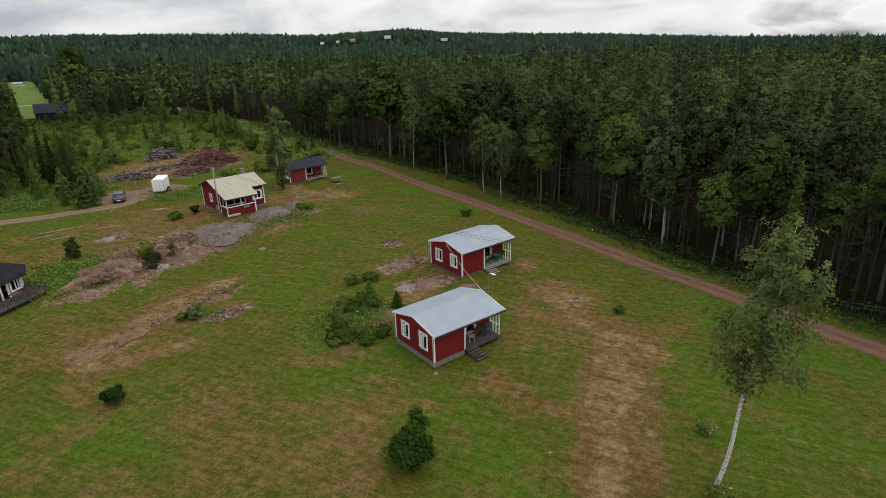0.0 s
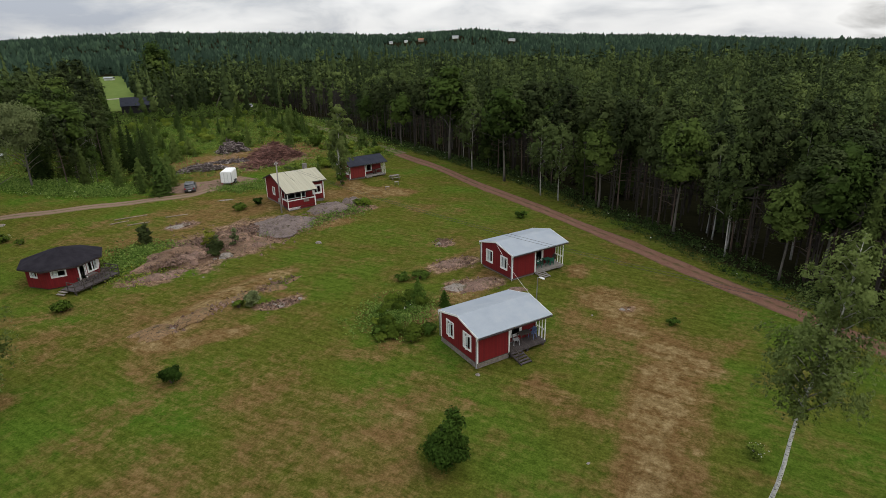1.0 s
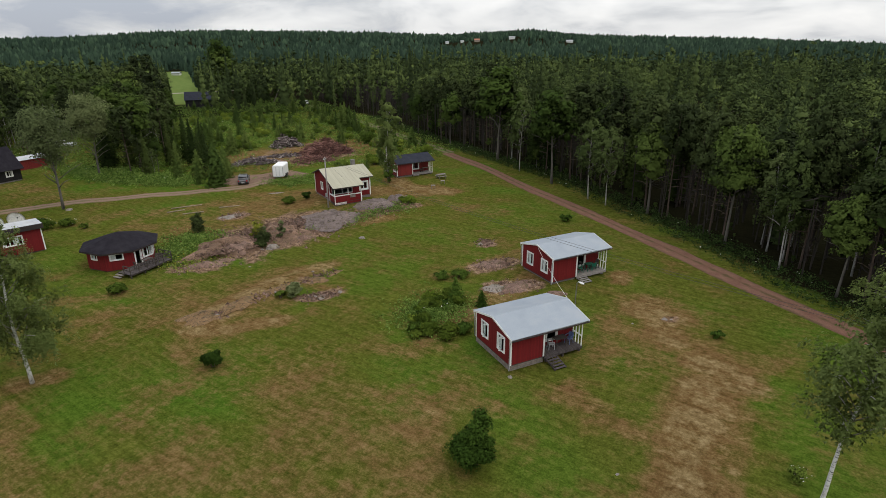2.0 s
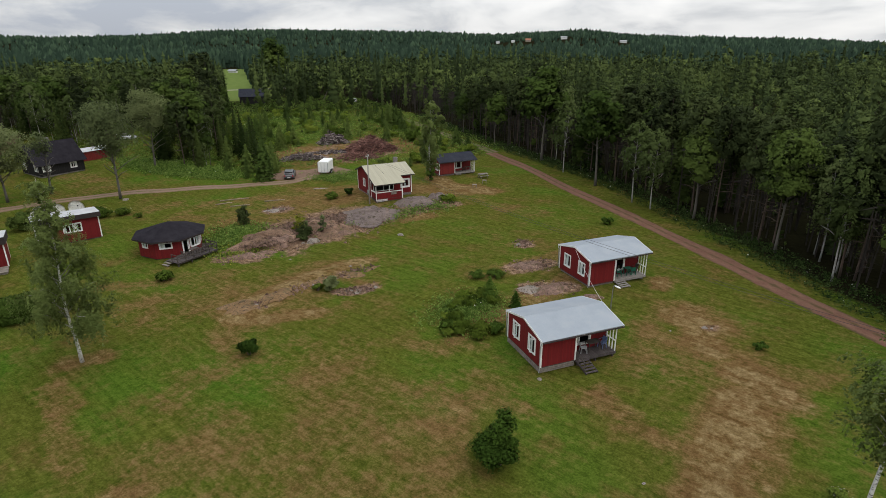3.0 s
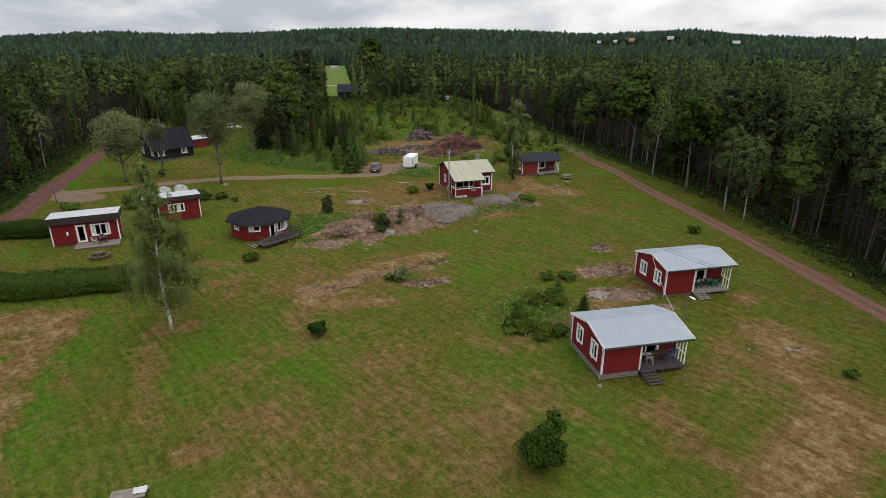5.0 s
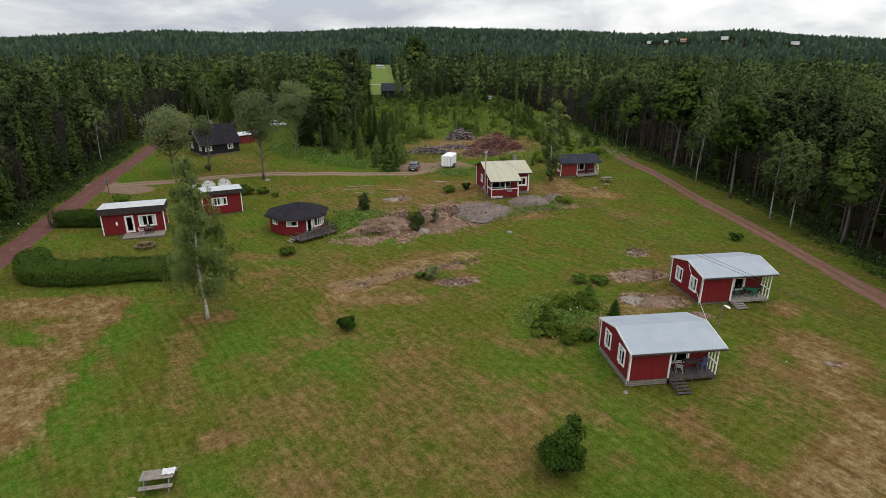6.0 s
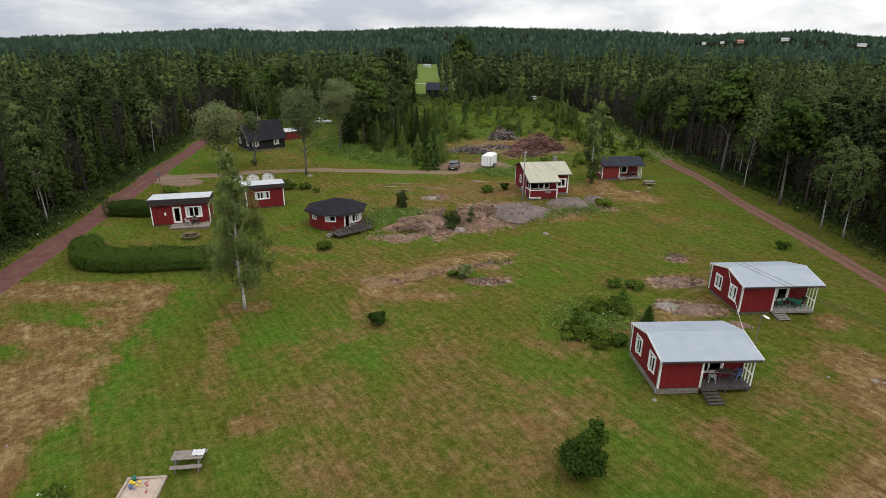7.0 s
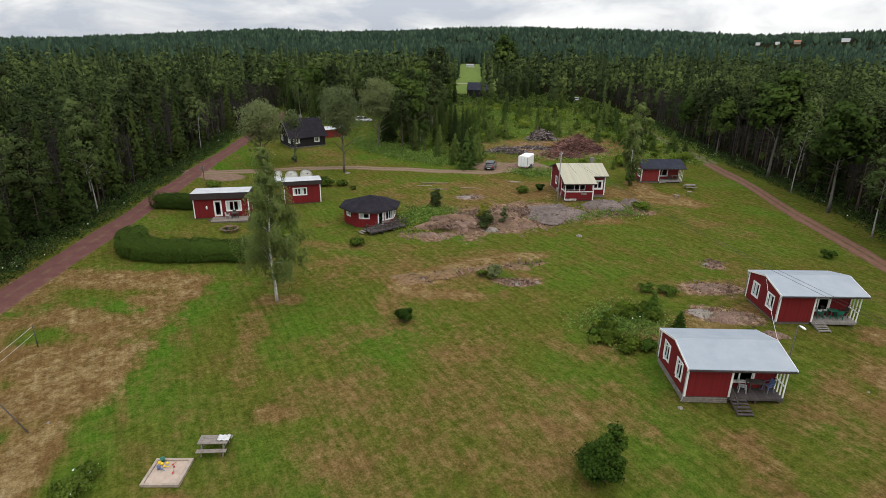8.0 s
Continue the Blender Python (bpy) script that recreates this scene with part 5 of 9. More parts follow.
def pipe(name, mat, parent, pts, r, label=""):
    bm = bmesh.new()
    tube(bm, pts, [r] * len(pts), 6)
    return part(name, bm, mat, parent, label, True)


T0 = Matrix.Identity(4)


def wall_at(x, y, z, turn):
    return pose(x, y, z, 0, 0, turn)


def porch_cabin(m, label, L, W, closed, recess, floor, eave, ridge, wall_mat, roof_mat, trim, deck_mat, base, stair_n, steps_mat, windows_ajar=False, group="red holiday cabins"):
    """A low gabled cabin: a closed room at one end of its front, and a recessed porch under the same roof at the other."""
    c = thing("cabin", m, label, "cabin", group)
    t = 0.12
    ridge_y = W / 2
    top = eave - 0.12
    rise = (ridge - eave)

    def under(y):
        return eave - 0.1 + rise * (1 - abs(y - ridge_y) / (ridge_y + 0.3)) - 0.02

    # floor and foundation
    if base == "boards":
        for z in (0.0, 0.14, 0.28):
            boxes("plinth_board", M_WOOD_GREY, c, (-0.02, closed, -0.02, 0.02, z, z + 0.095), (-0.02, 0.02, 0.02, W, z, z + 0.095))
        boxes("foundation", M_STONE, c, (0.06, closed - 0.1, 0.1, W - 0.06, -0.3, floor - 0.08), label="grey stone foundation")
        boxes("foundation", M_STONE, c, (closed - 0.1, L - 0.06, recess, W - 0.06, -0.3, floor - 0.08))
        for x in np.linspace(closed + 0.3, L - 0.15, 3):
            boxes("pier", M_WOOD_DARK, c, (x - 0.07, x + 0.07, -0.05, 0.09, -0.3, floor - 0.05))
    else:
        boxes("foundation", M_STONE, c, (0.15, closed, 0.12, W - 0.12, -0.4, floor - 0.1), label="rough grey stone foundation")
        for x in np.linspace(closed + 0.5, L - 0.2, 3):
            boxes("pier", M_STONE, c, (x - 0.15, x + 0.15, 0.15, 0.45, -0.4, floor - 0.1))
    boxes("floor_slab", M_WOOD_DARK, c, (0.02, L - 0.02, 0.02, W - 0.02, floor - 0.08, floor - 0.005))
    z0 = floor
    h_side = under(0.0) - z0
    # closed front wall, gable walls, back wall, porch walls
    panel("wall", closed, h_side, t, [], wall_mat, c, wall_at(0, 0, z0, 0))
    gable = [(0, h_side), (W, h_side), (ridge_y, under(ridge_y) - z0)]
    holes = [(0.95, 1.85, 0.7, 1.85), (3.35, 4.25, 0.7, 1.85)]
    wl_ = wall_at(0, W, z0, -90)
    panel("wall", W, h_side, t, holes, wall_mat, c, wl_, gable)
    for h in holes:
        window(c, wl_, *h, sashes=2 if windows_ajar else 1, ajar=windows_ajar, thick=t, casing=0.12)
    wr = wall_at(L, recess, z0, 90)
    panel("wall", W - recess, h_side, t, [], wall_mat, c, wr)
    bm = bmesh.new()
    prism(bm, [(0, under(0.0)), (W, under(0.0)), (ridge_y, under(ridge_y))], "x", L - t, L)
    part("gable", bm, wall_mat, c)
    panel("wall", L, h_side, t, [], wall_mat, c, wall_at(L, W, z0, 180))
    pw = L - closed
    ph = [(0.22, 2.0, 0.56, 1.62)]
    wp = wall_at(closed, recess, z0, 0)
    panel("porch_wall", pw, h_side, t, ph, wall_mat, c, wp)
    window(c, wp, *ph[0], sashes=2, thick=t, curtain=False, casing=0.13)
    wd = wall_at(closed, recess, z0, -90)
    panel("porch_wall", recess, h_side, t, [(0.2, 0.95, 0.0, 1.9)], wall_mat, c, wd)
    door(c, wd, 0.2, 0.95, 0.0, 1.9)
    # porch ceiling, deck, posts and end screen
    boxes("porch_ceiling", M_WHITE, c, (closed, L, 0.0, recess, z0 + h_side - 0.03, z0 + h_side))
    for i in range(int((pw + 0.1) / 0.13)):
        boxes("deck_board", deck_mat, c, (closed + 0.01 + i * 0.13, closed + 0.01 + i * 0.13 + 0.122, -0.12, recess, floor, floor + 0.035))
    boxes("deck_edge", deck_mat, c, (closed, L + 0.02, -0.15, -0.12, floor - 0.16, floor + 0.03))
    boxes("deck_edge", deck_mat, c, (L, L + 0.03, -0.12, recess, floor - 0.16, floor + 0.03))
    boxes("post", trim, c, (closed - 0.04, closed + 0.08, -0.06, 0.06, floor, z0 + h_side))
    for y in np.linspace(-0.04, recess - 0.1, 4):
        boxes("post", trim, c, (L - 0.06, L + 0.02, y - 0.026, y + 0.026, floor + 0.03, z0 + h_side), label="thin white porch post")
    boxes("rail", trim, c, (L - 0.06, L + 0.02, -0.05, recess, floor + 0.85, floor + 0.92))
    boxes("beam", trim, c, (closed, L, -0.06, 0.04, z0 + h_side - 0.14, z0 + h_side))
    # corner boards and downpipe
    boxes("corner_board", trim, c, (-0.035, 0.1, -0.035, 0.0, z0 - 0.02, z0 + h_side), (-0.035, 0.0, 0.0, 0.1, z0 - 0.02, z0 + h_side))
    boxes("corner_board", trim, c, (-0.035, 0.0, W - 0.1, W + 0.035, z0 - 0.02, z0 + h_side))
    pipe("downpipe", M_METAL, c, [(-0.1, -0.22, eave - 0.12), (-0.1, -0.08, eave - 0.42), (-0.1, -0.08, 0.3), (-0.22, -0.2, 0.18)], 0.035, "thin grey downpipe")
    pipe("downpipe", M_METAL, c, [(-0.1, W + 0.2, eave - 0.12), (-0.1, W + 0.08, eave - 0.42), (-0.1, W + 0.08, 0.5)], 0.035)
    # roof
    ov = 0.28
    drop = rise * ov / (ridge_y + 0.28)
    slope_roof(c, "roof_slope", -0.08, L + 0.42, [(-ov, eave), (ridge_y, ridge), (W + ov, eave)], 0.05, roof_mat)
    bm = bmesh.new()
    prism(bm, [(ridge_y - 0.16, ridge + 0.0), (ridge_y, ridge + 0.075), (ridge_y + 0.16, ridge + 0.0)], "x", -0.09, L + 0.43)
    part("ridge_cap", bm, roof_mat, c)
    for y in (-ov - 0.1, W + ov):
        boxes("gutter", M_FASCIA, c, (-0.08, L + 0.42, y, y + 0.1, eave - 0.09, eave - 0.02))
    for x in (-0.11, L + 0.42):
        for s in (0, 1):
            ya, yb = (-ov, ridge_y) if s == 0 else (ridge_y, W + ov)
            za, zb = (eave, ridge) if s == 0 else (ridge, eave)
            bm = bmesh.new()
            hexa(bm, [(x, ya, za - 0.1), (x + 0.03, ya, za - 0.1), (x + 0.03, yb, zb - 0.1), (x, yb, zb - 0.1)], [(x, ya, za + 0.06), (x + 0.03, ya, za + 0.06), (x + 0.03, yb, zb + 0.06), (x, yb, zb + 0.06)])
            part("bargeboard", bm, trim if roof_mat is M_ROOF else M_FASCIA, c)
    # steps
    sx = closed + 0.12
    for i in range(stair_n):
        z = floor - (i + 1) * floor / (stair_n + 0.4)
        boxes("step", steps_mat, c, (sx, sx + 0.95, -0.38 - i * 0.27, -0.19 - i * 0.27, z + 0.02, z + 0.06))
    run = 0.14 + stair_n * 0.27
    for x in (sx - 0.04, sx + 0.95):
        beam("stringer", steps_mat, c, (x + 0.02, -0.14, floor - 0.1), (x + 0.02, -run, 0.02), 0.04, 0.14)
    return c


def stairs_rail(c, x, y0, z0, y1, z1):
    beam("handrail", M_WOOD_DARK, c, (x, y0, z0 + 0.75), (x, y1, z1 + 0.75), 0.05, 0.07)
    beam("baluster", M_WOOD_DARK, c, (x, y1, z1), (x, y1, z1 + 0.78), 0.06, 0.06)
    beam("baluster", M_WOOD_DARK, c, (x, y0, z0), (x, y0, z0 + 0.78), 0.06, 0.06)


YAW_A, YAW_B = 60.0, 61.0
A_POSE = pose(-9.25, 33.85, 0.0, 0, 0, YAW_A)
cabin_a = porch_cabin(A_POSE, "red timber cabin with pale grey sheet roof and dark porch", 6.55, 5.1, 2.95, 1.12, 0.46, 2.66, 3.36, M_RED, M_ROOF, M_WHITE, M_DECK, "boards", 5, M_DECK, True)
stairs_rail(cabin_a, 3.05, -0.15, 0.46, -1.15, 0.05)
B_POSE = pose(-12.75, 49.3, ground_at(-12.5, 50) - 0.05, 0, 0, YAW_B)
porch_cabin(B_POSE, "red timber cabin with pale grey sheet roof and whitish porch", 6.75, 5.1, 2.95, 1.15, 0.32, 2.75, 3.45, M_RED, M_ROOF, M_WHITE, M_DECK_PALE, "piers", 4, M_DECK_PALE)
D_POSE = pose(-54.6, 78.1, ground_at(-56, 80) - 0.1, 0, 0, 64)
porch_cabin(D_POSE, "red timber cabin with a blue-black roof behind a birch", 7.0, 4.8, 3.0, 1.5, 0.35, 2.45, 3.5, M_RED_B, M_ROOF_BLUE, M_WHITE, M_DECK_PALE, "piers", 1, M_DECK_PALE)


def cream_cottage(m):
    """A gabled cottage whose front slope runs on over a walled porch."""
    c = thing("cottage", m, "red cottage with a cream ribbed sheet roof on a rock", "cottage")
    L, back, yf, t = 6.4, 8.0, 1.9, 0.12
    porch_w, ridge_y, ridge_z, k = 4.15, 5.0, 4.25, 0.34

    def rz(y):
        return ridge_z - k * abs(y - ridge_y)

    boxes("foundation", M_STONE, c, (0.05, L - 0.05, yf + 0.05, back - 0.05, -1.2, 0.28), label="grey stone foundation")
    boxes("foundation", M_WOOD_DARK, c, (0.05, porch_w - 0.05, 0.05, yf, -1.2, 0.2))
    h = rz(yf) - 0.3
    fm = wall_at(0, yf, 0.28, 0)
    fh = [(4.8, 5.9, 0.95, 1.95), (0.35, 3.5, 0.7, 1.85)]
    panel("wall", L, h, t, fh, M_RED, c, fm)
    window(c, fm, *fh[0], sashes=2, curtain=False, casing=0.2)
    # dark glazing added here to stand in for the porch's shaded back
    window(c, fm, *fh[1], sashes=2, curtain=False, casing=0.03)
    sh = [(2.6, 3.4, 1.0, 2.0)]
    sm = wall_at(0, back, 0.28, -90)
    panel("wall", back - yf, rz(back) - 0.3, t, sh, M_RED, c, sm, [(0, rz(back) - 0.3), (back - yf, rz(back) - 0.3), (back - yf, rz(yf) - 0.32), (back - ridge_y, ridge_z - 0.32)])
    window(c, sm, *sh[0], sashes=1)
    em = wall_at(L, yf, 0.28, 90)
    panel("wall", back - yf, rz(back) - 0.3, t, [], M_RED, c, em, [(0, rz(back) - 0.3), (back - yf, rz(back) - 0.3), (ridge_y - yf, ridge_z - 0.32), (0, rz(yf) - 0.32)])
    panel("wall", L, rz(back) - 0.3, t, [], M_RED, c, wall_at(L, back, 0.28, 180))
    # porch parapet, posts, rail, lattice and side screen
    boxes("porch_floor", M_DECK, c, (0.0, porch_w, 0.0, yf, 0.2, 0.27))
    boxes("parapet", M_RED, c, (0.0, porch_w, 0.0, 0.06, -0.05, 1.15))
    boxes("parapet", M_RED, c, (0.0, 0.06, 0.06, yf, 0.2, 1.15))
    boxes("parapet", M_RED, c, (porch_w - 0.06, porch_w, 0.06, 0.9, 0.2, 1.15))
    boxes("handrail", M_WHITE, c, (-0.02, porch_w + 0.02, -0.05, 0.1, 1.15, 1.25))
    boxes("handrail", M_WHITE, c, (-0.05, 0.1, 0.1, yf, 1.15, 1.25))
    for x in (0.0, 2.05, porch_w - 0.1):
        boxes("post", M_WHITE, c, (x, x + 0.1, -0.02, 0.08, 0.0 if x != 2.05 else 1.25, rz(0) - 0.12))
    boxes("post", M_WHITE, c, (porch_w - 0.14, porch_w + 0.02, -0.06, -0.02, 0.0, 1.2), label="white board beside the porch opening")
    boxes("corner_board", M_WHITE, c, (L - 0.12, L + 0.035, yf - 0.035, yf, 0.2, rz(yf) - 0.1))
    boxes("corner_board", M_WHITE, c, (-0.035, 0.0, back - 0.12, back + 0.03, 0.2, rz(back) - 0.1))
    boxes("corner_board", M_WHITE, c, (-0.035, 0.0, yf, yf + 0.12, 0.2, rz(yf) - 0.1))
    boxes("letter_board", M_WOOD_GREY, c, (2.35, 3.15, -0.09, -0.05, 0.75, 1.2), label="grey weathered board on the porch rail")
    bm = bmesh.new()
    for i in range(13):
        box(bm, 0.1 + i * 0.13, 0.15 + i * 0.13, -0.03, 0.0, -0.12, 0.2)
    box(bm, 0.05, 1.8, -0.035, -0.03, 0.1, 0.15)
    part("lattice", bm, M_WHITE, c, "small white lattice below the porch")
    # roof
    slope_roof(c, "roof_slope", -0.3, porch_w + 0.3, [(-0.45, rz(-0.45)), (1.45, rz(1.45))], 0.05, M_ROOF_CREAM, 0.5)
    slope_roof(c, "roof_slope", -0.3, L + 0.35, [(1.45, rz(1.45)), (ridge_y, ridge_z), (back + 0.35, rz(back + 0.35))], 0.05, M_ROOF_CREAM, 0.5)
    for ya, yb in ((-0.45, ridge_y), (ridge_y, back + 0.35)):
        beam("bargeboard", M_FASCIA, c, (-0.31, ya, rz(ya) - 0.05), (-0.31, yb, rz(yb) - 0.05), 0.03, 0.18)
    beam("bargeboard", M_WHITE, c, (L + 0.35, 1.45, rz(1.45) - 0.05), (L + 0.35, ridge_y, ridge_z - 0.05), 0.03, 0.16)
    beam("fascia", M_FASCIA, c, (-0.3, -0.45, rz(-0.45) - 0.05), (porch_w + 0.3, -0.45, rz(-0.45) - 0.05), 0.03, 0.14)
    beam("fascia", M_FASCIA, c, (porch_w + 0.3, 1.45, rz(1.45) - 0.05), (L + 0.35, 1.45, rz(1.45) - 0.05), 0.03, 0.14)
    boxes("chimney", M_STONE, c, (5.2, 5.75, 5.7, 6.2, 3.6, 4.9), label="short grey chimney with a flat cap")
    return c


cream_cottage(pose(-49.6, 57.45, 1.1, 0, 0, 65))


def flat_cabin(name, m, label, L, W, hf, hb, holes, deck, left_roof=0.0, fascia=0.7, group="flat-roofed cabins"):
    """A small cabin with a low lean-to roof and a deep dark fascia."""
    c = thing(name, m, label, "cabin", group)
    t = 0.1
    boxes("foundation", M_WOOD_DARK, c, (0.05, L - 0.05, 0.05, W - 0.05, -0.25, 0.14))
    fm = wall_at(0, 0, 0.12, 0)
    panel("wall", L, hf - 0.2, t, [h[:4] for h in holes], M_RED, c, fm)
    for h in holes:
        if h[4] == "door":
            door(c, fm, *h[:4])
        else:
            window(c, fm, *h[:4], sashes=h[4], casing=0.1)
    for x, y, a in ((0, W, -90), (L, 0, 90)):
        g = [(0, hb - 0.2), (W, hb - 0.2), (W, hf - 0.22)] if a == -90 else [(0, hb - 0.2), (W, hb - 0.2), (0, hf - 0.22)]
        panel("wall", W, hb - 0.2, t, [], M_RED, c, wall_at(x, y, 0.12, a), g)
    panel("wall", L, hb - 0.2, t, [], M_RED, c, wall_at(L, W, 0.12, 180))
    for x in (-0.03, L - 0.09):
        boxes("corner_board", M_WHITE, c, (x, x + 0.12, -0.035, 0.0, 0.1, hf - 0.45))
    boxes("corner_board", M_WHITE, c, (L, L + 0.03, W - 0.12, W + 0.02, 0.1, hb - 0.2))
    boxes("corner_board", M_WHITE, c, (L, L + 0.03, 0.0, 0.1, 0.1, hb - 0.2))
    x0 = -0.2 - left_roof
    k = (hb - hf) / W
    slope_roof(c, "roof_slope", x0, L + 0.22, [(-0.3, hf - 0.3 * k), (W + 0.25, hb + 0.25 * k)], 0.06, M_ROOF_PALE, 0.55)
    boxes("fascia", M_FASCIA, c, (x0 - 0.01, L + 0.23, -0.34, -0.3, hf + 0.04 - fascia, hf + 0.05 - 0.3 * k), label="deep black-brown fascia board")
    for x in (x0 - 0.03, L + 0.22):
        beam("fascia", M_FASCIA, c, (x + 0.015, -0.32, hf + 0.04 - fascia / 2 - 0.3 * k), (x + 0.015, W + 0.25, hb + 0.04 - fascia / 2 + 0.25 * k), 0.03, fascia)
    if left_roof:
        for y in (0.1, W - 0.2):
            boxes("post", M_WHITE, c, (-left_roof, 0.1 - left_roof, y, y + 0.1, -0.15, hb - 0.1))
    if deck:
        x0, x1, d = deck
        for i in range(int(d / 0.15)):
            boxes("deck_board", M_WOOD_GREY, c, (x0, x1, -0.05 - (i + 1) * 0.15, -0.05 - i * 0.15 - 0.012, 0.14, 0.18))
        boxes("deck_frame", M_WOOD_GREY, c, (x0 + 0.05, x1 - 0.05, -d + 0.05, -0.06, -0.1, 0.13))
        boxes("ramp", M_WOOD_DARK, c, (x0 - 0.5, x0 - 0.02, -1.2, -0.35, -0.05, 0.06))
    return c


cabin_e = flat_cabin("cabin", pose(-67.1, 10.1, 0.02, 0, 0, 72), "small red cabin with a nearly flat pale roof and deck", 6.9, 3.3, 3.4, 3.2,
                     [(2.6, 3.4, 0.12, 2.15, "door"), (4.1, 5.9, 0.85, 2.1, 2)], (2.3, 6.9, 2.1), 0.0, 0.78)
bm = bmesh.new()
tube(bm, [(1.62, -0.02, 1.25), (1.62, -0.07, 1.33), (1.62, -0.08, 1.6), (1.62, -0.02, 1.72)], [0.06, 0.13, 0.11, 0.04], 10)
part("wall_lamp", bm, M_WHITE, cabin_e, "white oval lamp on the wall", True)
flat_cabin("cabin", pose(-68.7, 22.3, 0.02, 0, 0, 78), "small red cabin with a flat pale roof and open lean-to", 5.1, 3.3, 3.3, 3.1,
           [(1.3, 3.1, 1.2, 2.15, 3)], None, 1.5, 0.55)


def octagon_cabin(m):
    """An eight-sided pavilion with a black felt roof and a railed deck."""
    c = thing("octagon_cabin", m, "eight-sided red cabin with a black felt roof and deck", "cabin")
    R, h, t = 3.45, 2.1, 0.1
    ang = [radians(22.5 + 45 * i) for i in range(8)]
    side = 2 * R * math.sin(radians(22.5))
    bm = bmesh.new()
    prism(bm, [(math.cos(a) * (R - 0.1), math.sin(a) * (R - 0.1)) for a in ang], "z", -0.25, 0.12)
    part("foundation", bm, M_WOOD_DARK, c)
    hole = {7: [(0.35, 1.1, 0.0, 1.95), (1.4, side - 0.1, 0.75, 1.8)], 6: [(0.55, 1.75, 1.15, 1.75)], 0: [(0.3, 1.7, 0.75, 1.8)], 5: [(0.7, 1.5, 1.15, 1.7)]}
    for i in range(8):
        a0, a1 = ang[i], ang[(i + 1) % 8]
        p0 = Vector((math.cos(a0) * R, math.sin(a0) * R, 0.1))
        turn = math.degrees(math.atan2(math.sin(a1) - math.sin(a0), math.cos(a1) - math.cos(a0)))
        wm = wall_at(p0.x, p0.y, p0.z, turn)
        hs = hole.get(i, [])
        panel("wall", side, h, t, hs, M_RED, c, wm)
        for k, hh in enumerate(hs):
            if i == 7 and k == 0:
                door(c, wm, *hh)
            else:
                window(c, wm, *hh, sashes=2 if hh[1] - hh[0] > 1.0 and hh[2] < 1 else 1, casing=0.09)
        e0, e1 = Vector((math.cos(a0), math.sin(a0), 0)) * 4.05, Vector((math.cos(a1), math.sin(a1), 0)) * 4.05
        bm = bmesh.new()
        ap = Vector((0, 0, 3.45))
        e0.z = e1.z = 2.22
        lo = [e0, e1, ap]
        va, vb = [bm.verts.new(p - Vector((0, 0, 0.07))) for p in lo], [bm.verts.new(p) for p in lo]
        bm.faces.new(va[::-1])
        bm.faces.new(vb)
        for k in range(3):
            bm.faces.new((va[k], va[(k + 1) % 3], vb[(k + 1) % 3], vb[k]))
        part("roof_slope", bm, M_ROOF_DARK, c)
        beam("fascia", M_FASCIA, c, e0 - Vector((0, 0, 0.1)), e1 - Vector((0, 0, 0.1)), 0.03, 0.16)
    return c


G_TURN = 12.0
octagon_cabin(pose(-56.2, 30.4, 0.05, 0, 0, G_TURN))


def railed_deck(m, w, d, z):
    c = thing("railed_deck", m, "dark weathered timber deck with a post-and-rail fence", "deck")
    for i in range(int(w / 0.14)):
        boxes("deck_board", M_DECK, c, (i * 0.14, i * 0.14 + 0.128, 0, d, z - 0.04, z))
    for y in (0.08, d / 2, d - 0.15):
        boxes("joist", M_WOOD_DARK, c, (0.0, w, y, y + 0.08, z - 0.2, z - 0.04))
    for x in np.linspace(0.1, w - 0.2, 4):
        for y in (0.08, d - 0.2):
            boxes("leg", M_WOOD_DARK, c, (x, x + 0.1, y, y + 0.1, -0.2, z - 0.04))
    posts = [(x, 0.03) for x in np.linspace(0.05, w - 0.1, 6)] + [(w - 0.1, d * 0.5), (w - 0.1, d - 0.1), (0.05, d * 0.5)]
    for x, y in posts:
        boxes("post", M_WOOD_DARK, c, (x - 0.035, x + 0.035, y - 0.035, y + 0.035, z, z + 0.85))
    for zz in (z + 0.4, z + 0.8):
        boxes("rail", M_WOOD_DARK, c, (0.02, w - 0.06, 0.0, 0.05, zz, zz + 0.08))
        boxes("rail", M_WOOD_DARK, c, (w - 0.12, w - 0.07, 0.05, d, zz, zz + 0.08))
        boxes("rail", M_WOOD_DARK, c, (0.02, 0.07, 0.05, d * 0.5, zz, zz + 0.08))
    for i in range(3):
        boxes("step", M_WOOD_GREY, c, (-0.3 - i * 0.28, -0.03 - i * 0.28, d * 0.5, d, z - 0.16 * (i + 1), z - 0.16 * (i + 1) + 0.05))
    return c


railed_deck(pose(-50.3, 28.0, 0.02, 0, 0, 99), 5.3, 2.0, 0.42)


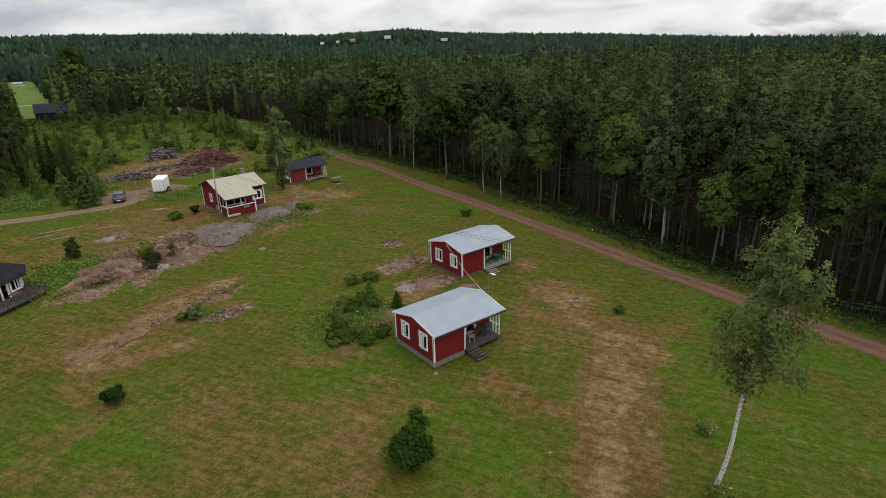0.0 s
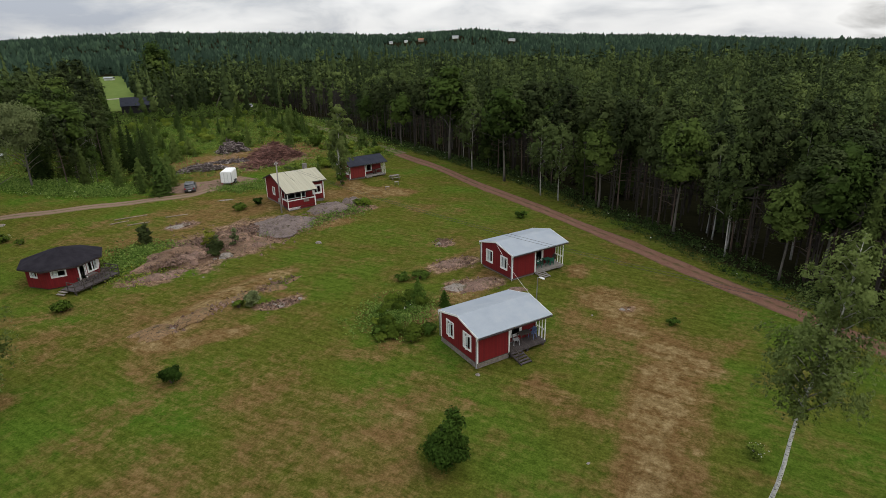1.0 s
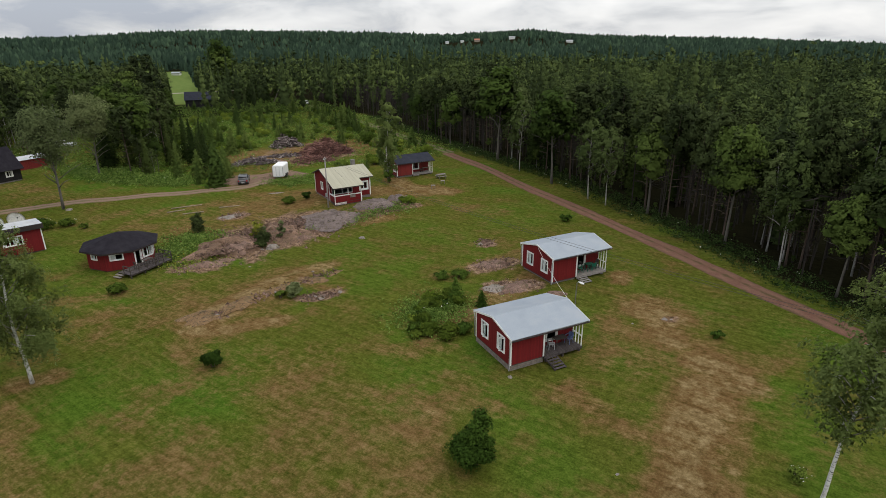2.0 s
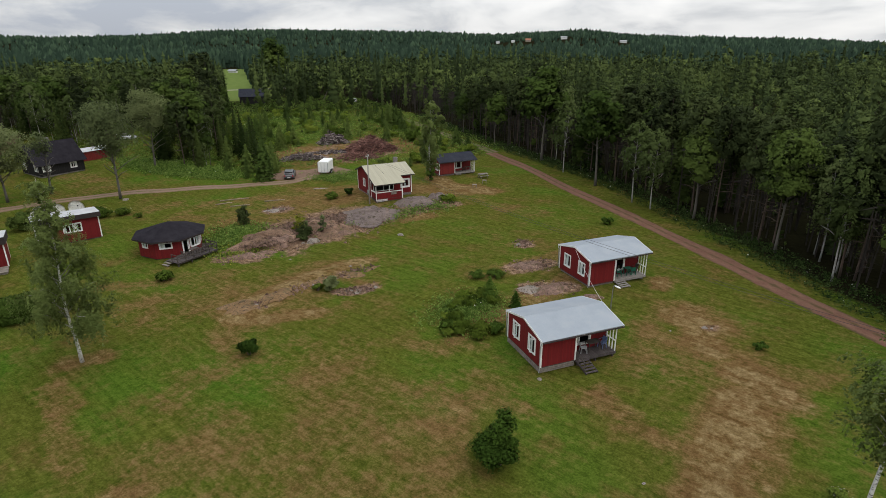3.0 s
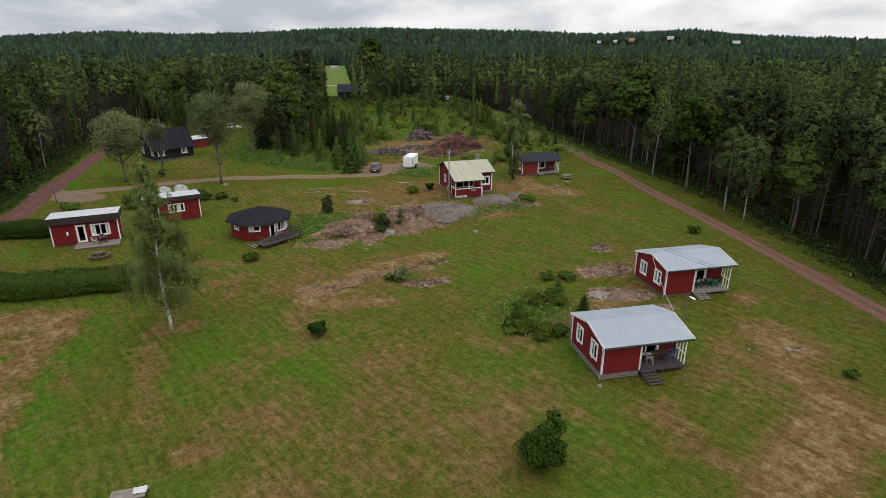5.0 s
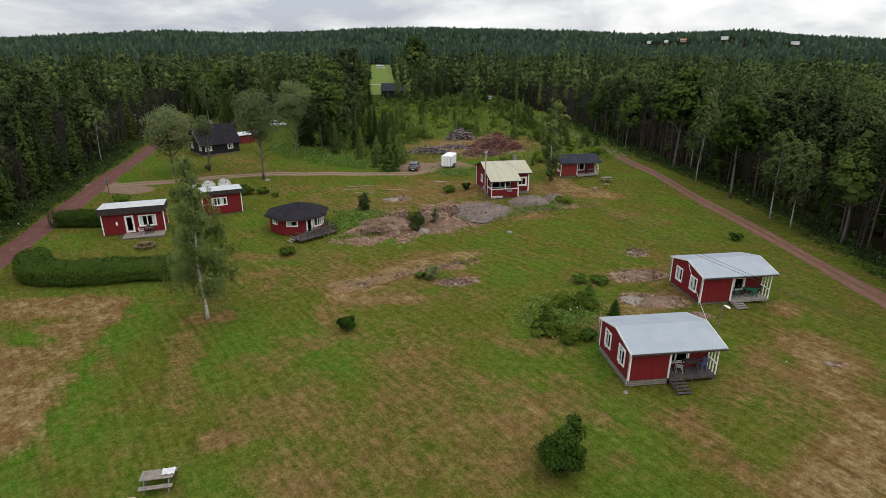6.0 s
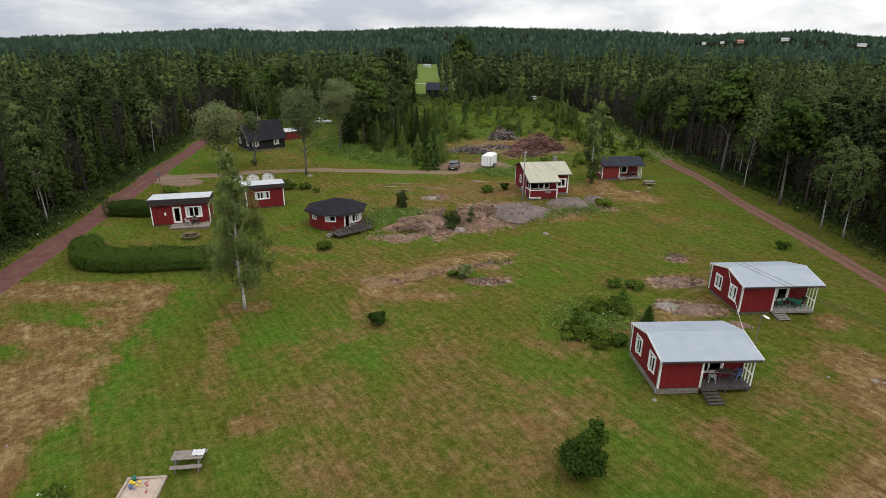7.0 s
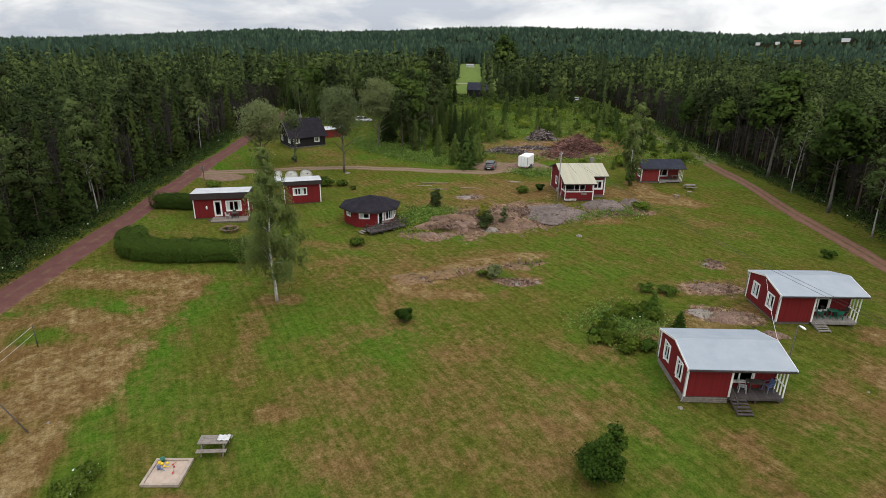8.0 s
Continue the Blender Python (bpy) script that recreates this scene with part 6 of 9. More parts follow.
def dark_house(m):
    c = thing("house", m, "black-brown timber house with a steep dark roof", "house")
    L, W, e, r = 7.6, 7.0, 2.5, 5.7
    boxes("foundation", M_STONE, c, (0.06, L - 0.06, 0.06, W - 0.06, -0.5, 0.3))
    fm = wall_at(0, 0, 0.25, 0)
    fh = [(0.5, 1.7, 0.8, 1.85), (5.2, 6.2, 0.8, 1.7)]
    panel("wall", L, e - 0.3, 0.14, fh, M_DARKWALL, c, fm)
    for h in fh:
        window(c, fm, *h, sashes=2)
    gm = wall_at(0, W, 0.25, -90)
    gh = [(0.8, 1.8, 0.8, 1.9), (5.0, 6.2, 0.8, 1.9)]
    g = [(0, e - 0.3), (W, e - 0.3), (W / 2, r - 0.35)]
    panel("wall", W, e - 0.3, 0.14, gh, M_DARKWALL, c, gm, g)
    for h in gh:
        window(c, gm, *h, sashes=2)
    panel("wall", W, e - 0.3, 0.14, [], M_DARKWALL, c, wall_at(L, 0, 0.25, 90), g)
    panel("wall", L, e - 0.3, 0.14, [], M_DARKWALL, c, wall_at(L, W, 0.25, 180))
    k = (r - e) / (W / 2)
    slope_roof(c, "roof_slope", -0.7, L + 0.5, [(-0.45, e - 0.45 * k), (W / 2, r), (W + 0.45, e - 0.45 * k)], 0.08, M_ROOF_DARK)
    for ya, yb in ((-0.45, W / 2), (W / 2, W + 0.45)):
        za, zb = (e - 0.45 * k, r) if ya < 0 else (r, e - 0.45 * k)
        beam("bargeboard", M_WOOD_GREY, c, (-0.72, ya, za), (-0.72, yb, zb), 0.04, 0.2, "pale grey bargeboard")
    boxes("chimney", M_STONE, c, (3.6, 4.2, W / 2 + 0.4, W / 2 + 1.0, r - 0.8, r + 0.7))
    return c


dark_house(pose(-111.0, 34.6, ground_at(-115, 38), 0, 0, 96))


def small_shed(name, m, label, L, W, e, r, wall_mat, roof_mat):
    c = thing(name, m, label, "shed")
    panel("wall", L, e, 0.1, [], wall_mat, c, wall_at(0, 0, 0, 0))
    panel("wall", L, e, 0.1, [], wall_mat, c, wall_at(L, W, 0, 180))
    g = [(0, e), (W, e), (W / 2, r - 0.05)]
    panel("wall", W, e, 0.1, [], wall_mat, c, wall_at(0, W, 0, -90), g)
    panel("wall", W, e, 0.1, [], wall_mat, c, wall_at(L, 0, 0, 90), g)
    slope_roof(c, "roof_slope", -0.3, L + 0.3, [(-0.3, e - 0.05), (W / 2, r), (W + 0.3, e - 0.05)], 0.06, roof_mat)
    return c


small_shed("shed", pose(-121.5, 44.5, ground_at(-122, 46), 0, 0, 100), "low red shed half hidden behind a tree", 6.5, 3.0, 1.9, 2.4, M_RED_B, M_ROOF_PALE)
small_shed("hut", pose(-192, 127, 0, 0, 0, 52), "dark grey hut with a gabled roof below trees", 9, 7, 2.9, 5.6, M_DARKWALL, M_ROOF_BLUE)


# ---- single trees ----
L_FINE_BIRCH = leaves("fine_birch_leaves", (0.07, 0.1, 0.028), (0.13, 0.17, 0.05), (0.2, 0.25, 0.08), 0.35, 0.45, False)


def fine_birch(m, h, base, r, cards, strands, size, label, bend, seed, r0=0.17, droop=1.9, limbs=26, low=0.45, curve=1.5):
    rng = np.random.default_rng(seed)
    t = thing("birch_tree", m, label, "tree")
    bm = bmesh.new()
    n = 12
    line = [Vector((bend[0] * (i / n) ** curve + 0.12 * math.sin(i * 0.9), bend[1] * (i / n) ** curve + 0.1 * math.cos(i * 0.8), h * 0.95 * i / n - 0.1)) for i in range(n + 1)]
    tube(bm, line, [r0 * (1.2 if i == 0 else 1 - 0.95 * i / n) for i in range(n + 1)], 10)
    part("trunk", bm, M_BIRCH, t, smooth=True)
    pts, nrm = [], []
    for j in range(limbs):
        bm = bmesh.new()
        f = base / h + (0.96 - base / h) * (j + rng.uniform(0, 1)) / limbs
        k = min(int(f * n), n - 1)
        p = line[k].lerp(line[k + 1], f * n - k)
        a = j * 2.4 + rng.uniform(-0.5, 0.5)
        fr = (f - base / h) / (1 - base / h)
        prof = 1.1 * (1 - fr) ** 0.7 * (low + 2.0 * (1.12 - low) * fr) + 0.08
        ln = r * prof * rng.uniform(0.65, 1.15)
        q = p + Vector((math.cos(a) * ln * 0.5, math.sin(a) * ln * 0.5, ln * 0.55))
        e = p + Vector((math.cos(a + 0.15) * ln, math.sin(a + 0.15) * ln, ln * 0.62))
        rr = r0 * (1 - 0.9 * f) * 0.5 + 0.012
        tube(bm, [p, q, q.lerp(e, 0.45)], [rr * 0.8, rr * 0.5, rr * 0.2], 5)
        part("limb", bm, M_BIRCH_DULL, t, smooth=True)
        for _ in range(max(5, int(1.35 * strands / limbs * ln / r))):
            s = rng.uniform(0.25, 1.08)
            c = p.lerp(q, s * 2) if s < 0.5 else q.lerp(e, s * 2 - 1)
            c = c + Vector(rng.normal(0, 0.22, 3))
            w = max(6, int(cards / strands * rng.uniform(0.4, 1.6)))
            u = rng.uniform(0, 1, w)
            drop = droop * rng.uniform(0.3, 1.0) * (1.15 - f)
            sw = rng.normal(0, 0.2, 2)
            pts.append(np.stack([c.x + sw[0] * u + rng.normal(0, 0.09, w), c.y + sw[1] * u + rng.normal(0, 0.09, w), c.z + 0.15 - drop * u + rng.normal(0, 0.07, w)], axis=1))
            nrm.append(np.tile([math.cos(a) * 0.5, math.sin(a) * 0.5, 0.45], (w, 1)))
    cards_ = card_mesh(np.concatenate(pts), np.concatenate(nrm), size, rng)
    crown = new("crown", soften(array_mesh("crown", cards_, L_FINE_BIRCH, np.full(len(cards_), 0.62)), crown_normals(cards_, 0.6)))
    crown.parent = t
    return t


fine_birch(spot(9.6, 27.6), 16.6, 7.2, 2.1, 15500, 760, 0.08, "tall birch with a white trunk standing in the meadow", (1.45, -0.35), 3, 0.125, 1.9, 52, 0.8, 0.95)
fine_birch(spot(-37.5, 13.5), 15.2, 2.4, 2.25, 34000, 1100, 0.072, "slender birch with a white trunk and drooping twigs", (-0.3, 0.3), 4, 0.14, 2.3, 40, 1.3)
fine_birch(spot(-54.6, 75.4), 14.0, 1.8, 2.6, 13000, 420, 0.15, "young birch with light leaves beside a cabin", (0.3, 0.3), 6, 0.12, 1.5, 30)


def airy_tree(x, y, h, r, seed, label, base=0.42, cards=11000):
    """An old broadleaf tree with a bare grey stem and a thin round crown."""
    rng = np.random.default_rng(seed)
    t = thing("broadleaf_tree", spot(x, y), label, "tree")
    part("trunk", trunk_mesh(rng, h * 0.9, 0.19, 0.5, 26, 0.22, r * 0.95, 0.9, 8), M_BARK_GREY, t, smooth=True)
    vs, fs = with_clumps(*blob_crown(rng, h, h * base, r, cards, 110, 0.15, 0.24, 0.0), rng)
    crown = new("crown", soften(indexed_mesh("crown", vs, fs, L_AIRY), crown_normals(vs, 0.6)))
    crown.parent = t
    return t


L_AIRY = leaves("thin_grey_green_leaves", (0.0771, 0.0987, 0.0419), (0.127, 0.1571, 0.0656), (0.1859, 0.2147, 0.0917), through_light=0.4)
airy_tree(-84.6, 36.8, 15.6, 4.4, 11, "old broadleaf tree with a bare grey trunk beside the drive", 0.34, 9000)
airy_tree(-96.6, 25.4, 13.4, 5.2, 12, "old broadleaf tree with a thin crown beside the road", 0.16, 9000)
airy_tree(-102.5, 51.0, 15.4, 4.5, 13, "old broadleaf tree with a rounded crown above shrubs", 0.36, 9500)
airy_tree(-97.4, 31.6, 10.5, 1.9, 14, "thin half-bare tree in front of a dark house", 0.5, 1100)


# ---- bushes ----
def bush(name, x, y, r, h, label, mat, seed, cards=900, size=0.12, blobs=14, category="bush", group="", flower=0, squash=1.0, turn=0.0):
    rng = np.random.default_rng(seed)
    t = thing(name, spot(x, y, turn), label, category, group)
    bm = bmesh.new()
    for i in range(7):
        a = i * 0.9 + rng.uniform(0, 0.5)
        e = (math.cos(a) * r * 0.5, math.sin(a) * r * 0.5 * squash, h * rng.uniform(0.5, 0.8))
        tube(bm, [(math.cos(a) * 0.05, math.sin(a) * 0.05, -0.05), (e[0] * 0.5, e[1] * 0.5, e[2] * 0.55), e], [0.03, 0.022, 0.01], 4)
    part("stems", bm, M_TWIG, t)
    v, tris = with_clumps(*blob_crown(rng, h, 0.02, r, int(cards * 1.6), int(blobs * 1.4), size, 0.34, 0.5), rng)
    v[:, 1] *= squash
    v[:, 2] = np.maximum(v[:, 2], 0.02)
    crown = new("foliage", soften(indexed_mesh("foliage", v, tris, mat), crown_normals(v, 0.7)))
    crown.parent = t
    if flower:
        f = ball_points(flower, rng) * np.array([r, r * squash, h * 0.5])
        f[:, 2] = np.abs(f[:, 2]) + h * 0.55
        fl = new("blossoms", array_mesh("blossoms", card_mesh(f, np.tile([0, 0, 1.0], (flower, 1)), 0.04, rng), L_FLOWER))
        fl.parent = t
        fl["label"] = "small white blossoms"
    return t


def cone_bush(name, x, y, r, h, label, mat, seed, cards=900, size=0.12):
    rng = np.random.default_rng(seed)
    t = thing(name, spot(x, y), label, "bush")
    bm = bmesh.new()
    tube(bm, [(0, 0, -0.1), (0.02, 0, h * 0.5), (0, 0.02, h * 0.9)], [0.06, 0.04, 0.01], 5)
    part("stem", bm, M_TWIG, t)
    crown = new("foliage", indexed_mesh("foliage", *with_clumps(*spruce_crown(rng, h, 0.05, r, cards, 16, size), rng), mat))
    crown.parent = t
    return t


L_SHRUB = leaves("light_shrub_leaves", (0.0605, 0.0947, 0.0118), (0.1117, 0.1635, 0.0203), (0.1862, 0.2324, 0.0348), 0.9)
L_THIN = leaves("juniper_grey_green", (0.03, 0.042, 0.014), (0.062, 0.08, 0.026), (0.105, 0.125, 0.045), 1.2)
L_GOLD = leaves("yellow_flowering_leaves", (0.1, 0.13, 0.02), (0.21, 0.21, 0.028), (0.36, 0.31, 0.04), 0.9)
L_DARKBUSH = leaves("dark_bush_leaves", (0.0205, 0.0411, 0.0069), (0.0437, 0.0805, 0.0123), (0.0848, 0.1337, 0.0222), 1.5)
bush("bush", -6.35, 23.6, 1.5, 2.75, "dark green leafy bush alone in the meadow", L_DARKBUSH, 21, 4200, 0.085, 26)
bush("bush", -7.2, 23.9, 0.75, 1.5, "low light green leafy bush in the meadow", L_BUSH, 20, 1500, 0.085, 12)
bush("bush", -6.2, 23.95, 1.1, 3.75, "dark green upright leafy bush", L_DARKBUSH, 22, 2400, 0.085, 18)
bush("bush", -28.4, 22.2, 0.85, 1.25, "rounded dark green bush in the grass", L_DARKBUSH, 23, 1500, 0.1, 16)
bush("bush", -48.0, 25.3, 0.95, 1.0, "low round green bush near a cabin", L_BUSH, 24, 1100, 0.11, 14)
bush("bush", -32.6, 34.0, 1.0, 1.5, "grey-green willow bush on a stony ridge", L_AIRY, 25, 900, 0.1, 14)
bush("bush", -33.4, 33.2, 0.6, 0.7, "low green shrub on a stony ridge", L_BUSH, 26, 400, 0.1, 8)
bush("bush", 9.3, 32.7, 0.62, 0.75, "small flowering bush in the meadow", L_BUSH, 27, 700, 0.07, 10, flower=14)
bush("bush", 9.9, 27.1, 0.75, 0.8, "white flowering bush at the foot of a birch", L_BUSH, 28, 700, 0.07, 10, flower=22)
bush("bush", 2.6, 47.5, 0.6, 0.6, "low dark bush in the meadow", L_DARKBUSH, 29, 420, 0.09, 8)
bush("bush", -20.3, 70.9, 0.95, 0.9, "low dark green bush near the road", L_DARKBUSH, 30, 500, 0.12, 8)
bush("bush", -14.5, 62.3, 0.7, 0.5, "low green bush beside a stone", L_BUSH, 31, 300, 0.12, 8)
bush("bush", -18.7, -1.6, 1.1, 1.1, "green bush with small white flowers", L_BUSH, 32, 1800, 0.06, 16, flower=8)
bush("bush", -19.8, -0.9, 0.8, 0.7, "low green bush with pale flowers", L_BUSH, 33, 900, 0.06, 10, flower=6)
bush("bush", -21.7, 46.7, 1.0, 0.7, "low dark juniper bush on dry ground", L_DARKBUSH, 34, 900, 0.09, 12)
bush("bush", -23.1, 45.5, 0.95, 0.7, "low dark juniper bush on dry ground", L_DARKBUSH, 35, 500, 0.09, 9)
bush("bush", -47.6, 42.6, 1.35, 1.9, "dark grey-green bush among rocks", L_THIN, 36, 1300, 0.09, 16)
bush("bush", -46.8, 41.9, 1.0, 1.1, "dark green bush among rocks", L_THIN, 37, 700, 0.11, 12)
bush("bush", -49.0, 44.0, 0.5, 1.9, "upright grey-green bush among rocks", L_AIRY, 38, 500, 0.11, 10)
bush("bush", -48.9, 43.1, 1.1, 2.7, "yellow flowering bush among rocks", L_GOLD, 39, 520, 0.1, 10)
bush("bush", -46.4, 44.7, 0.7, 3.2, "upright half-bare bush beside rocks", L_AIRY, 40, 420, 0.1, 10)
bush("juniper", -57.3, 40.8, 1.0, 3.1, "upright grey-green juniper in the meadow", L_THIN, 41, 1300, 0.1, 20)
bush("bush", -57.2, 40.6, 1.0, 1.4, "low grey-green bush at the foot of a juniper", L_THIN, 141, 700, 0.1, 10)
bush("bush", -97.3, 31.5, 0.8, 1.4, "brownish bush at the foot of a thin tree", L_AIRY, 42, 500, 0.14, 9)
bush("bush", -83.2, 14.8, 1.4, 1.3, "green bush between the cabin and the road", L_BUSH, 43, 900, 0.15, 12)
bush("bush", -77.5, 31.0, 1.7, 1.2, "leafy bush with white flowers beside a cabin", L_BUSH, 44, 1000, 0.14, 14, flower=70)
bush("bush", -76.0, 33.5, 1.2, 1.0, "leafy bush with white flowers beside a cabin", L_BUSH, 45, 700, 0.14, 12, flower=40)
bush("bush", -72.6, 34.0, 0.6, 0.8, "small green bush in the grass", L_BUSH, 46, 300, 0.13, 7)
bush("bush", -79.0, 22.5, 2.2, 2.2, "large light green bush behind a cabin", L_BROAD, 47, 1400, 0.16, 16)
bush("bush", -53.6, 74.6, 0.9, 2.2, "dark green bush at the foot of a birch", L_DARKBUSH, 48, 800, 0.14, 12)
bush("bush", -43.4, 66.4, 1.6, 1.0, "bright green leafy weeds on the rock", L_SHRUB, 49, 1000, 0.13, 10, squash=0.8)
bush("bush", -57.5, 56.0, 1.2, 0.9, "green shrub beside the rock", L_BUSH, 50, 700, 0.13, 10)
bush("bush", -56.0, 58.0, 0.8, 1.2, "dark green shrub beside a cottage", L_DARKBUSH, 51, 500, 0.13, 10)
bush("bush", -104.0, 81.5, 2.0, 2.6, "dense dark green bush in the clearing", L_BUSH, 52, 1300, 0.2, 14)
bush("bush", -108.5, 100.5, 1.8, 2.2, "dense dark green bush in the clearing", L_BUSH, 53, 1100, 0.2, 14)
bush("bush", -84.0, 104.0, 2.1, 3.0, "dense dark green bush beside the road", L_BUSH, 54, 1200, 0.2, 14)

# the overgrown patch beside the near cabin: bushes round a bare hollow
L_THICKET = leaves("thicket_leaves", (0.0279, 0.0466, 0.0061), (0.0607, 0.0916, 0.0122), (0.1107, 0.1474, 0.0209), 1.1)
rng_patch = np.random.default_rng(60)
for i in range(46):
    a, k = rng_patch.uniform(0, 2 * math.pi), rng_patch.uniform(0.25, 1.0) ** 0.5
    u, v = math.cos(a) * 4.3 * k, math.sin(a) * 2.7 * k
    px, py = -18.3 + u * -0.42 - v * 0.91, 38.2 + u * 0.91 - v * 0.42
    if math.hypot((px + 16.9) / 1.7, (py - 39.6) / 2.1) < 1.0 or math.hypot(px + 14.6, py - 38.2) < 1.2:
        continue
    low = rng_patch.uniform(0, 1)
    back = px < -19.8
    bush("bush", px, py, 0.52 + 0.36 * low, 0.48 + 0.46 * low * rng_patch.uniform(0.7, 1.2), "leafy green bush in an overgrown patch", L_THICKET if i % 3 else (L_DARKBUSH if i % 2 else L_SHRUB), 200 + i, 620, 0.105, 12, "bush", "bushes of the overgrown patch", 1 if back else 0, rng_patch.uniform(0.75, 1.0), rng_patch.uniform(0, 3))
cone_bush("juniper", -19.0, 41.6, 1.05, 2.6, "grey-green juniper at the edge of the overgrown patch", L_DARKBUSH, 61, 900, 0.1)
cone_bush("juniper", -16.4, 42.0, 0.6, 1.7, "grey-green juniper beside the cabin", L_DARKBUSH, 62, 700, 0.1)


def hedge(line, half, h, label, seed, cards):
    rng = np.random.default_rng(seed)
    t = thing("hedge", T0, label, "hedge")
    p = along(line, 0.55)
    bm = bmesh.new()
    pts, nrm = [], []
    for x, y in p:
        z = ground_at(x, y)
        for _ in range(2):
            q = (x + rng.uniform(-half, half) * 0.5, y + rng.uniform(-half, half) * 0.5)
            tube(bm, [(q[0], q[1], z - 0.05), (q[0] + 0.1, q[1], z + h * 0.7)], [0.03, 0.012], 4)
        k = cards // len(p)
        v = ball_points(k, rng)
        s = rng.uniform(0.86, 1.08)
        b = np.sign(v) * np.abs(v) ** 0.75
        lump = 1 + 0.16 * noise.noise(Vector((x * 0.7, y * 0.7, seed)))
        pts.append(np.array([x, y, z + h * 0.48]) + b * np.array([half, half, h * 0.52]) * s * lump * rng.uniform(0.88, 1.04, (k, 1)))
        nrm.append(0.7 * v + [0, 0, 0.5])
    part("stems", bm, M_TWIG, t)
    v = card_mesh(np.concatenate(pts), np.concatenate(nrm), 0.09, rng)
    cores = [((x, y, ground_at(x, y) + h * 0.44), (half * 0.72, half * 0.72, h * 0.4)) for x, y in p]
    vs, fs = with_clumps(v, cores, rng)
    d = np.linalg.norm(vs[:, None, :2] - p[None], axis=2)
    near = p[d.argmin(axis=1)]
    # shading normals tipped up with height, for a lit top and darker flanks
    n = np.column_stack([(vs[:, :2] - near) / half, 0.15 + 1.3 * np.clip((vs[:, 2] - land(near[:, 0], near[:, 1])) / h, 0, 1)])
    n = n + rng.normal(0, 0.6, n.shape)
    f = new("foliage", soften(indexed_mesh("foliage", vs, fs, L_HEDGE), n / np.linalg.norm(n, axis=1)[:, None]))
    f.parent = t
    return t


L_HEDGE = leaves("hedge_leaves", (0.0276, 0.0504, 0.0091), (0.0586, 0.0967, 0.0165), (0.1079, 0.1553, 0.0314), 0.9)
hedge([(-60.4, 2.8), (-56.6, 2.3), (-54.6, 4.0), (-52.0, 8.4), (-49.6, 13.6)], 1.7, 2.0, "thick clipped green hedge beside the lawn", 71, 52000)
hedge([(-75.5, 6.6), (-73.2, 9.6), (-71.8, 12.4)], 1.45, 2.0, "low green hedge beside the road", 72, 16000)


# ---- the clearing: young spruces, shrubs and the trees behind the dark house ----
MID_EDGE = [(-72, 36), (-90, 54), (-103, 66.5), (-134, 88), (-162, 111), (-192, 137), (-215, 150)]
rng_clear = np.random.default_rng(81)
p = scatter(-200, -60, 50, 170, 3.7, rng_clear)
e_side, w_side, m_side = side_of(p[:, 0], p[:, 1], EAST_WOOD), -side_of(p[:, 0], p[:, 1], WEST_WOOD), -side_of(p[:, 0], p[:, 1], MID_EDGE)
count = 0
for (x, y), e, w, s in zip(p, e_side, w_side, m_side):
    r = math.hypot(x - 8, y - 2)
    if e > -5.5 or w > -4 or r > 215 or line_distance(x, y, ROAD_EAST) < 3.5 or line_distance(x, y, TRACK) < 4:
        continue
    if s > 1.0:
        # tall trees behind the house; keep the sight lines to the white car and the field
        if line_distance(x, y, [(-103, 47.1), (-146, 64.5)]) < 5.2 or in_field(x, y) or line_distance(x, y, [(-145, 103), (-192, 130)]) < 5.5 or (x > -123 and y < 50):
            continue
        plant(str(rng_clear.choice(["pine", "spruce", "birch", "broad"], p=[0.16, 0.32, 0.28, 0.24])), x, y, rng_clear.uniform(0.4, 0.9) if s < 5 else rng_clear.uniform(0.8, 1.05), "trees behind the clearing")
    elif r > 108 and not (-99 < x < -70 and y < 97):
        c = rng_clear.uniform(0, 1)
        open_ground = math.exp(-((x + 103) / 12) ** 2 - ((y - 95) / 9) ** 2)
        if c < 0.05:
            plant("young", x, y, rng_clear.uniform(0.9, 1.3), "young spruces in the clearing")
        elif c < 0.17:
            plant("broad", x, y, rng_clear.uniform(0.2, 0.42), "broadleaf saplings in the clearing", "sapling")
        elif s > -7 and x > -150 and y < 92 and c < 0.6:
            plant("young", x, y, rng_clear.uniform(0.9, 1.7), "young spruces in the clearing")
        elif c < 0.46 - 0.33 * open_ground:
            plant("young", x, y, rng_clear.uniform(0.35, 0.95), "young spruces in the clearing")
        elif c < 0.8 - 0.4 * open_ground:
            count += 1
            bush("bush", x, y, rng_clear.uniform(0.8, 1.6), rng_clear.uniform(0.8, 1.8), "light green shrub in the clearing", L_SHRUB if count % 3 else L_BUSH, 300 + count, 900, 0.14, 12, "bush", "shrubs in the clearing")
for x, y, s in ((-77.4, 57.8, 1.35), (-79.5, 60.2, 1.1), (-82.0, 57.5, 0.7), (-84.0, 63.5, 1.25), (-85.4, 65.4, 1.1), (-86.4, 60.5, 1.45), (-88, 57.5, 0.75), (-93.5, 61.0, 1.3), (-94.5, 69.5, 1.3), (-81, 63, 0.8), (-90, 67.5, 1.1)):
    plant("young", x, y, s, "spruces beside the drive")
for x, y, s in ((-89.2, 63.0, 0.62), (-91.5, 65.2, 0.66), (-96, 66, 0.72), (-99.7, 63.5, 0.72), (-102.2, 68.5, 0.75), (-98, 70, 0.65)):
    plant("spruce", x, y, s, "spruces beside the drive")
for x, y, s in ((-104.5, 117, 1.5), (-106.5, 120.5, 1.55), (-101, 118.5, 1.3), (-103.5, 118.8, 1.1), (-106, 121, 1.2)):
    plant("young", x, y, s, "young spruces beside the road")
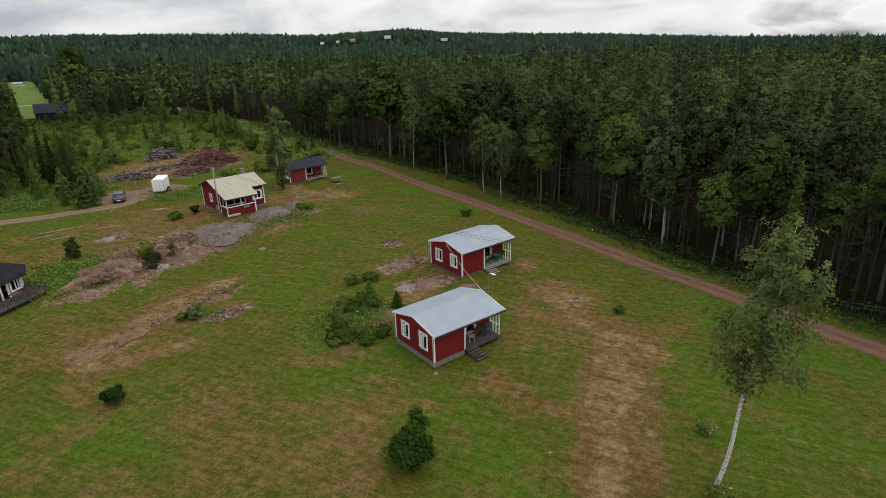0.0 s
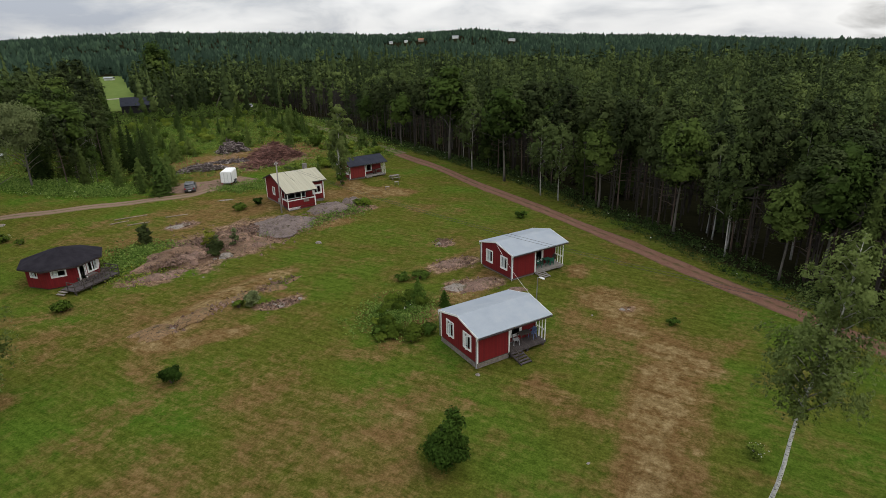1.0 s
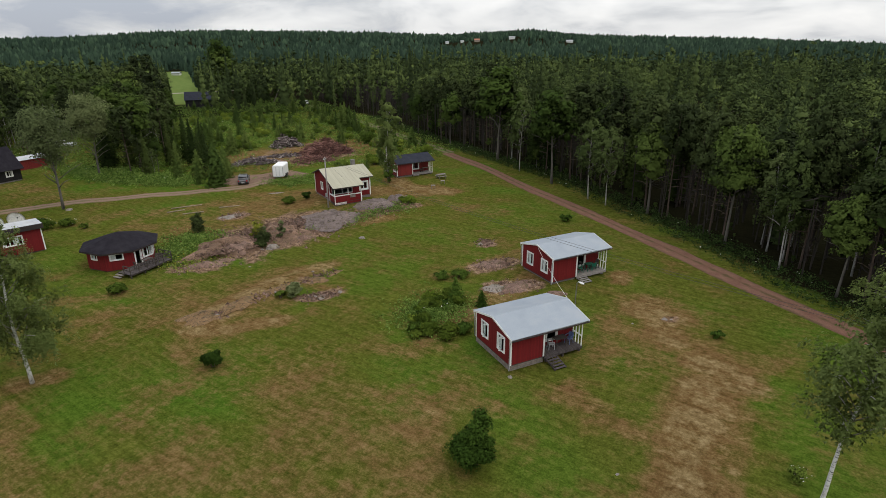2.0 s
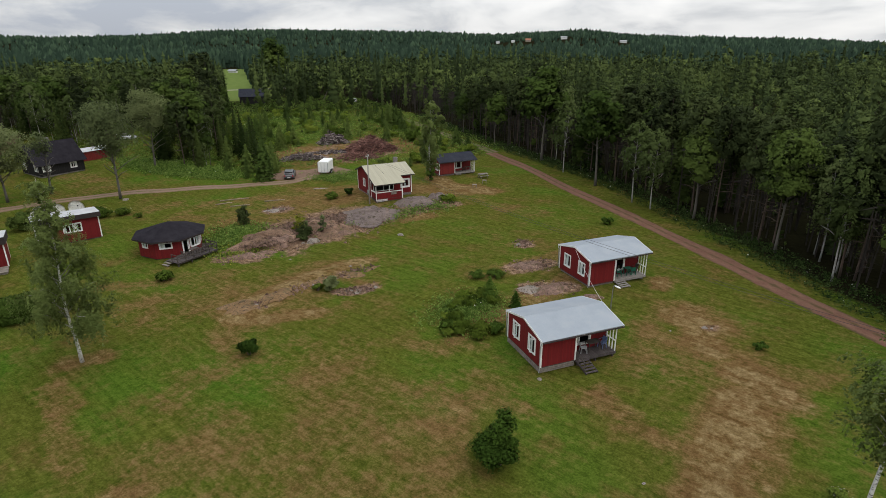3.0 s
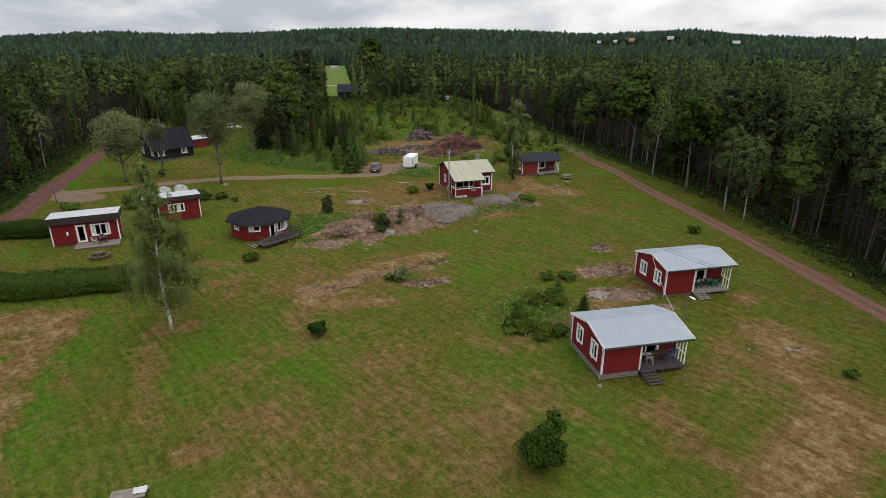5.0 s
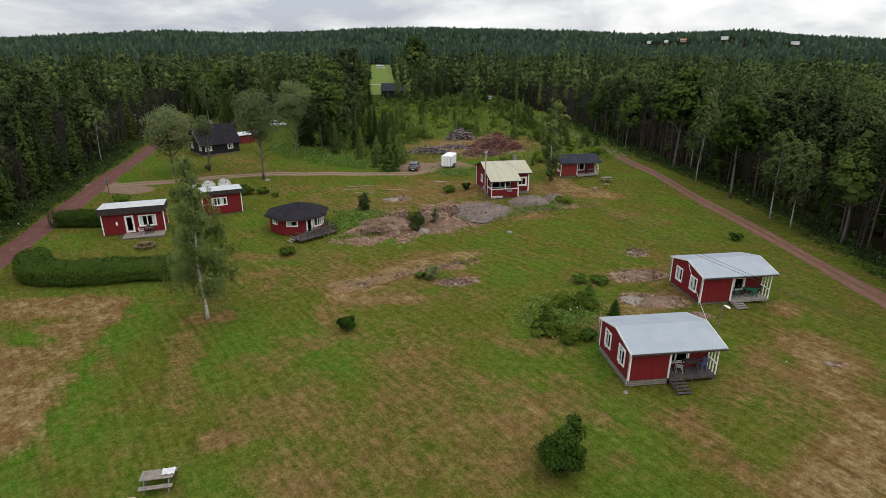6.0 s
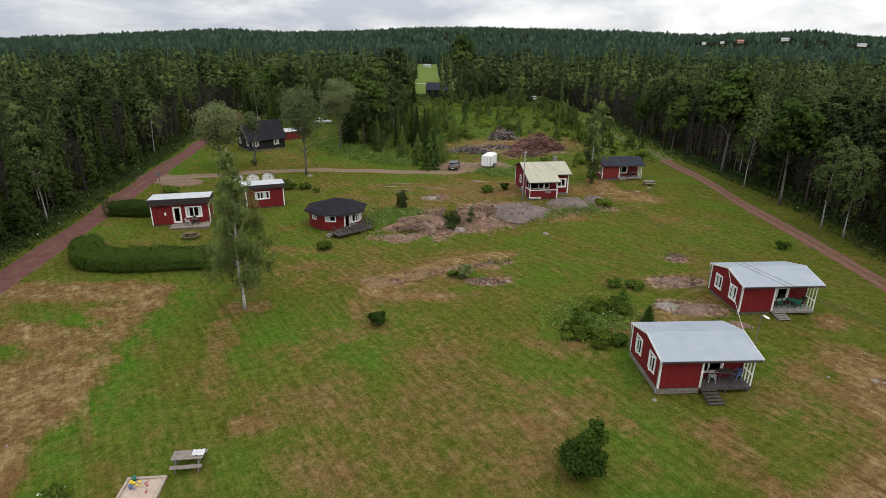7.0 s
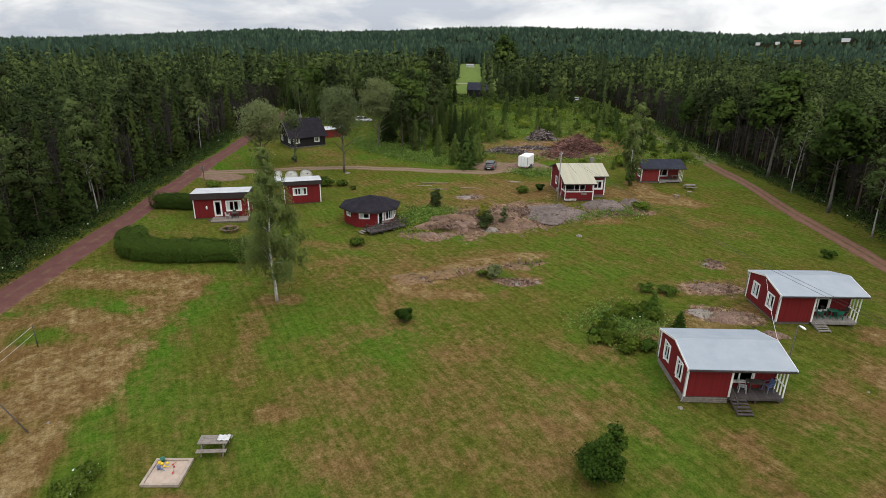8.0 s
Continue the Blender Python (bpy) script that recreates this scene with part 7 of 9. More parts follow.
for x, y, s in ((-172, 92, 1.1), (-176, 97, 1.15), (-180, 102, 1.2), (-183, 107, 1.15), (-187, 112, 1.2), (-189, 108, 1.2), (-191, 116, 1.15), (-196, 119.5, 1.1), (-196, 113, 1.2), (-185, 103, 1.15), (-200, 118, 1.2)):
    plant("pine", x, y, s, "tall pines behind the clearing")
plant("pine", -105.3, 65.9, 0.9, "trees behind the clearing")
for x, y, s in ((-203, 152.5, 1.5), (-199, 149.5, 1.25), (-213, 165, 1.1), (-206, 160, 1.2), (-222, 172, 1.05)):
    plant("broad", x, y, s, "round leafy trees beside the far hut")
for x, y, s in ((-196, 158, 0.55), (-190, 152, 0.7), (-185, 150, 0.8), (-200, 166, 0.9), (-195, 172, 1.0), (-186, 160, 0.7), (-207, 172, 1.1)):
    plant("spruce", x, y, s, "spruces beside the far hut")
for x, y, s in ((-161, 75.5, 1.25), (-159.7, 78.9, 1.15), (-149.5, 77.2, 1.1), (-153, 55, 1.2), (-115.1, 63.6, 0.95)):
    plant("birch", x, y, s, "light birches behind the clearing")
for x, y, s in ((-183, 124.5, 0.95), (-180, 128, 0.8), (-181, 121, 0.7)):
    plant("young", x, y, s, "young spruces in the clearing")


# ---- low growth ----
def low_growth(name, n, place, label, mat, seed, h, size, flower_share=0.0):
    """Weeds and tall grass, too many to count, as one mesh."""
    rng = np.random.default_rng(seed)
    p = place(rng, n)
    k = 9
    c = np.repeat(np.column_stack([p, land(p[:, 0], p[:, 1])]), k, axis=0)
    hh = np.repeat(h * rng.uniform(0.4, 1.25, len(p)), k)
    u = rng.uniform(0.05, 1, len(c))
    c[:, 0] += rng.normal(0, 0.32, len(c))
    c[:, 1] += rng.normal(0, 0.32, len(c))
    c[:, 2] += hh * u
    v = card_mesh(c, rng.normal(0, 0.5, c.shape) + [0, 0, 0.7], size, rng)
    me = array_mesh(name, v, mat, np.repeat(np.repeat(rng.uniform(0, 0.9, len(p)), k), 3))
    tagged(new(name, me), label, "undergrowth", kind="stuff")
    if flower_share:
        q = c[rng.uniform(0, 1, len(c)) < flower_share]
        q[:, 2] += 0.15
        me = array_mesh("white_wildflowers", card_mesh(q, np.tile([0, 0, 1.0], (len(q), 1)), 0.09, rng), L_FLOWER)
        tagged(new("white_wildflowers", me), "white umbels of wild flowers among the weeds", "flowers", kind="stuff")


def beside(line, sign, lo, hi, x_lo, x_hi):
    def place(rng, n):
        p = rng.uniform((x_lo, -30), (x_hi, 150), (n * 40, 2))
        s = sign * side_of(p[:, 0], p[:, 1], line)
        return p[(s > lo) & (s < hi)][:n]
    return place


def in_clearing(rng, n):
    p = rng.uniform((-200, 50), (-60, 170), (n * 8, 2))
    e, w, m = side_of(p[:, 0], p[:, 1], EAST_WOOD), -side_of(p[:, 0], p[:, 1], WEST_WOOD), -side_of(p[:, 0], p[:, 1], MID_EDGE)
    r = np.hypot(p[:, 0] - 8, p[:, 1] - 2)
    bare = np.exp(-((p[:, 0] + 89) / 14) ** 2 - ((p[:, 1] - 86) / 14) ** 2)
    ok = (e < 0) & (w < -3) & (r > 112) & (line_distance(p[:, 0], p[:, 1], ROAD_EAST) > 2.2) & (line_distance(p[:, 0], p[:, 1], TRACK) > 4.5) & (rng.uniform(0, 1, len(p)) > bare * 1.1)
    ok &= ~((p[:, 0] > -124) & (p[:, 1] < 52))
    return p[ok][:n]


def round_spots(*spots):
    def place(rng, n):
        out = [np.array([x, y]) + rng.normal(0, 1, (int(n * k), 2)) * [sx, sy] for x, y, sx, sy, k in spots]
        return np.concatenate(out)
    return place


low_growth("undergrowth", 4200, beside(EAST_WOOD, 1, -2.2, 3.0, -115, 45), "green weeds and saplings along the wood's edge", L_WEED_SHADED, 91, 0.55, 0.11, 0.004)
low_growth("undergrowth", 3600, beside(WEST_WOOD, -1, -2.2, 3.0, -140, -20), "green weeds along the roadside wood", L_WEED_SHADED, 92, 0.7, 0.12, 0.006)
low_growth("undergrowth", 13000, in_clearing, "dense green weeds and tall grass in the clearing", L_WEED, 93, 0.7, 0.15, 0.006)
low_growth("undergrowth", 2800, round_spots((-103, 52, 3.5, 1.7, 0.3), (-96, 53.5, 3.2, 1.7, 0.3), (-89, 55.7, 2.8, 1.5, 0.25), (-110, 51.5, 4, 2.0, 0.15)), "tall weeds with white flowers behind the drive", L_WEED, 94, 0.8, 0.15, 0.003)
low_growth("undergrowth", 420, round_spots((-50.3, 35.0, 1.6, 1.6, 0.6), (-51.5, 38.5, 1.2, 1.8, 0.4)), "yellow-green weeds beside the rocks", L_YELLOW, 95, 0.35, 0.11)
low_growth("undergrowth", 900, round_spots((-53.5, 35.5, 1.8, 2.0, 0.5), (-55.5, 39.0, 1.8, 1.6, 0.5)), "bright green leafy weeds behind the octagonal cabin", L_WEED, 99, 0.4, 0.12)
low_growth("undergrowth", 330, round_spots((-43.5, 58.5, 0.9, 2.6, 0.5), (-42.4, 63, 1.0, 1.6, 0.3), (-46.4, 48.6, 0.5, 3.0, 0.2)), "olive green grass and weeds along the rock", L_WEED, 96, 0.45, 0.1)
low_growth("undergrowth", 650, round_spots((-19.6, 38.7, 1.7, 1.9, 1.0)), "pale green weeds between the bushes of the overgrown patch", L_WEED, 98, 0.45, 0.09, 0.001)
low_growth("undergrowth", 600, round_spots((-67, 70.5, 2.5, 2.0, 0.6), (-70, 66, 2, 1.4, 0.4)), "bright green weeds beside a white trailer", L_WEED, 97, 0.35, 0.12)


# ---- rocks and stones ----
def granite(name, dark, light, pink, amount):
    m, nodes, links, bsdf = material(name)
    n1, n2, n3 = noise_node(nodes, links, 0.6, 6, 0.65), noise_node(nodes, links, 6.0, 5, 0.75), noise_node(nodes, links, 1.7, 5, 0.7)
    f = math_node(nodes, links, "ADD", math_node(nodes, links, "MULTIPLY", n1, 0.45), math_node(nodes, links, "MULTIPLY", n2, 0.55))
    col = ramp_node(nodes, links, f, [(0.34, dark), (0.66, light)])
    col = mix_node(nodes, links, ramp_node(nodes, links, n1, [(0.62 - amount, (0, 0, 0)), (0.72 - amount * 0.8, (0.9, 0.9, 0.9))]), col, pink)
    moss = ramp_node(nodes, links, n3, [(0.52, (0, 0, 0)), (0.66, (0.85, 0.85, 0.85))])
    col = mix_node(nodes, links, moss, col, (0.075, 0.062, 0.03))
    crack = noise_node(nodes, links, 0.9, 3, 0.5, "Object", (1, 2.4, 1), 25.0)
    crack = math_node(nodes, links, "ABSOLUTE", math_node(nodes, links, "SUBTRACT", crack, 0.5))
    col = mix_node(nodes, links, ramp_node(nodes, links, crack, [(0.004, (0.85, 0.85, 0.85)), (0.02, (0, 0, 0))]), col, (0.03, 0.026, 0.022))
    links.new(col, bsdf.inputs["Base Color"])
    bsdf.inputs["Roughness"].default_value = 0.9
    bsdf.inputs["Specular IOR Level"].default_value = 0.08
    bump_node(nodes, links, f, 0.9, 0.09, bsdf)
    return m


M_GRANITE = granite("grey_granite", (0.085, 0.066, 0.06), (0.2, 0.16, 0.148), (0.2, 0.13, 0.105), 0.0)
M_REDROCK = granite("reddish_rock", (0.09, 0.057, 0.044), (0.25, 0.165, 0.13), (0.36, 0.225, 0.175), 0.03)
M_LITTER = granite("litter_covered_rock", (0.066, 0.04, 0.026), (0.24, 0.155, 0.108), (0.29, 0.18, 0.135), 0.04)
M_SAND = granite("bared_sandy_soil", (0.1, 0.06, 0.028), (0.225, 0.145, 0.078), (0.25, 0.17, 0.1), 0.02)
M_PALEROCK = granite("pale_stone", (0.132, 0.1144, 0.0968), (0.2992, 0.264, 0.2332), (0.2904, 0.22, 0.1804), 0.02)


def rock(name, x, y, rx, ry, turn, h, label, mat, seed, rough=0.35, rings=14, seg=44, sink=0.12, category="rock", group=""):
    """A low outcrop: a flattish back with broken, stepped edges and clefts."""
    bm = bmesh.new()
    off = Vector((seed * 3.7, seed * 1.3, 0))
    rows = []
    for i in range(rings + 1):
        f = i / rings
        ring = []
        for k in range(seg):
            a = k * 2 * math.pi / seg
            w = 1 + 0.5 * noise.noise(Vector((math.cos(a) * 1.5, math.sin(a) * 1.5, 0)) + off) + 0.24 * noise.noise(Vector((math.cos(a) * 4, math.sin(a) * 4, 3)) + off)
            px, py = math.cos(a) * rx * w * f, math.sin(a) * ry * w * f
            prof = (1 - f ** 3.2)
            cr = noise.noise(Vector((px * 0.55, py * 0.55, 1)) + off)
            step = 0.22 * math.floor(3 * (0.5 + 0.5 * noise.noise(Vector((px * 0.35, py * 0.8, 5)) + off)))
            cleft = -0.45 * max(0, 1 - abs(noise.noise(Vector((px * 0.3, py * 0.45, 9)) + off)) * 16)
            z = h * prof * (0.75 + rough * cr + step * 0.8 + cleft) + 0.04 * h * noise.noise(Vector((px * 2.4, py * 2.4, 2)) + off)
            ring.append(bm.verts.new((px, py, z - sink)))
            if i == 0:
                break
        rows.append(ring)
    for k in range(seg):
        bm.faces.new((rows[0][0], rows[1][k], rows[1][(k + 1) % seg]))
    for a, b in zip(rows[1:], rows[2:]):
        for k in range(seg):
            bm.faces.new((a[k], b[k], b[(k + 1) % seg], a[(k + 1) % seg]))
    ob = part(name, bm, mat, None, label, h > 0.25)
    ob.matrix_world = spot(x, y, radians(turn))
    return tagged(ob, label, category, group)


rock("rock_outcrop", -47.0, 53.2, 4.8, 3.9, 60, 0.9, "bare grey granite outcrop with long cracks", M_GRANITE, 21, 0.18, 30, 84)
rock("rock_outcrop", -45.6, 61.2, 3.3, 2.0, 65, 0.85, "low grey granite slab below a cottage", M_GRANITE, 2, 0.25, 18, 54)
rock("rock_outcrop", -45.4, 66.4, 1.9, 1.2, 60, 0.9, "rounded grey boulder beside weeds", M_GRANITE, 3, 0.3, 12, 36)
rock("rock_outcrop", -48.6, 46.4, 4.6, 4.2, 80, 0.95, "broad rock bank strewn with dry brown litter", M_LITTER, 4, 0.4, 30, 84)
rock("rock_outcrop", -49.6, 39.2, 5.6, 3.0, 78, 0.95, "broken rock bank strewn with reddish litter", M_LITTER, 13, 0.5, 30, 84)
rock("rock_outcrop", -48.0, 39.6, 2.0, 1.1, 72, 1.35, "broken pinkish rock with a pale face", M_REDROCK, 5, 0.6, 20, 56)
rock("rock_outcrop", -47.2, 34.9, 2.6, 1.1, 62, 0.55, "low flat rock at the edge of the grass", M_REDROCK, 6, 0.4, 14, 40)
rock("rock_outcrop", -45.6, 42.6, 1.2, 0.6, 75, 0.6, "pale ledge of rock above the grass", M_PALEROCK, 14, 0.5, 10, 30)
rock("rock_outcrop", -44.6, 46.8, 1.6, 0.6, 85, 0.5, "low reddish ledge of rock above the grass", M_REDROCK, 17, 0.5, 10, 30)
rock("rock_outcrop", -60.3, 48.0, 1.9, 1.1, 70, 0.3, "low pale rock breaking through the turf", M_PALEROCK, 7, 0.4, 12, 36)
rock("rock_outcrop", -15.6, 47.4, 2.3, 1.2, 60, 0.45, "pinkish granite slab between two cabins", M_REDROCK, 8, 0.4, 14, 44)
rock("rock_outcrop", -17.3, 46.0, 1.4, 0.9, 30, 0.4, "pale pink granite rock between two cabins", M_PALEROCK, 9, 0.5, 12, 36)
rock("rock_outcrop", -20.6, 51.5, 2.1, 1.5, 60, 0.3, "low pinkish grey rock in the turf", M_REDROCK, 10, 0.4, 14, 40)
rock("rock_outcrop", -11.6, 47.6, 1.2, 0.7, 60, 0.55, "reddish boulder beside a cabin", M_REDROCK, 11, 0.5, 10, 30)
rock("rock_outcrop", -25.0, 57.6, 1.3, 0.8, 60, 0.2, "low reddish rock in the turf", M_REDROCK, 12, 0.4, 10, 30)
for i, (x, y, rx, ry, a, h) in enumerate(((-36.1, 26.6, 2.3, 1.3, 70, 0.3), (-35.3, 30.2, 2.6, 1.0, 95, 0.34), (-35.0, 34.2, 2.2, 0.9, 80, 0.26), (-34.0, 37.6, 2.2, 1.0, 60, 0.3), (-33.6, 40.6, 1.7, 0.6, 95, 0.22))):
    rock("earth_bank", x, y, rx, ry, a, h, "low bank of bared sandy soil in the meadow", M_SAND, 60 + i, 0.6, 10, 34, 0.16, "bank", "banks of bared soil")
rock("rock_outcrop", -30.6, 35.2, 1.5, 0.9, 40, 0.18, "low pale rock breaking through the turf", M_PALEROCK, 15, 0.5, 10, 30)
rock("rock_outcrop", -64.5, 60.0, 1.7, 0.5, 50, 0.2, "low pale rock beside the drive", M_PALEROCK, 16, 0.4, 8, 24)
for i, (x, y, r) in enumerate(((-38.6, 50.7, 0.42), (-25.2, 56.8, 0.34), (0.8, 27.7, 0.17), (-29.6, 37.3, 0.3), (-46.2, 41.5, 0.28), (-1.8, 48.6, 0.3), (-1.3, 48.9, 0.2), (-3.9, 46.3, 0.16), (-8.9, 33.2, 0.28),
                               (-19.0, 40.6, 0.22), (-35.2, 27.5, 0.25), (-34.5, 33.5, 0.22), (-35.4, 39.3, 0.2), (-26.3, -3.2, 0.16), (-43.0, 37.2, 0.2), (-54.5, 35.8, 0.2), (-83.4, 37.0, 0.5))):
    rock("stone", x, y, r, r * 0.75, i * 40, r * 0.75, "pale grey field stone lying in the grass", M_PALEROCK, 30 + i, 0.4, 5, 14, 0.05, "stone", "stones in the grass")


def rubble():
    """Broken stones over the bared rock, too many to count."""
    rng = np.random.default_rng(3)
    out = []
    for x0, y0, x1, y1, w, k in RUBBLE[:10]:
        n = int(240 * w * math.hypot(x1 - x0, y1 - y0) ** 0.5)
        t = rng.uniform(0, 1, n)
        q = np.stack([x0 + (x1 - x0) * t, y0 + (y1 - y0) * t], axis=1) + rng.normal(0, 0.5 * w, (n, 2))
        c = np.column_stack([q, land(q[:, 0], q[:, 1]) + np.where(np.hypot((q[:, 0] + 49.2) / 3.0, (q[:, 1] - 43.0) / 8.0) < 1, 0.6, 0.0)])
        s = 0.06 + 0.22 * rng.uniform(0, 1, n) ** 3
        v = rng.normal(0, 1, (n, 4, 3))
        v /= np.linalg.norm(v, axis=2)[:, :, None]
        v[:, :3, 2] = -0.2
        v[:, 3] = np.array([0, 0, 0.9]) + 0.3 * v[:, 3]
        a = c[:, None, :] + v * s[:, None, None] * [1.3, 1.3, 0.9]
        for f in ((0, 1, 3), (1, 2, 3), (2, 0, 3)):
            out.append(a[:, f])
    me = array_mesh("rubble", np.concatenate(out).reshape(-1, 3), M_REDROCK)
    tagged(new("rubble", me), "loose broken stones scattered over the bared rock", "stones", kind="stuff")


rubble()


# ---- piles of wood ----
def stick_pile(name, x, y, rx, ry, h, turn, n, length, r, label, mat, seed):
    """A heap of thrown-together sticks, too many to count."""
    rng = np.random.default_rng(seed)
    verts = []
    a = rng.uniform(0, 6.28, n)
    k = np.sqrt(rng.uniform(0, 1, n))
    edge = 1 + 0.25 * np.sin(3 * a + seed) + 0.15 * np.sin(5 * a + 2 * seed)
    px, py = np.cos(a) * k * rx * edge, np.sin(a) * k * ry * edge
    pz = h * (1 - k ** 1.7) * rng.uniform(0.45, 1.05, n) + 0.08
    pz *= 0.62 + 0.5 * np.array([noise.noise(Vector((a_ * 0.75, b_ * 0.75, seed * 3.1))) for a_, b_ in zip(px, py)]) + 0.28
    d = rng.normal(0, 1, (n, 3)) * [1.0, 0.7, 0.28]
    d /= np.linalg.norm(d, axis=1)[:, None]
    ln = length * rng.uniform(0.4, 1.2, n)
    s = np.cross(d, rng.normal(0, 1, (n, 3)))
    s /= np.linalg.norm(s, axis=1)[:, None]
    u = np.cross(d, s)
    c = np.stack([px, py, pz], axis=1)
    rr = (r * rng.uniform(0.5, 1.4, n))[:, None]
    p, q = c - d * ln[:, None] / 2, c + d * ln[:, None] / 2
    p[:, 2], q[:, 2] = np.maximum(p[:, 2], 0.03), np.maximum(q[:, 2], 0.03)
    for i in range(3):
        o0 = rr * (math.cos(i * 2.094) * s + math.sin(i * 2.094) * u)
        o1 = rr * (math.cos((i + 1) * 2.094) * s + math.sin((i + 1) * 2.094) * u)
        verts += [np.stack([p + o0, p + o1, q + o1 * 0.6], axis=1), np.stack([p + o0, q + o1 * 0.6, q + o0 * 0.6], axis=1)]
    me = array_mesh(name, np.concatenate(verts).reshape(-1, 3), mat, np.tile(np.repeat(rng.uniform(0, 1, n), 3), 6))
    ob = new(name, me)
    ob.matrix_world = spot(x, y, radians(turn))
    return tagged(ob, label, "wood pile", kind="stuff")


def bark_tones(name, stops):
    m, nodes, links, bsdf = material(name)
    at = nodes.new("ShaderNodeAttribute")
    at.attribute_name = "tint"
    n = noise_node(nodes, links, 8.0, 3, 0.7)
    f = math_node(nodes, links, "ADD", math_node(nodes, links, "MULTIPLY", at.outputs["Fac"], 0.7), math_node(nodes, links, "MULTIPLY", n, 0.3))
    links.new(ramp_node(nodes, links, f, stops), bsdf.inputs["Base Color"])
    bsdf.inputs["Roughness"].default_value = 0.9
    return m


M_BRUSH = bark_tones("red_brown_brushwood", [(0.1, (0.034, 0.014, 0.011)), (0.5, (0.128, 0.053, 0.041)), (0.9, (0.29, 0.155, 0.125))])
M_LOGS = bark_tones("grey_logs", [(0.1, (0.022, 0.015, 0.014)), (0.5, (0.088, 0.066, 0.062)), (0.9, (0.33, 0.28, 0.265))])
stick_pile("brushwood_pile", -82.5, 88.5, 4.6, 3.6, 3.3, 58, 3800, 2.3, 0.055, "large heap of red-brown brushwood", M_BRUSH, 1)
stick_pile("brushwood_pile", -80.0, 82.0, 3.8, 2.4, 1.0, 50, 1100, 2.0, 0.045, "low spread of red-brown brushwood", M_BRUSH, 2)
stick_pile("log_pile", -98.0, 91.2, 3.4, 2.5, 2.3, 60, 620, 1.3, 0.15, "tumbled heap of grey logs", M_LOGS, 3)
stick_pile("log_pile", -87.5, 74.0, 4.2, 2.0, 0.9, 62, 560, 1.5, 0.1, "low heap of grey-brown logs and branches", M_LOGS, 4)
stick_pile("log_pile", -88.5, 82.0, 4.0, 1.3, 0.5, 50, 260, 1.5, 0.08, "low heap of grey-brown logs and branches", M_LOGS, 5)


def log(x, y, ln, r, turn, label):
    bm = bmesh.new()
    tube(bm, [(-ln / 2, 0, r * 0.8), (0, 0.05, r * 0.85), (ln / 2, 0, r * 0.8)], [r, r * 0.95, r * 0.85], 8)
    ob = part("log", bm, M_PALEWOOD, None, label, True)
    ob.matrix_world = spot(x, y, radians(turn))
    tagged(ob, label, "log", "felled logs in the grass")


M_PALEWOOD = surface("barked_log", (0.15, 0.115, 0.08), (0.3, 0.24, 0.18), 3, 30, 0.85, 0.4)
for x, y, ln, t in ((-70.2, 47.4, 4.2, 62), (-66.5, 46.0, 2.8, 60), (-65.0, 51.0, 3.0, 55), (-69.5, 45.2, 2.4, 70)):
    log(x, y, ln, 0.08, t, "pale felled log lying in the grass")


# ---- vehicles ----
def loft(bm, sections):
    """A closed body through cross-sections, each a ring of points."""
    rings = [[bm.verts.new(p) for p in s] for s in sections]
    for a, b in zip(rings, rings[1:]):
        n = len(a)
        for k in range(n):
            bm.faces.new((a[k], a[(k + 1) % n], b[(k + 1) % n], b[k]))
    bm.faces.new(rings[0][::-1])
    bm.faces.new(rings[-1])


def wheel(parent, x, y, r, w=0.2):
    bm = bmesh.new()
    n = 18
    ring = [(math.cos(k * 2 * math.pi / n), math.sin(k * 2 * math.pi / n)) for k in range(n)]
    loft(bm, [[(x + c * r * f, y + o, r + s * r * f) for c, s in ring] for o, f in ((-w / 2, 0.9), (-w / 2 + 0.03, 1.0), (w / 2 - 0.03, 1.0), (w / 2, 0.9))])
    t = part("tyre", bm, M_BLACK, parent, "black rubber tyre", True)
    bm = bmesh.new()
    loft(bm, [[(x + c * r * 0.6, y + o, r + s * r * 0.6) for c, s in ring] for o in (-w / 2 - 0.01, w / 2 + 0.01)])
    part("rim", bm, M_METAL, t, "metal wheel rim")


def car_paint(name, col):
    m, nodes, links, bsdf = material(name)
    dirt = noise_node(nodes, links, 3.0, 5, 0.7)
    links.new(ramp_node(nodes, links, dirt, [(0.3, tuple(c * 0.8 for c in col)), (0.7, col)]), bsdf.inputs["Base Color"])
    bsdf.inputs["Roughness"].default_value, bsdf.inputs["Metallic"].default_value = 0.3, 0.15
    bsdf.inputs["Coat Weight"].default_value = 0.5
    return m


M_CARGLASS = surface("dark_car_glass", (0.012, 0.014, 0.016), (0.02, 0.022, 0.025), 2, 20, 0.08, 0.0, 0.001, 0.0, (1, 1, 1), None, 0.6, 0.8, 0.6)
M_LAMP_RED = surface("red_lamp", (0.25, 0.01, 0.01), (0.35, 0.02, 0.02), 5, 40, 0.2, 0.0)


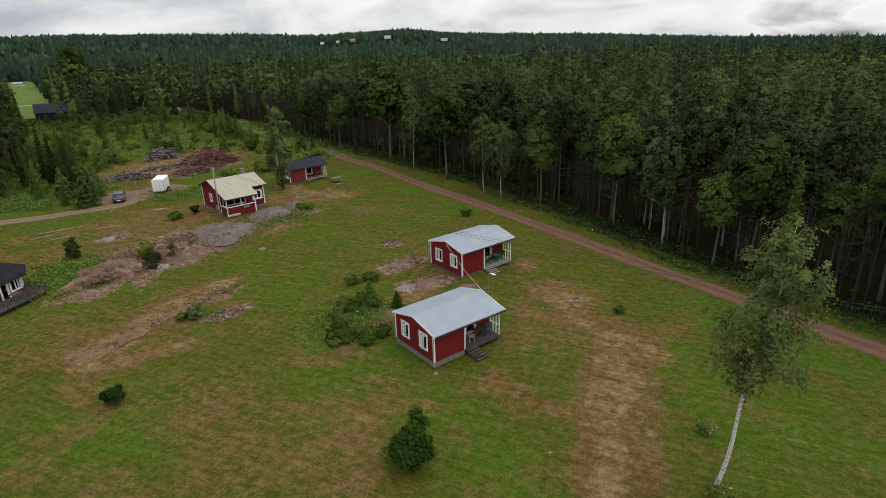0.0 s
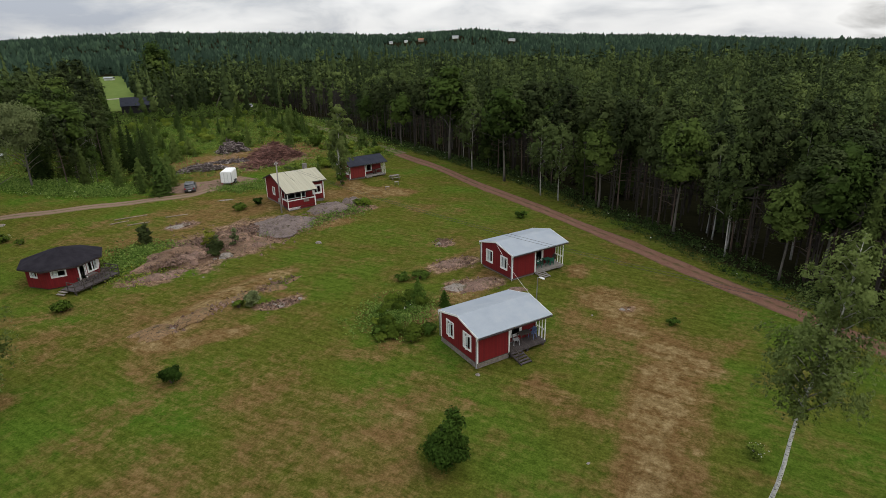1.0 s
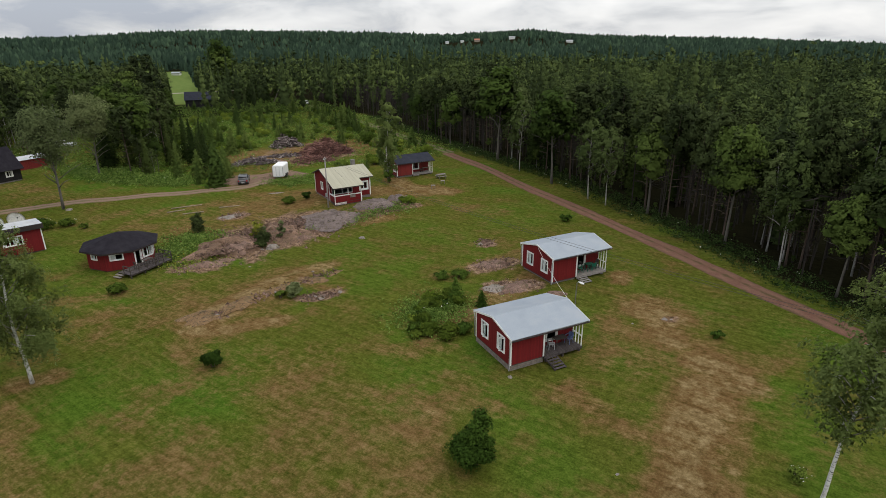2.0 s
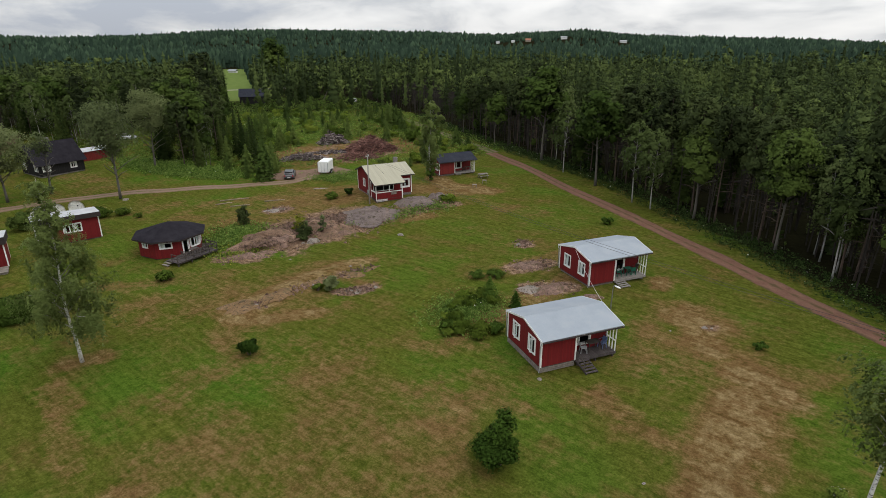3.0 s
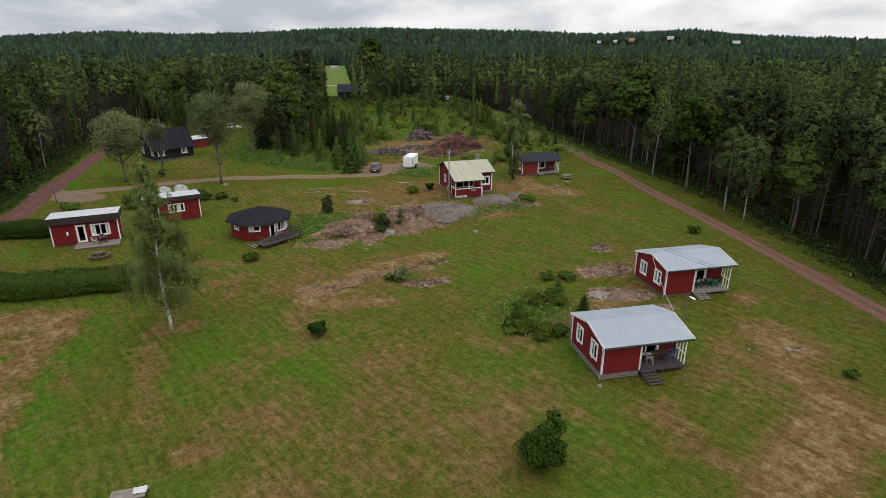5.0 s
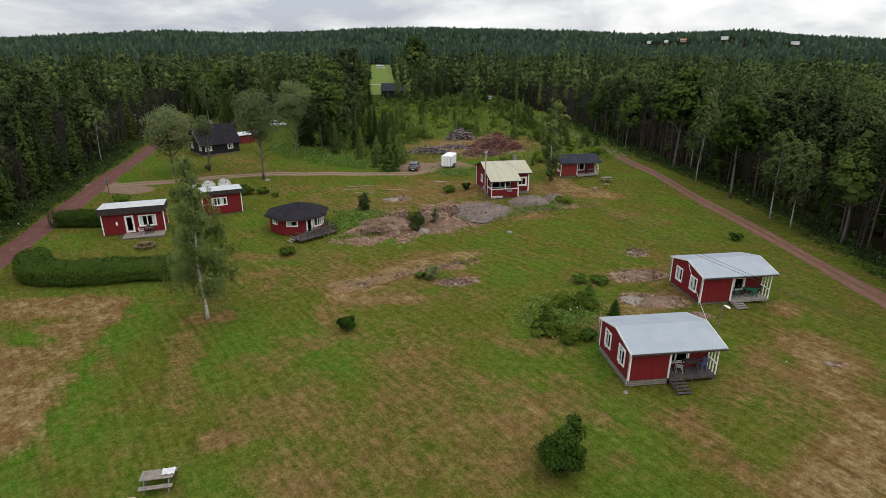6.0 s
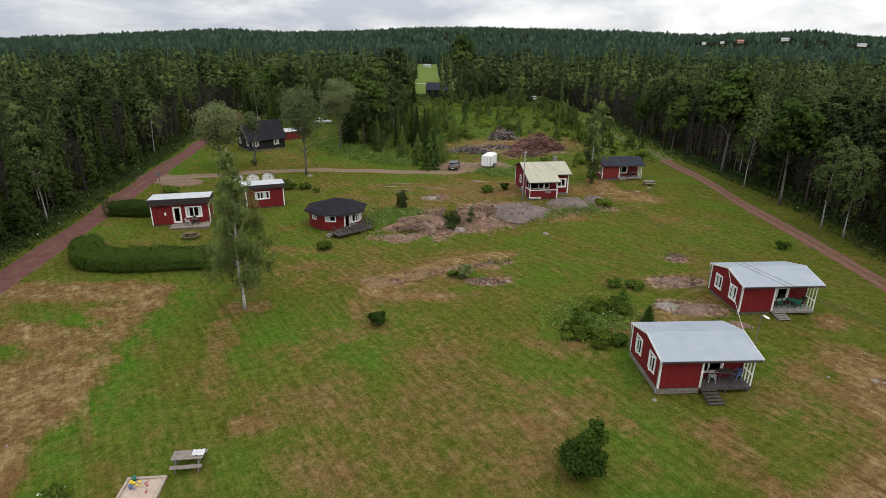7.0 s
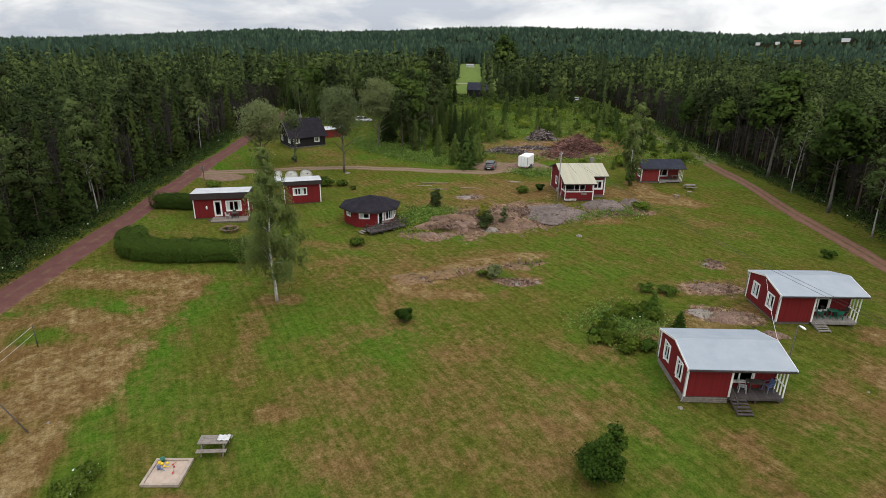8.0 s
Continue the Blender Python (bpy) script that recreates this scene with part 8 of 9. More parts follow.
def estate_car(m, label, paint, roof_bars):
    """An estate car, nose along +x, wheels on z = 0."""
    c = thing("car", m, label, "car")
    L, W = 4.6, 1.76
    h = W / 2

    def sec(x, z0, z1, w, k=0.1):
        return [(x, -w + k, z0), (x, w - k, z0), (x, w, z0 + k), (x, w, z1 - k), (x, w - k, z1), (x, -w + k, z1), (x, -w, z1 - k), (x, -w, z0 + k)]

    bm = bmesh.new()
    loft(bm, [sec(-2.28, 0.45, 0.8, h - 0.12), sec(-2.2, 0.3, 0.93, h - 0.04), sec(-1.4, 0.22, 0.97, h), sec(0.7, 0.22, 0.95, h), sec(1.6, 0.24, 0.88, h - 0.02), sec(2.15, 0.28, 0.78, h - 0.08), sec(2.3, 0.38, 0.62, h - 0.2)])
    part("body", bm, paint, c, "", True)
    bm = bmesh.new()
    loft(bm, [sec(-2.18, 0.9, 1.0, h - 0.12, 0.03), sec(-1.95, 0.9, 1.36, h - 0.18, 0.06), sec(0.1, 0.9, 1.38, h - 0.17, 0.06), sec(0.95, 0.9, 0.98, h - 0.12, 0.03)])
    part("window_band", bm, M_CARGLASS, c, "dark tinted car windows", True)
    bm = bmesh.new()
    loft(bm, [sec(-2.02, 1.36, 1.43, h - 0.2, 0.03), sec(-1.0, 1.38, 1.47, h - 0.17, 0.03), sec(0.15, 1.36, 1.43, h - 0.19, 0.03)])
    part("roof", bm, paint, c, "", True)
    for x in (-1.75, -0.75, 0.18):
        for s in (-1, 1):
            beam("pillar", paint, c, (x, s * (h - 0.13), 0.95), (x - 0.08 if x < -1 else x - 0.05, s * (h - 0.185), 1.4), 0.08, 0.06)
    for s in (-1, 1):
        beam("pillar", paint, c, (-2.2, s * (h - 0.15), 0.95), (-1.98, s * (h - 0.22), 1.4), 0.1, 0.08)
        boxes("tail_lamp", M_LAMP_RED, c, (-2.29, -2.22, s * 0.66 - 0.09, s * 0.66 + 0.09, 0.62, 0.88), label="red tail lamp")
        boxes("headlight", M_WHITE, c, (2.16, 2.25, s * 0.6 - 0.14, s * 0.6 + 0.14, 0.58, 0.72), label="clear headlight")
        boxes("wing_mirror", paint, c, (0.62, 0.75, s * (h + 0.06) - 0.07, s * (h + 0.06) + 0.07, 0.95, 1.08))
        if roof_bars:
            boxes("roof_rail", M_METAL, c, (-1.8, 0.0, s * 0.6 - 0.02, s * 0.6 + 0.02, 1.48, 1.53))
    if roof_bars:
        for x in (-1.4, -0.4):
            boxes("roof_bar", M_METAL, c, (x, x + 0.07, -0.62, 0.62, 1.53, 1.56))
    boxes("bumper", M_BLACK, c, (-2.36, -2.2, -0.78, 0.78, 0.32, 0.52), bevel=0.03)
    boxes("number_plate", M_WHITE, c, (-2.385, -2.36, -0.26, 0.26, 0.4, 0.5), label="blank pale plate")
    for x in (-1.38, 1.4):
        for s in (-1, 1):
            wheel(c, x, s * (h - 0.1), 0.31)
    return c


estate_car(pose(-76.1, 62.3, ground_at(-76, 62) + 0.02, 0, 0, 138), "dark grey estate car with roof bars on the gravel", car_paint("dark_grey_paint", (0.075, 0.077, 0.085)), True)
estate_car(pose(-143.0, 63.4, ground_at(-143, 63) + 0.02, 0, 0, 60), "white car half hidden among the trees", car_paint("white_car_paint", (0.6, 0.62, 0.64)), False)

estate_car(pose(-163.5, 159.0, ground_at(-163, 159) + 0.06, 0, 0, 150), "white car far off on the overgrown track", car_paint("far_white_paint", (0.6, 0.62, 0.64)), False)


def box_trailer(m):
    c = thing("box_trailer", m, "white box trailer with two rear doors", "trailer")
    L, W, z0, z1 = 3.6, 1.85, 0.5, 2.45
    bm = bmesh.new()
    prof = [(-W / 2, z0), (W / 2, z0), (W / 2, z1 - 0.18), (W / 2 - 0.18, z1), (-W / 2 + 0.18, z1), (-W / 2, z1 - 0.18)]
    prism(bm, prof, "x", -L / 2, L / 2)
    part("body", bm, M_TRAILER, c)
    for s in (-1, 1):
        boxes("rear_door", M_TRAILER, c, (-L / 2 - 0.04, -L / 2, min(s * 0.02, s * 0.82), max(s * 0.02, s * 0.82), z0 + 0.1, z1 - 0.2))
        boxes("lock_bar", M_METAL, c, (-L / 2 - 0.07, -L / 2 - 0.04, s * 0.3 - 0.02, s * 0.3 + 0.02, z0 + 0.1, z1 - 0.25), label="upright steel lock bar")
        boxes("tail_lamp", M_LAMP_RED, c, (-L / 2 - 0.05, -L / 2, s * 0.8 - 0.08, s * 0.8 + 0.08, z0 - 0.1, z0))
        boxes("mudguard", M_BLACK, c, (-0.5, 0.75, s * (W / 2 + 0.09) - 0.1, s * (W / 2 + 0.09) + 0.1, 0.68, 0.72))
        wheel(c, -0.2, s * (W / 2 + 0.09), 0.3)
        wheel(c, 0.45, s * (W / 2 + 0.09), 0.3)
    boxes("chassis", M_METAL, c, (-L / 2, L / 2, -W / 2 + 0.05, W / 2 - 0.05, z0 - 0.1, z0 - 0.005))
    for s in (-1, 1):
        y0 = s * (W / 2 - 0.02) - 0.04
        boxes("trim", M_METAL, c, (-L / 2 - 0.03, -L / 2 + 0.03, y0, y0 + 0.08, z0, z1 - 0.15))
    beam("drawbar", M_METAL, c, (L / 2, -0.5, z0 - 0.05), (L / 2 + 1.2, 0, z0 - 0.05), 0.08, 0.1)
    beam("drawbar", M_METAL, c, (L / 2, 0.5, z0 - 0.05), (L / 2 + 1.2, 0, z0 - 0.05), 0.08, 0.1)
    boxes("jockey_leg", M_METAL, c, (L / 2 + 1.0, L / 2 + 1.06, -0.03, 0.03, 0.0, z0))
    return c


M_TRAILER = surface("white_trailer_panel", (0.66, 0.67, 0.67), (0.8, 0.8, 0.8), 1.2, 20, 0.4, 0.05, 0.01, 0.0, (1, 1, 1), (0.55, 0.54, 0.5), 1.0, 0.4)
box_trailer(pose(-73.8, 68.6, ground_at(-73.6, 68.4) + 0.02, 0, 0, 124))


# ---- poles, wires, signs ----
def utility_pole(x, y, h, z, label):
    t = thing("utility_pole", pose(x, y, z), label, "utility pole")
    bm = bmesh.new()
    tube(bm, [(0, 0, -1), (0.02, 0, h * 0.5), (0, 0.02, h)], [0.11, 0.095, 0.075], 10)
    part("mast", bm, M_WOOD_PALE, t, smooth=True)
    boxes("crossarm", M_METAL, t, (-0.05, 0.05, -0.3, 0.3, h - 0.35, h - 0.28))
    for s in (-0.25, 0.25):
        bm = bmesh.new()
        tube(bm, [(0, s, h - 0.28), (0, s, h - 0.12)], [0.03, 0.035], 8)
        part("insulator", bm, M_WHITE, t)
    boxes("meter_box", M_METAL, t, (-0.12, 0.12, -0.32, -0.13, 1.6, 2.1), label="small grey box on the pole")
    return t


POLE_Z = ground_at(-50.2, 56.6)
utility_pole(-50.2, 56.7, 8.0 - POLE_Z, POLE_Z, "grey wooden pole with two wires beside a cottage")
utility_pole(25.3, 30.0, 10.4, ground_at(25.3, 30), "grey wooden pole carrying two wires")


def leaning_pole(x, y, lean_x, lean_y, h):
    t = thing("utility_pole", spot(x, y), "old wooden pole leaning far over beside the track", "utility pole")
    bm = bmesh.new()
    tube(bm, [(0, 0, -0.5), (lean_x * 0.5, lean_y * 0.5, h * 0.5), (lean_x, lean_y, h)], [0.16, 0.14, 0.11], 8)
    part("mast", bm, M_WOOD_GREY, t, smooth=True)
    beam("crossarm", M_WOOD_GREY, t, (lean_x * 0.94 - 0.5, lean_y * 0.94, h * 0.94), (lean_x * 0.94 + 0.5, lean_y * 0.94, h * 0.94), 0.1, 0.1)


leaning_pole(-178.0, 155.5, 2.2, 4.0, 8.0)


def wire(p, q, sag, r, label, mat, name="overhead_wire"):
    p, q = Vector(p), Vector(q)
    bm = bmesh.new()
    pts = [p.lerp(q, i / 24) - Vector((0, 0, 4 * sag * (i / 24) * (1 - i / 24))) for i in range(25)]
    tube(bm, pts, [r] * 25, 4)
    ob = part(name, bm, mat, None, label)
    return tagged(ob, label, "wire")


M_WIRE = surface("black_wire", (0.015, 0.015, 0.016), (0.03, 0.03, 0.03), 5, 40, 0.5, 0.0)
for s in (-0.25, 0.25):
    wire((-50.2, 56.7 + s, 7.9), (25.3, 30 + s, 10.3), 1.5, 0.013, "thin black overhead wire across the meadow", M_WIRE)
wire(B_POSE @ Vector((-0.12, 2.3, 3.2)), A_POSE @ Vector((6.95, 2.55, 3.46)), 0.25, 0.011, "pale service cable strung between two cabins", M_WHITE, "service_cable")
wire((-50.2, 56.7, 7.7), (-50.1, 59.8, 4.6), 0.1, 0.014, "black service cable down to the cottage", M_WIRE, "service_cable")


def yard_lamp(x, y, h):
    t = thing("yard_lamp", spot(x, y), "thin grey lamp post with a white head", "lamp post")
    bm = bmesh.new()
    tube(bm, [(0, 0, -0.3), (0, 0, h * 0.6), (0.05, -0.02, h - 0.1), (0.25, -0.1, h)], [0.045, 0.04, 0.032, 0.03], 8)
    part("pole", bm, M_METAL, t, smooth=True)
    bm = bmesh.new()
    loft(bm, [[(x0, -0.1 - x0 * 0.35 + math.cos(a) * w, h + 0.02 + math.sin(a) * w * 0.5) for a in [k * math.pi / 4 for k in range(8)]] for x0, w in ((0.2, 0.05), (0.35, 0.11), (0.6, 0.13), (0.78, 0.06))])
    part("lamp_head", bm, M_WHITE, t, "white streamlined lamp head", True)
    return t


yard_lamp(-8.2, 43.7, 3.85)


def road_sign(x, y):
    t = thing("road_sign", spot(x, y, radians(20)), "small grey sign board on a dark post", "sign")
    boxes("post", M_WOOD_DARK, t, (-0.04, 0.04, -0.04, 0.04, -0.3, 2.4))
    boxes("board", M_METAL, t, (-0.45, 0.45, -0.08, -0.04, 1.65, 2.3), label="plain grey sign board", bevel=0.01)
    return t


road_sign(-89.2, 14.1)


def net_post(x, y, lean_x, lean_y):
    t = thing("line_post", spot(x, y), "thin dark post standing in the dry grass", "post", "thin posts in the dry grass")
    bm = bmesh.new()
    tube(bm, [(0, 0, -0.3), (lean_x, lean_y, 1.9)], [0.045, 0.038], 8)
    part("post", bm, M_WOOD_DARK, t, smooth=True)


net_post(-37.7, -4.7, 0.0, 0.0)
net_post(-25.6, -4.0, -1.2, -1.4)
net_post(-29.6, -8.5, 0.0, 0.0)
# net cords, run to a post added outside the camera's view
for z in (1.75, 1.15):
    wire((-37.65, -4.75, z), (-29.6, -8.45, z), 0.06, 0.008, "pale cord stretched between two thin posts", M_CURTAIN, "net_cord")


# ---- garden things ----
def picnic_table(m, label):
    t = thing("picnic_table", m, label, "table")
    for i in range(5):
        boxes("top_plank", M_WOOD_GREY, t, (-0.85, 0.85, -0.38 + i * 0.155, -0.38 + i * 0.155 + 0.145, 0.71, 0.75))
    for s in (-1, 1):
        for k in (0, 1):
            y = s * 0.62 + (k - 0.5) * 0.15
            boxes("bench_plank", M_WOOD_GREY, t, (-0.85, 0.85, y - 0.07, y + 0.07, 0.41, 0.45))
    for x in (-0.62, 0.62):
        for s in (-1, 1):
            beam("leg", M_WOOD_GREY, t, (x, s * 0.28, 0.71), (x, s * 0.6, 0.0), 0.05, 0.1)
        beam("crossbar", M_WOOD_GREY, t, (x, -0.7, 0.38), (x, 0.7, 0.38), 0.05, 0.09)
    return t


def crumpled_cloth(m):
    bm = bmesh.new()
    n = 14
    g = [[bm.verts.new((i * 0.055 - 0.36, j * 0.04 - 0.26 + 0.03 * math.sin(i * 1.3), 0.02 + 0.09 * abs(noise.noise(Vector((i * 0.33, j * 0.4, 4)))))) for i in range(n)] for j in range(n)]
    for j in range(n - 1):
        for i in range(n - 1):
            bm.faces.new((g[j][i], g[j][i + 1], g[j + 1][i + 1], g[j + 1][i]))
    bmesh.ops.solidify(bm, geom=bm.faces[:], thickness=0.02)
    ob = part("cloth", bm, M_CLOTH, None, "crumpled white cloth lying on a picnic table", True)
    ob.matrix_world = m
    tagged(ob, "", "cloth")


M_CLOTH = surface("white_cloth", (0.7, 0.7, 0.7), (0.82, 0.82, 0.82), 4, 40, 0.9, 0.2)
TABLE_POSE = pose(-19.0, 5.55, ground_at(-19.0, 5.55), 0, 0, 64)
picnic_table(TABLE_POSE, "grey weathered picnic table with fixed benches")
crumpled_cloth(TABLE_POSE @ pose(0.55, 0.1, 0.752))


def sandbox(m):
    t = thing("sandbox", m, "square sandpit framed with pale timber", "sandbox")
    s = 2.1
    for a in ((0, s, 0, 0.16), (0, s, s - 0.16, s), (0, 0.16, 0.16, s - 0.16), (s - 0.2, s, 0.16, s - 0.16)):
        boxes("frame_board", M_PALEBOARD, t, (*a, 0.0, 0.17))
    bm = bmesh.new()
    n = 22
    g = [[bm.verts.new((0.15 + i * (s - 0.32) / (n - 1), 0.15 + j * (s - 0.3) / (n - 1), 0.09 + 0.05 * noise.noise(Vector((i * 0.3, j * 0.3, 0))))) for i in range(n)] for j in range(n)]
    for j in range(n - 1):
        for i in range(n - 1):
            bm.faces.new((g[j][i], g[j][i + 1], g[j + 1][i + 1], g[j + 1][i]))
    part("sand", bm, M_SAND, t, "pale pinkish sand", True)
    return t


M_PALEBOARD = surface("pale_board", (0.2, 0.16, 0.125), (0.36, 0.3, 0.245), 3, 30, 0.85, 0.3)
M_SAND = surface("sand", (0.3, 0.23, 0.18), (0.42, 0.34, 0.28), 2.5, 50, 0.95, 0.5, 0.02)
SAND_POSE = pose(-17.8, 1.5, ground_at(-17.8, 2.5), 0, 0, 62)
sandbox(SAND_POSE)


def toy(kind_, x, y, mat, label, s):
    bm = bmesh.new()
    if kind_ == "ball":
        bmesh.ops.create_icosphere(bm, subdivisions=2, radius=s)
        bmesh.ops.translate(bm, vec=(0, 0, s), verts=bm.verts)
    elif kind_ == "bucket":
        n = 12
        ring = [(math.cos(k * 2 * math.pi / n), math.sin(k * 2 * math.pi / n)) for k in range(n)]
        loft(bm, [[(c * s * f, d * s * f, z) for c, d in ring] for z, f in ((0, 0.75), (s * 1.8, 1.0), (s * 1.8, 0.88), (s * 0.2, 0.66))])
    else:
        tube(bm, [(-s, 0, 0.03), (s * 0.3, 0, 0.04)], [0.015, 0.015], 6)
        box(bm, s * 0.3, s, -s * 0.28, s * 0.28, 0.02, 0.05)
    ob = part("toy_" + kind_, bm, mat, None, label, kind_ != "spade")
    ob.matrix_world = SAND_POSE @ pose(x, y, 0.15, 0, 0, x * 200)
    tagged(ob, label, "toy", "toys in the sandpit")


M_TOY_Y = surface("yellow_toy", (0.5, 0.33, 0.02), (0.7, 0.5, 0.04), 5, 40, 0.4, 0.0)
M_TOY_R = surface("red_toy", (0.25, 0.03, 0.03), (0.4, 0.05, 0.05), 5, 40, 0.4, 0.0)
for kind_, x, y, mat, label, s in (("bucket", 0.45, 1.85, M_PLASTIC_G, "green plastic toy bucket in the sand", 0.13), ("ball", 0.55, 1.55, M_TOY_Y, "yellow toy ball in the sand", 0.09), ("ball", 0.82, 1.62, M_TOY_Y, "yellow toy ball in the sand", 0.08),
                                   ("bucket", 0.4, 1.6, M_TOY_Y, "yellow plastic toy bucket in the sand", 0.1), ("spade", 0.85, 1.4, M_TOY_Y, "yellow plastic toy spade in the sand", 0.18), ("bucket", 0.5, 1.25, M_PLASTIC_B, "blue plastic toy bucket in the sand", 0.11),
                                   ("spade", 0.75, 1.15, M_PLASTIC_B, "blue plastic toy spade in the sand", 0.18), ("spade", 1.2, 1.65, M_TOY_R, "dark red toy spade in the sand", 0.16), ("spade", 1.4, 1.0, M_TOY_R, "dark red toy spade in the sand", 0.16), ("ball", 1.3, 1.35, M_TOY_R, "small red toy ball in the sand", 0.06)):
    toy(kind_, x, y, mat, label, s)


M_WOOD_BROWN = surface("brown_timber", (0.055, 0.032, 0.019), (0.15, 0.09, 0.055), 4, 40, 0.8, 0.4)


def round_picnic(m):
    t = thing("picnic_table", m, "brown eight-sided picnic table with ring benches", "table")
    n = 8
    bm = bmesh.new()
    prism(bm, [(math.cos(k * 2 * math.pi / n) * 0.55, math.sin(k * 2 * math.pi / n) * 0.55) for k in range(n)], "z", 0.68, 0.72)
    part("tabletop", bm, M_WOOD_BROWN, t)
    for k in range(n):
        a0, a1 = k * 2 * math.pi / n, (k + 1) * 2 * math.pi / n
        p, q = Vector((math.cos(a0) * 1.05, math.sin(a0) * 1.05, 0.43)), Vector((math.cos(a1) * 1.05, math.sin(a1) * 1.05, 0.43))
        beam("bench_plank", M_WOOD_BROWN, t, p, q, 0.24, 0.05)
        beam("leg", M_WOOD_DARK, t, (math.cos(a0) * 0.3, math.sin(a0) * 0.3, 0.68), (math.cos(a0) * 0.85, math.sin(a0) * 0.85, 0.0), 0.06, 0.08)
        beam("brace", M_WOOD_DARK, t, (math.cos(a0) * 0.4, math.sin(a0) * 0.4, 0.38), (math.cos(a0) * 1.05, math.sin(a0) * 1.05, 0.38), 0.06, 0.07)
    return t


round_picnic(pose(-60.2, 13.3, ground_at(-60.2, 13.3), 0, 0, 20))


def chair(m, mat, label, group):
    c = thing("chair", m, label, "chair", group)
    boxes("seat", mat, c, (-0.23, 0.23, -0.22, 0.22, 0.41, 0.44), bevel=0.012)
    bm = bmesh.new()
    hexa(bm, [(-0.22, 0.2, 0.42), (0.22, 0.2, 0.42), (0.22, 0.235, 0.42), (-0.22, 0.235, 0.42)], [(-0.2, 0.3, 0.86), (0.2, 0.3, 0.86), (0.2, 0.325, 0.86), (-0.2, 0.325, 0.86)])
    part("backrest", bm, mat, c)
    for x in (-0.22, 0.22):
        for y in (-0.2, 0.2):
            beam("leg", mat, c, (x, y, 0.42), (x * 1.12, y * 1.2, 0.0), 0.05, 0.05)
        beam("armrest", mat, c, (x * 1.12, -0.2, 0.65), (x * 1.1, 0.27, 0.67), 0.06, 0.03)
        beam("arm_post", mat, c, (x * 1.12, -0.18, 0.42), (x * 1.12, -0.18, 0.65), 0.04, 0.04)
    return c


def porch_table(m, mat, label, w=1.1, d=0.65):
    t = thing("table", m, label, "table")
    boxes("tabletop", mat, t, (-w / 2, w / 2, -d / 2, d / 2, 0.7, 0.735), bevel=0.01)
    for x in (-w / 2 + 0.08, w / 2 - 0.08):
        for y in (-d / 2 + 0.07, d / 2 - 0.07):
            boxes("leg", mat, t, (x - 0.03, x + 0.03, y - 0.03, y + 0.03, 0.0, 0.7))
    return t


def on_porch(p, x, y, floor, turn):
    return p @ pose(x, y, floor + 0.036, 0, 0, turn)


chair(on_porch(A_POSE, 4.15, 0.65, 0.46, 70), M_PLASTIC_W, "pale grey plastic garden chair on the porch", "porch chairs")
chair(on_porch(A_POSE, 5.95, 0.75, 0.46, -75), M_PLASTIC_B, "blue plastic garden chair on the porch", "porch chairs")
porch_table(on_porch(A_POSE, 5.05, 0.75, 0.46, 0), M_WOOD_DARK, "dark wooden table on the porch")
chair(on_porch(B_POSE, 4.1, 0.7, 0.32, 70), M_PLASTIC_G, "green plastic garden chair on the porch", "porch chairs")
chair(on_porch(B_POSE, 4.7, 1.1, 0.32, 10), M_WOOD_DARK, "dark folding garden chair on the porch", "porch chairs")
chair(on_porch(B_POSE, 5.7, 0.6, 0.32, 160), M_PLASTIC_G, "green plastic garden chair on the porch", "porch chairs")
chair(on_porch(B_POSE, 6.25, 0.9, 0.32, -80), M_WOOD_DARK, "dark folding garden chair on the porch", "porch chairs")
porch_table(on_porch(B_POSE, 5.2, 0.7, 0.32, 0), M_PLASTIC_G, "green plastic table on the porch", 0.8)
chair(on_porch(D_POSE, 5.2, 0.7, 0.35, 70), M_WOOD_DARK, "dark garden chair on the porch", "porch chairs")
porch_table(on_porch(D_POSE, 6.0, 0.7, 0.35, 0), M_WOOD_GREY, "grey wooden table on the porch")
G_DECK = pose(-50.3, 28.0, 0.44, 0, 0, 99)
for x, turn in ((1.6, 80), (3.9, -80), (4.4, 170)):
    chair(G_DECK @ pose(x, 0.9, 0, 0, 0, turn), M_WOOD_DARK, "dark garden chair on the railed deck", "chairs on the railed deck")
porch_table(G_DECK @ pose(2.8, 0.9, 0), M_WOOD_DARK, "dark wooden table on the railed deck")
E_POSE = pose(-67.1, 10.1, 0.02, 0, 0, 72)
porch_table(E_POSE @ pose(5.2, -0.9, 0.18), M_WOOD_DARK, "low dark table on a cabin deck", 0.9, 0.6)
chair(E_POSE @ pose(5.0, -0.35, 0.18, 0, 0, 0), M_WOOD_DARK, "dark garden chair on a cabin deck", "chairs on the cabin deck")
chair(E_POSE @ pose(4.3, -1.0, 0.18, 0, 0, 80), M_PLASTIC_W, "pale garden chair on a cabin deck", "chairs on the cabin deck")
for x, y in ((-45.6, 76.2), (-46.0, 79.6)):
    t_ = thing("garden_stool", spot(x, y, 0.6), "grey wooden stool standing in the grass", "stool", "stools in the grass")
    boxes("seat", M_WOOD_GREY, t_, (-0.35, 0.35, -0.25, 0.25, 0.5, 0.56))
    for sx in (-0.28, 0.28):
        for sy in (-0.18, 0.18):
            boxes("leg", M_WOOD_GREY, t_, (sx - 0.035, sx + 0.035, sy - 0.035, sy + 0.035, 0, 0.5))
picnic_table(pose(-48.3, 82.5, ground_at(-48.3, 82.5), 0, 0, 60), "grey weathered picnic table beside a cabin")


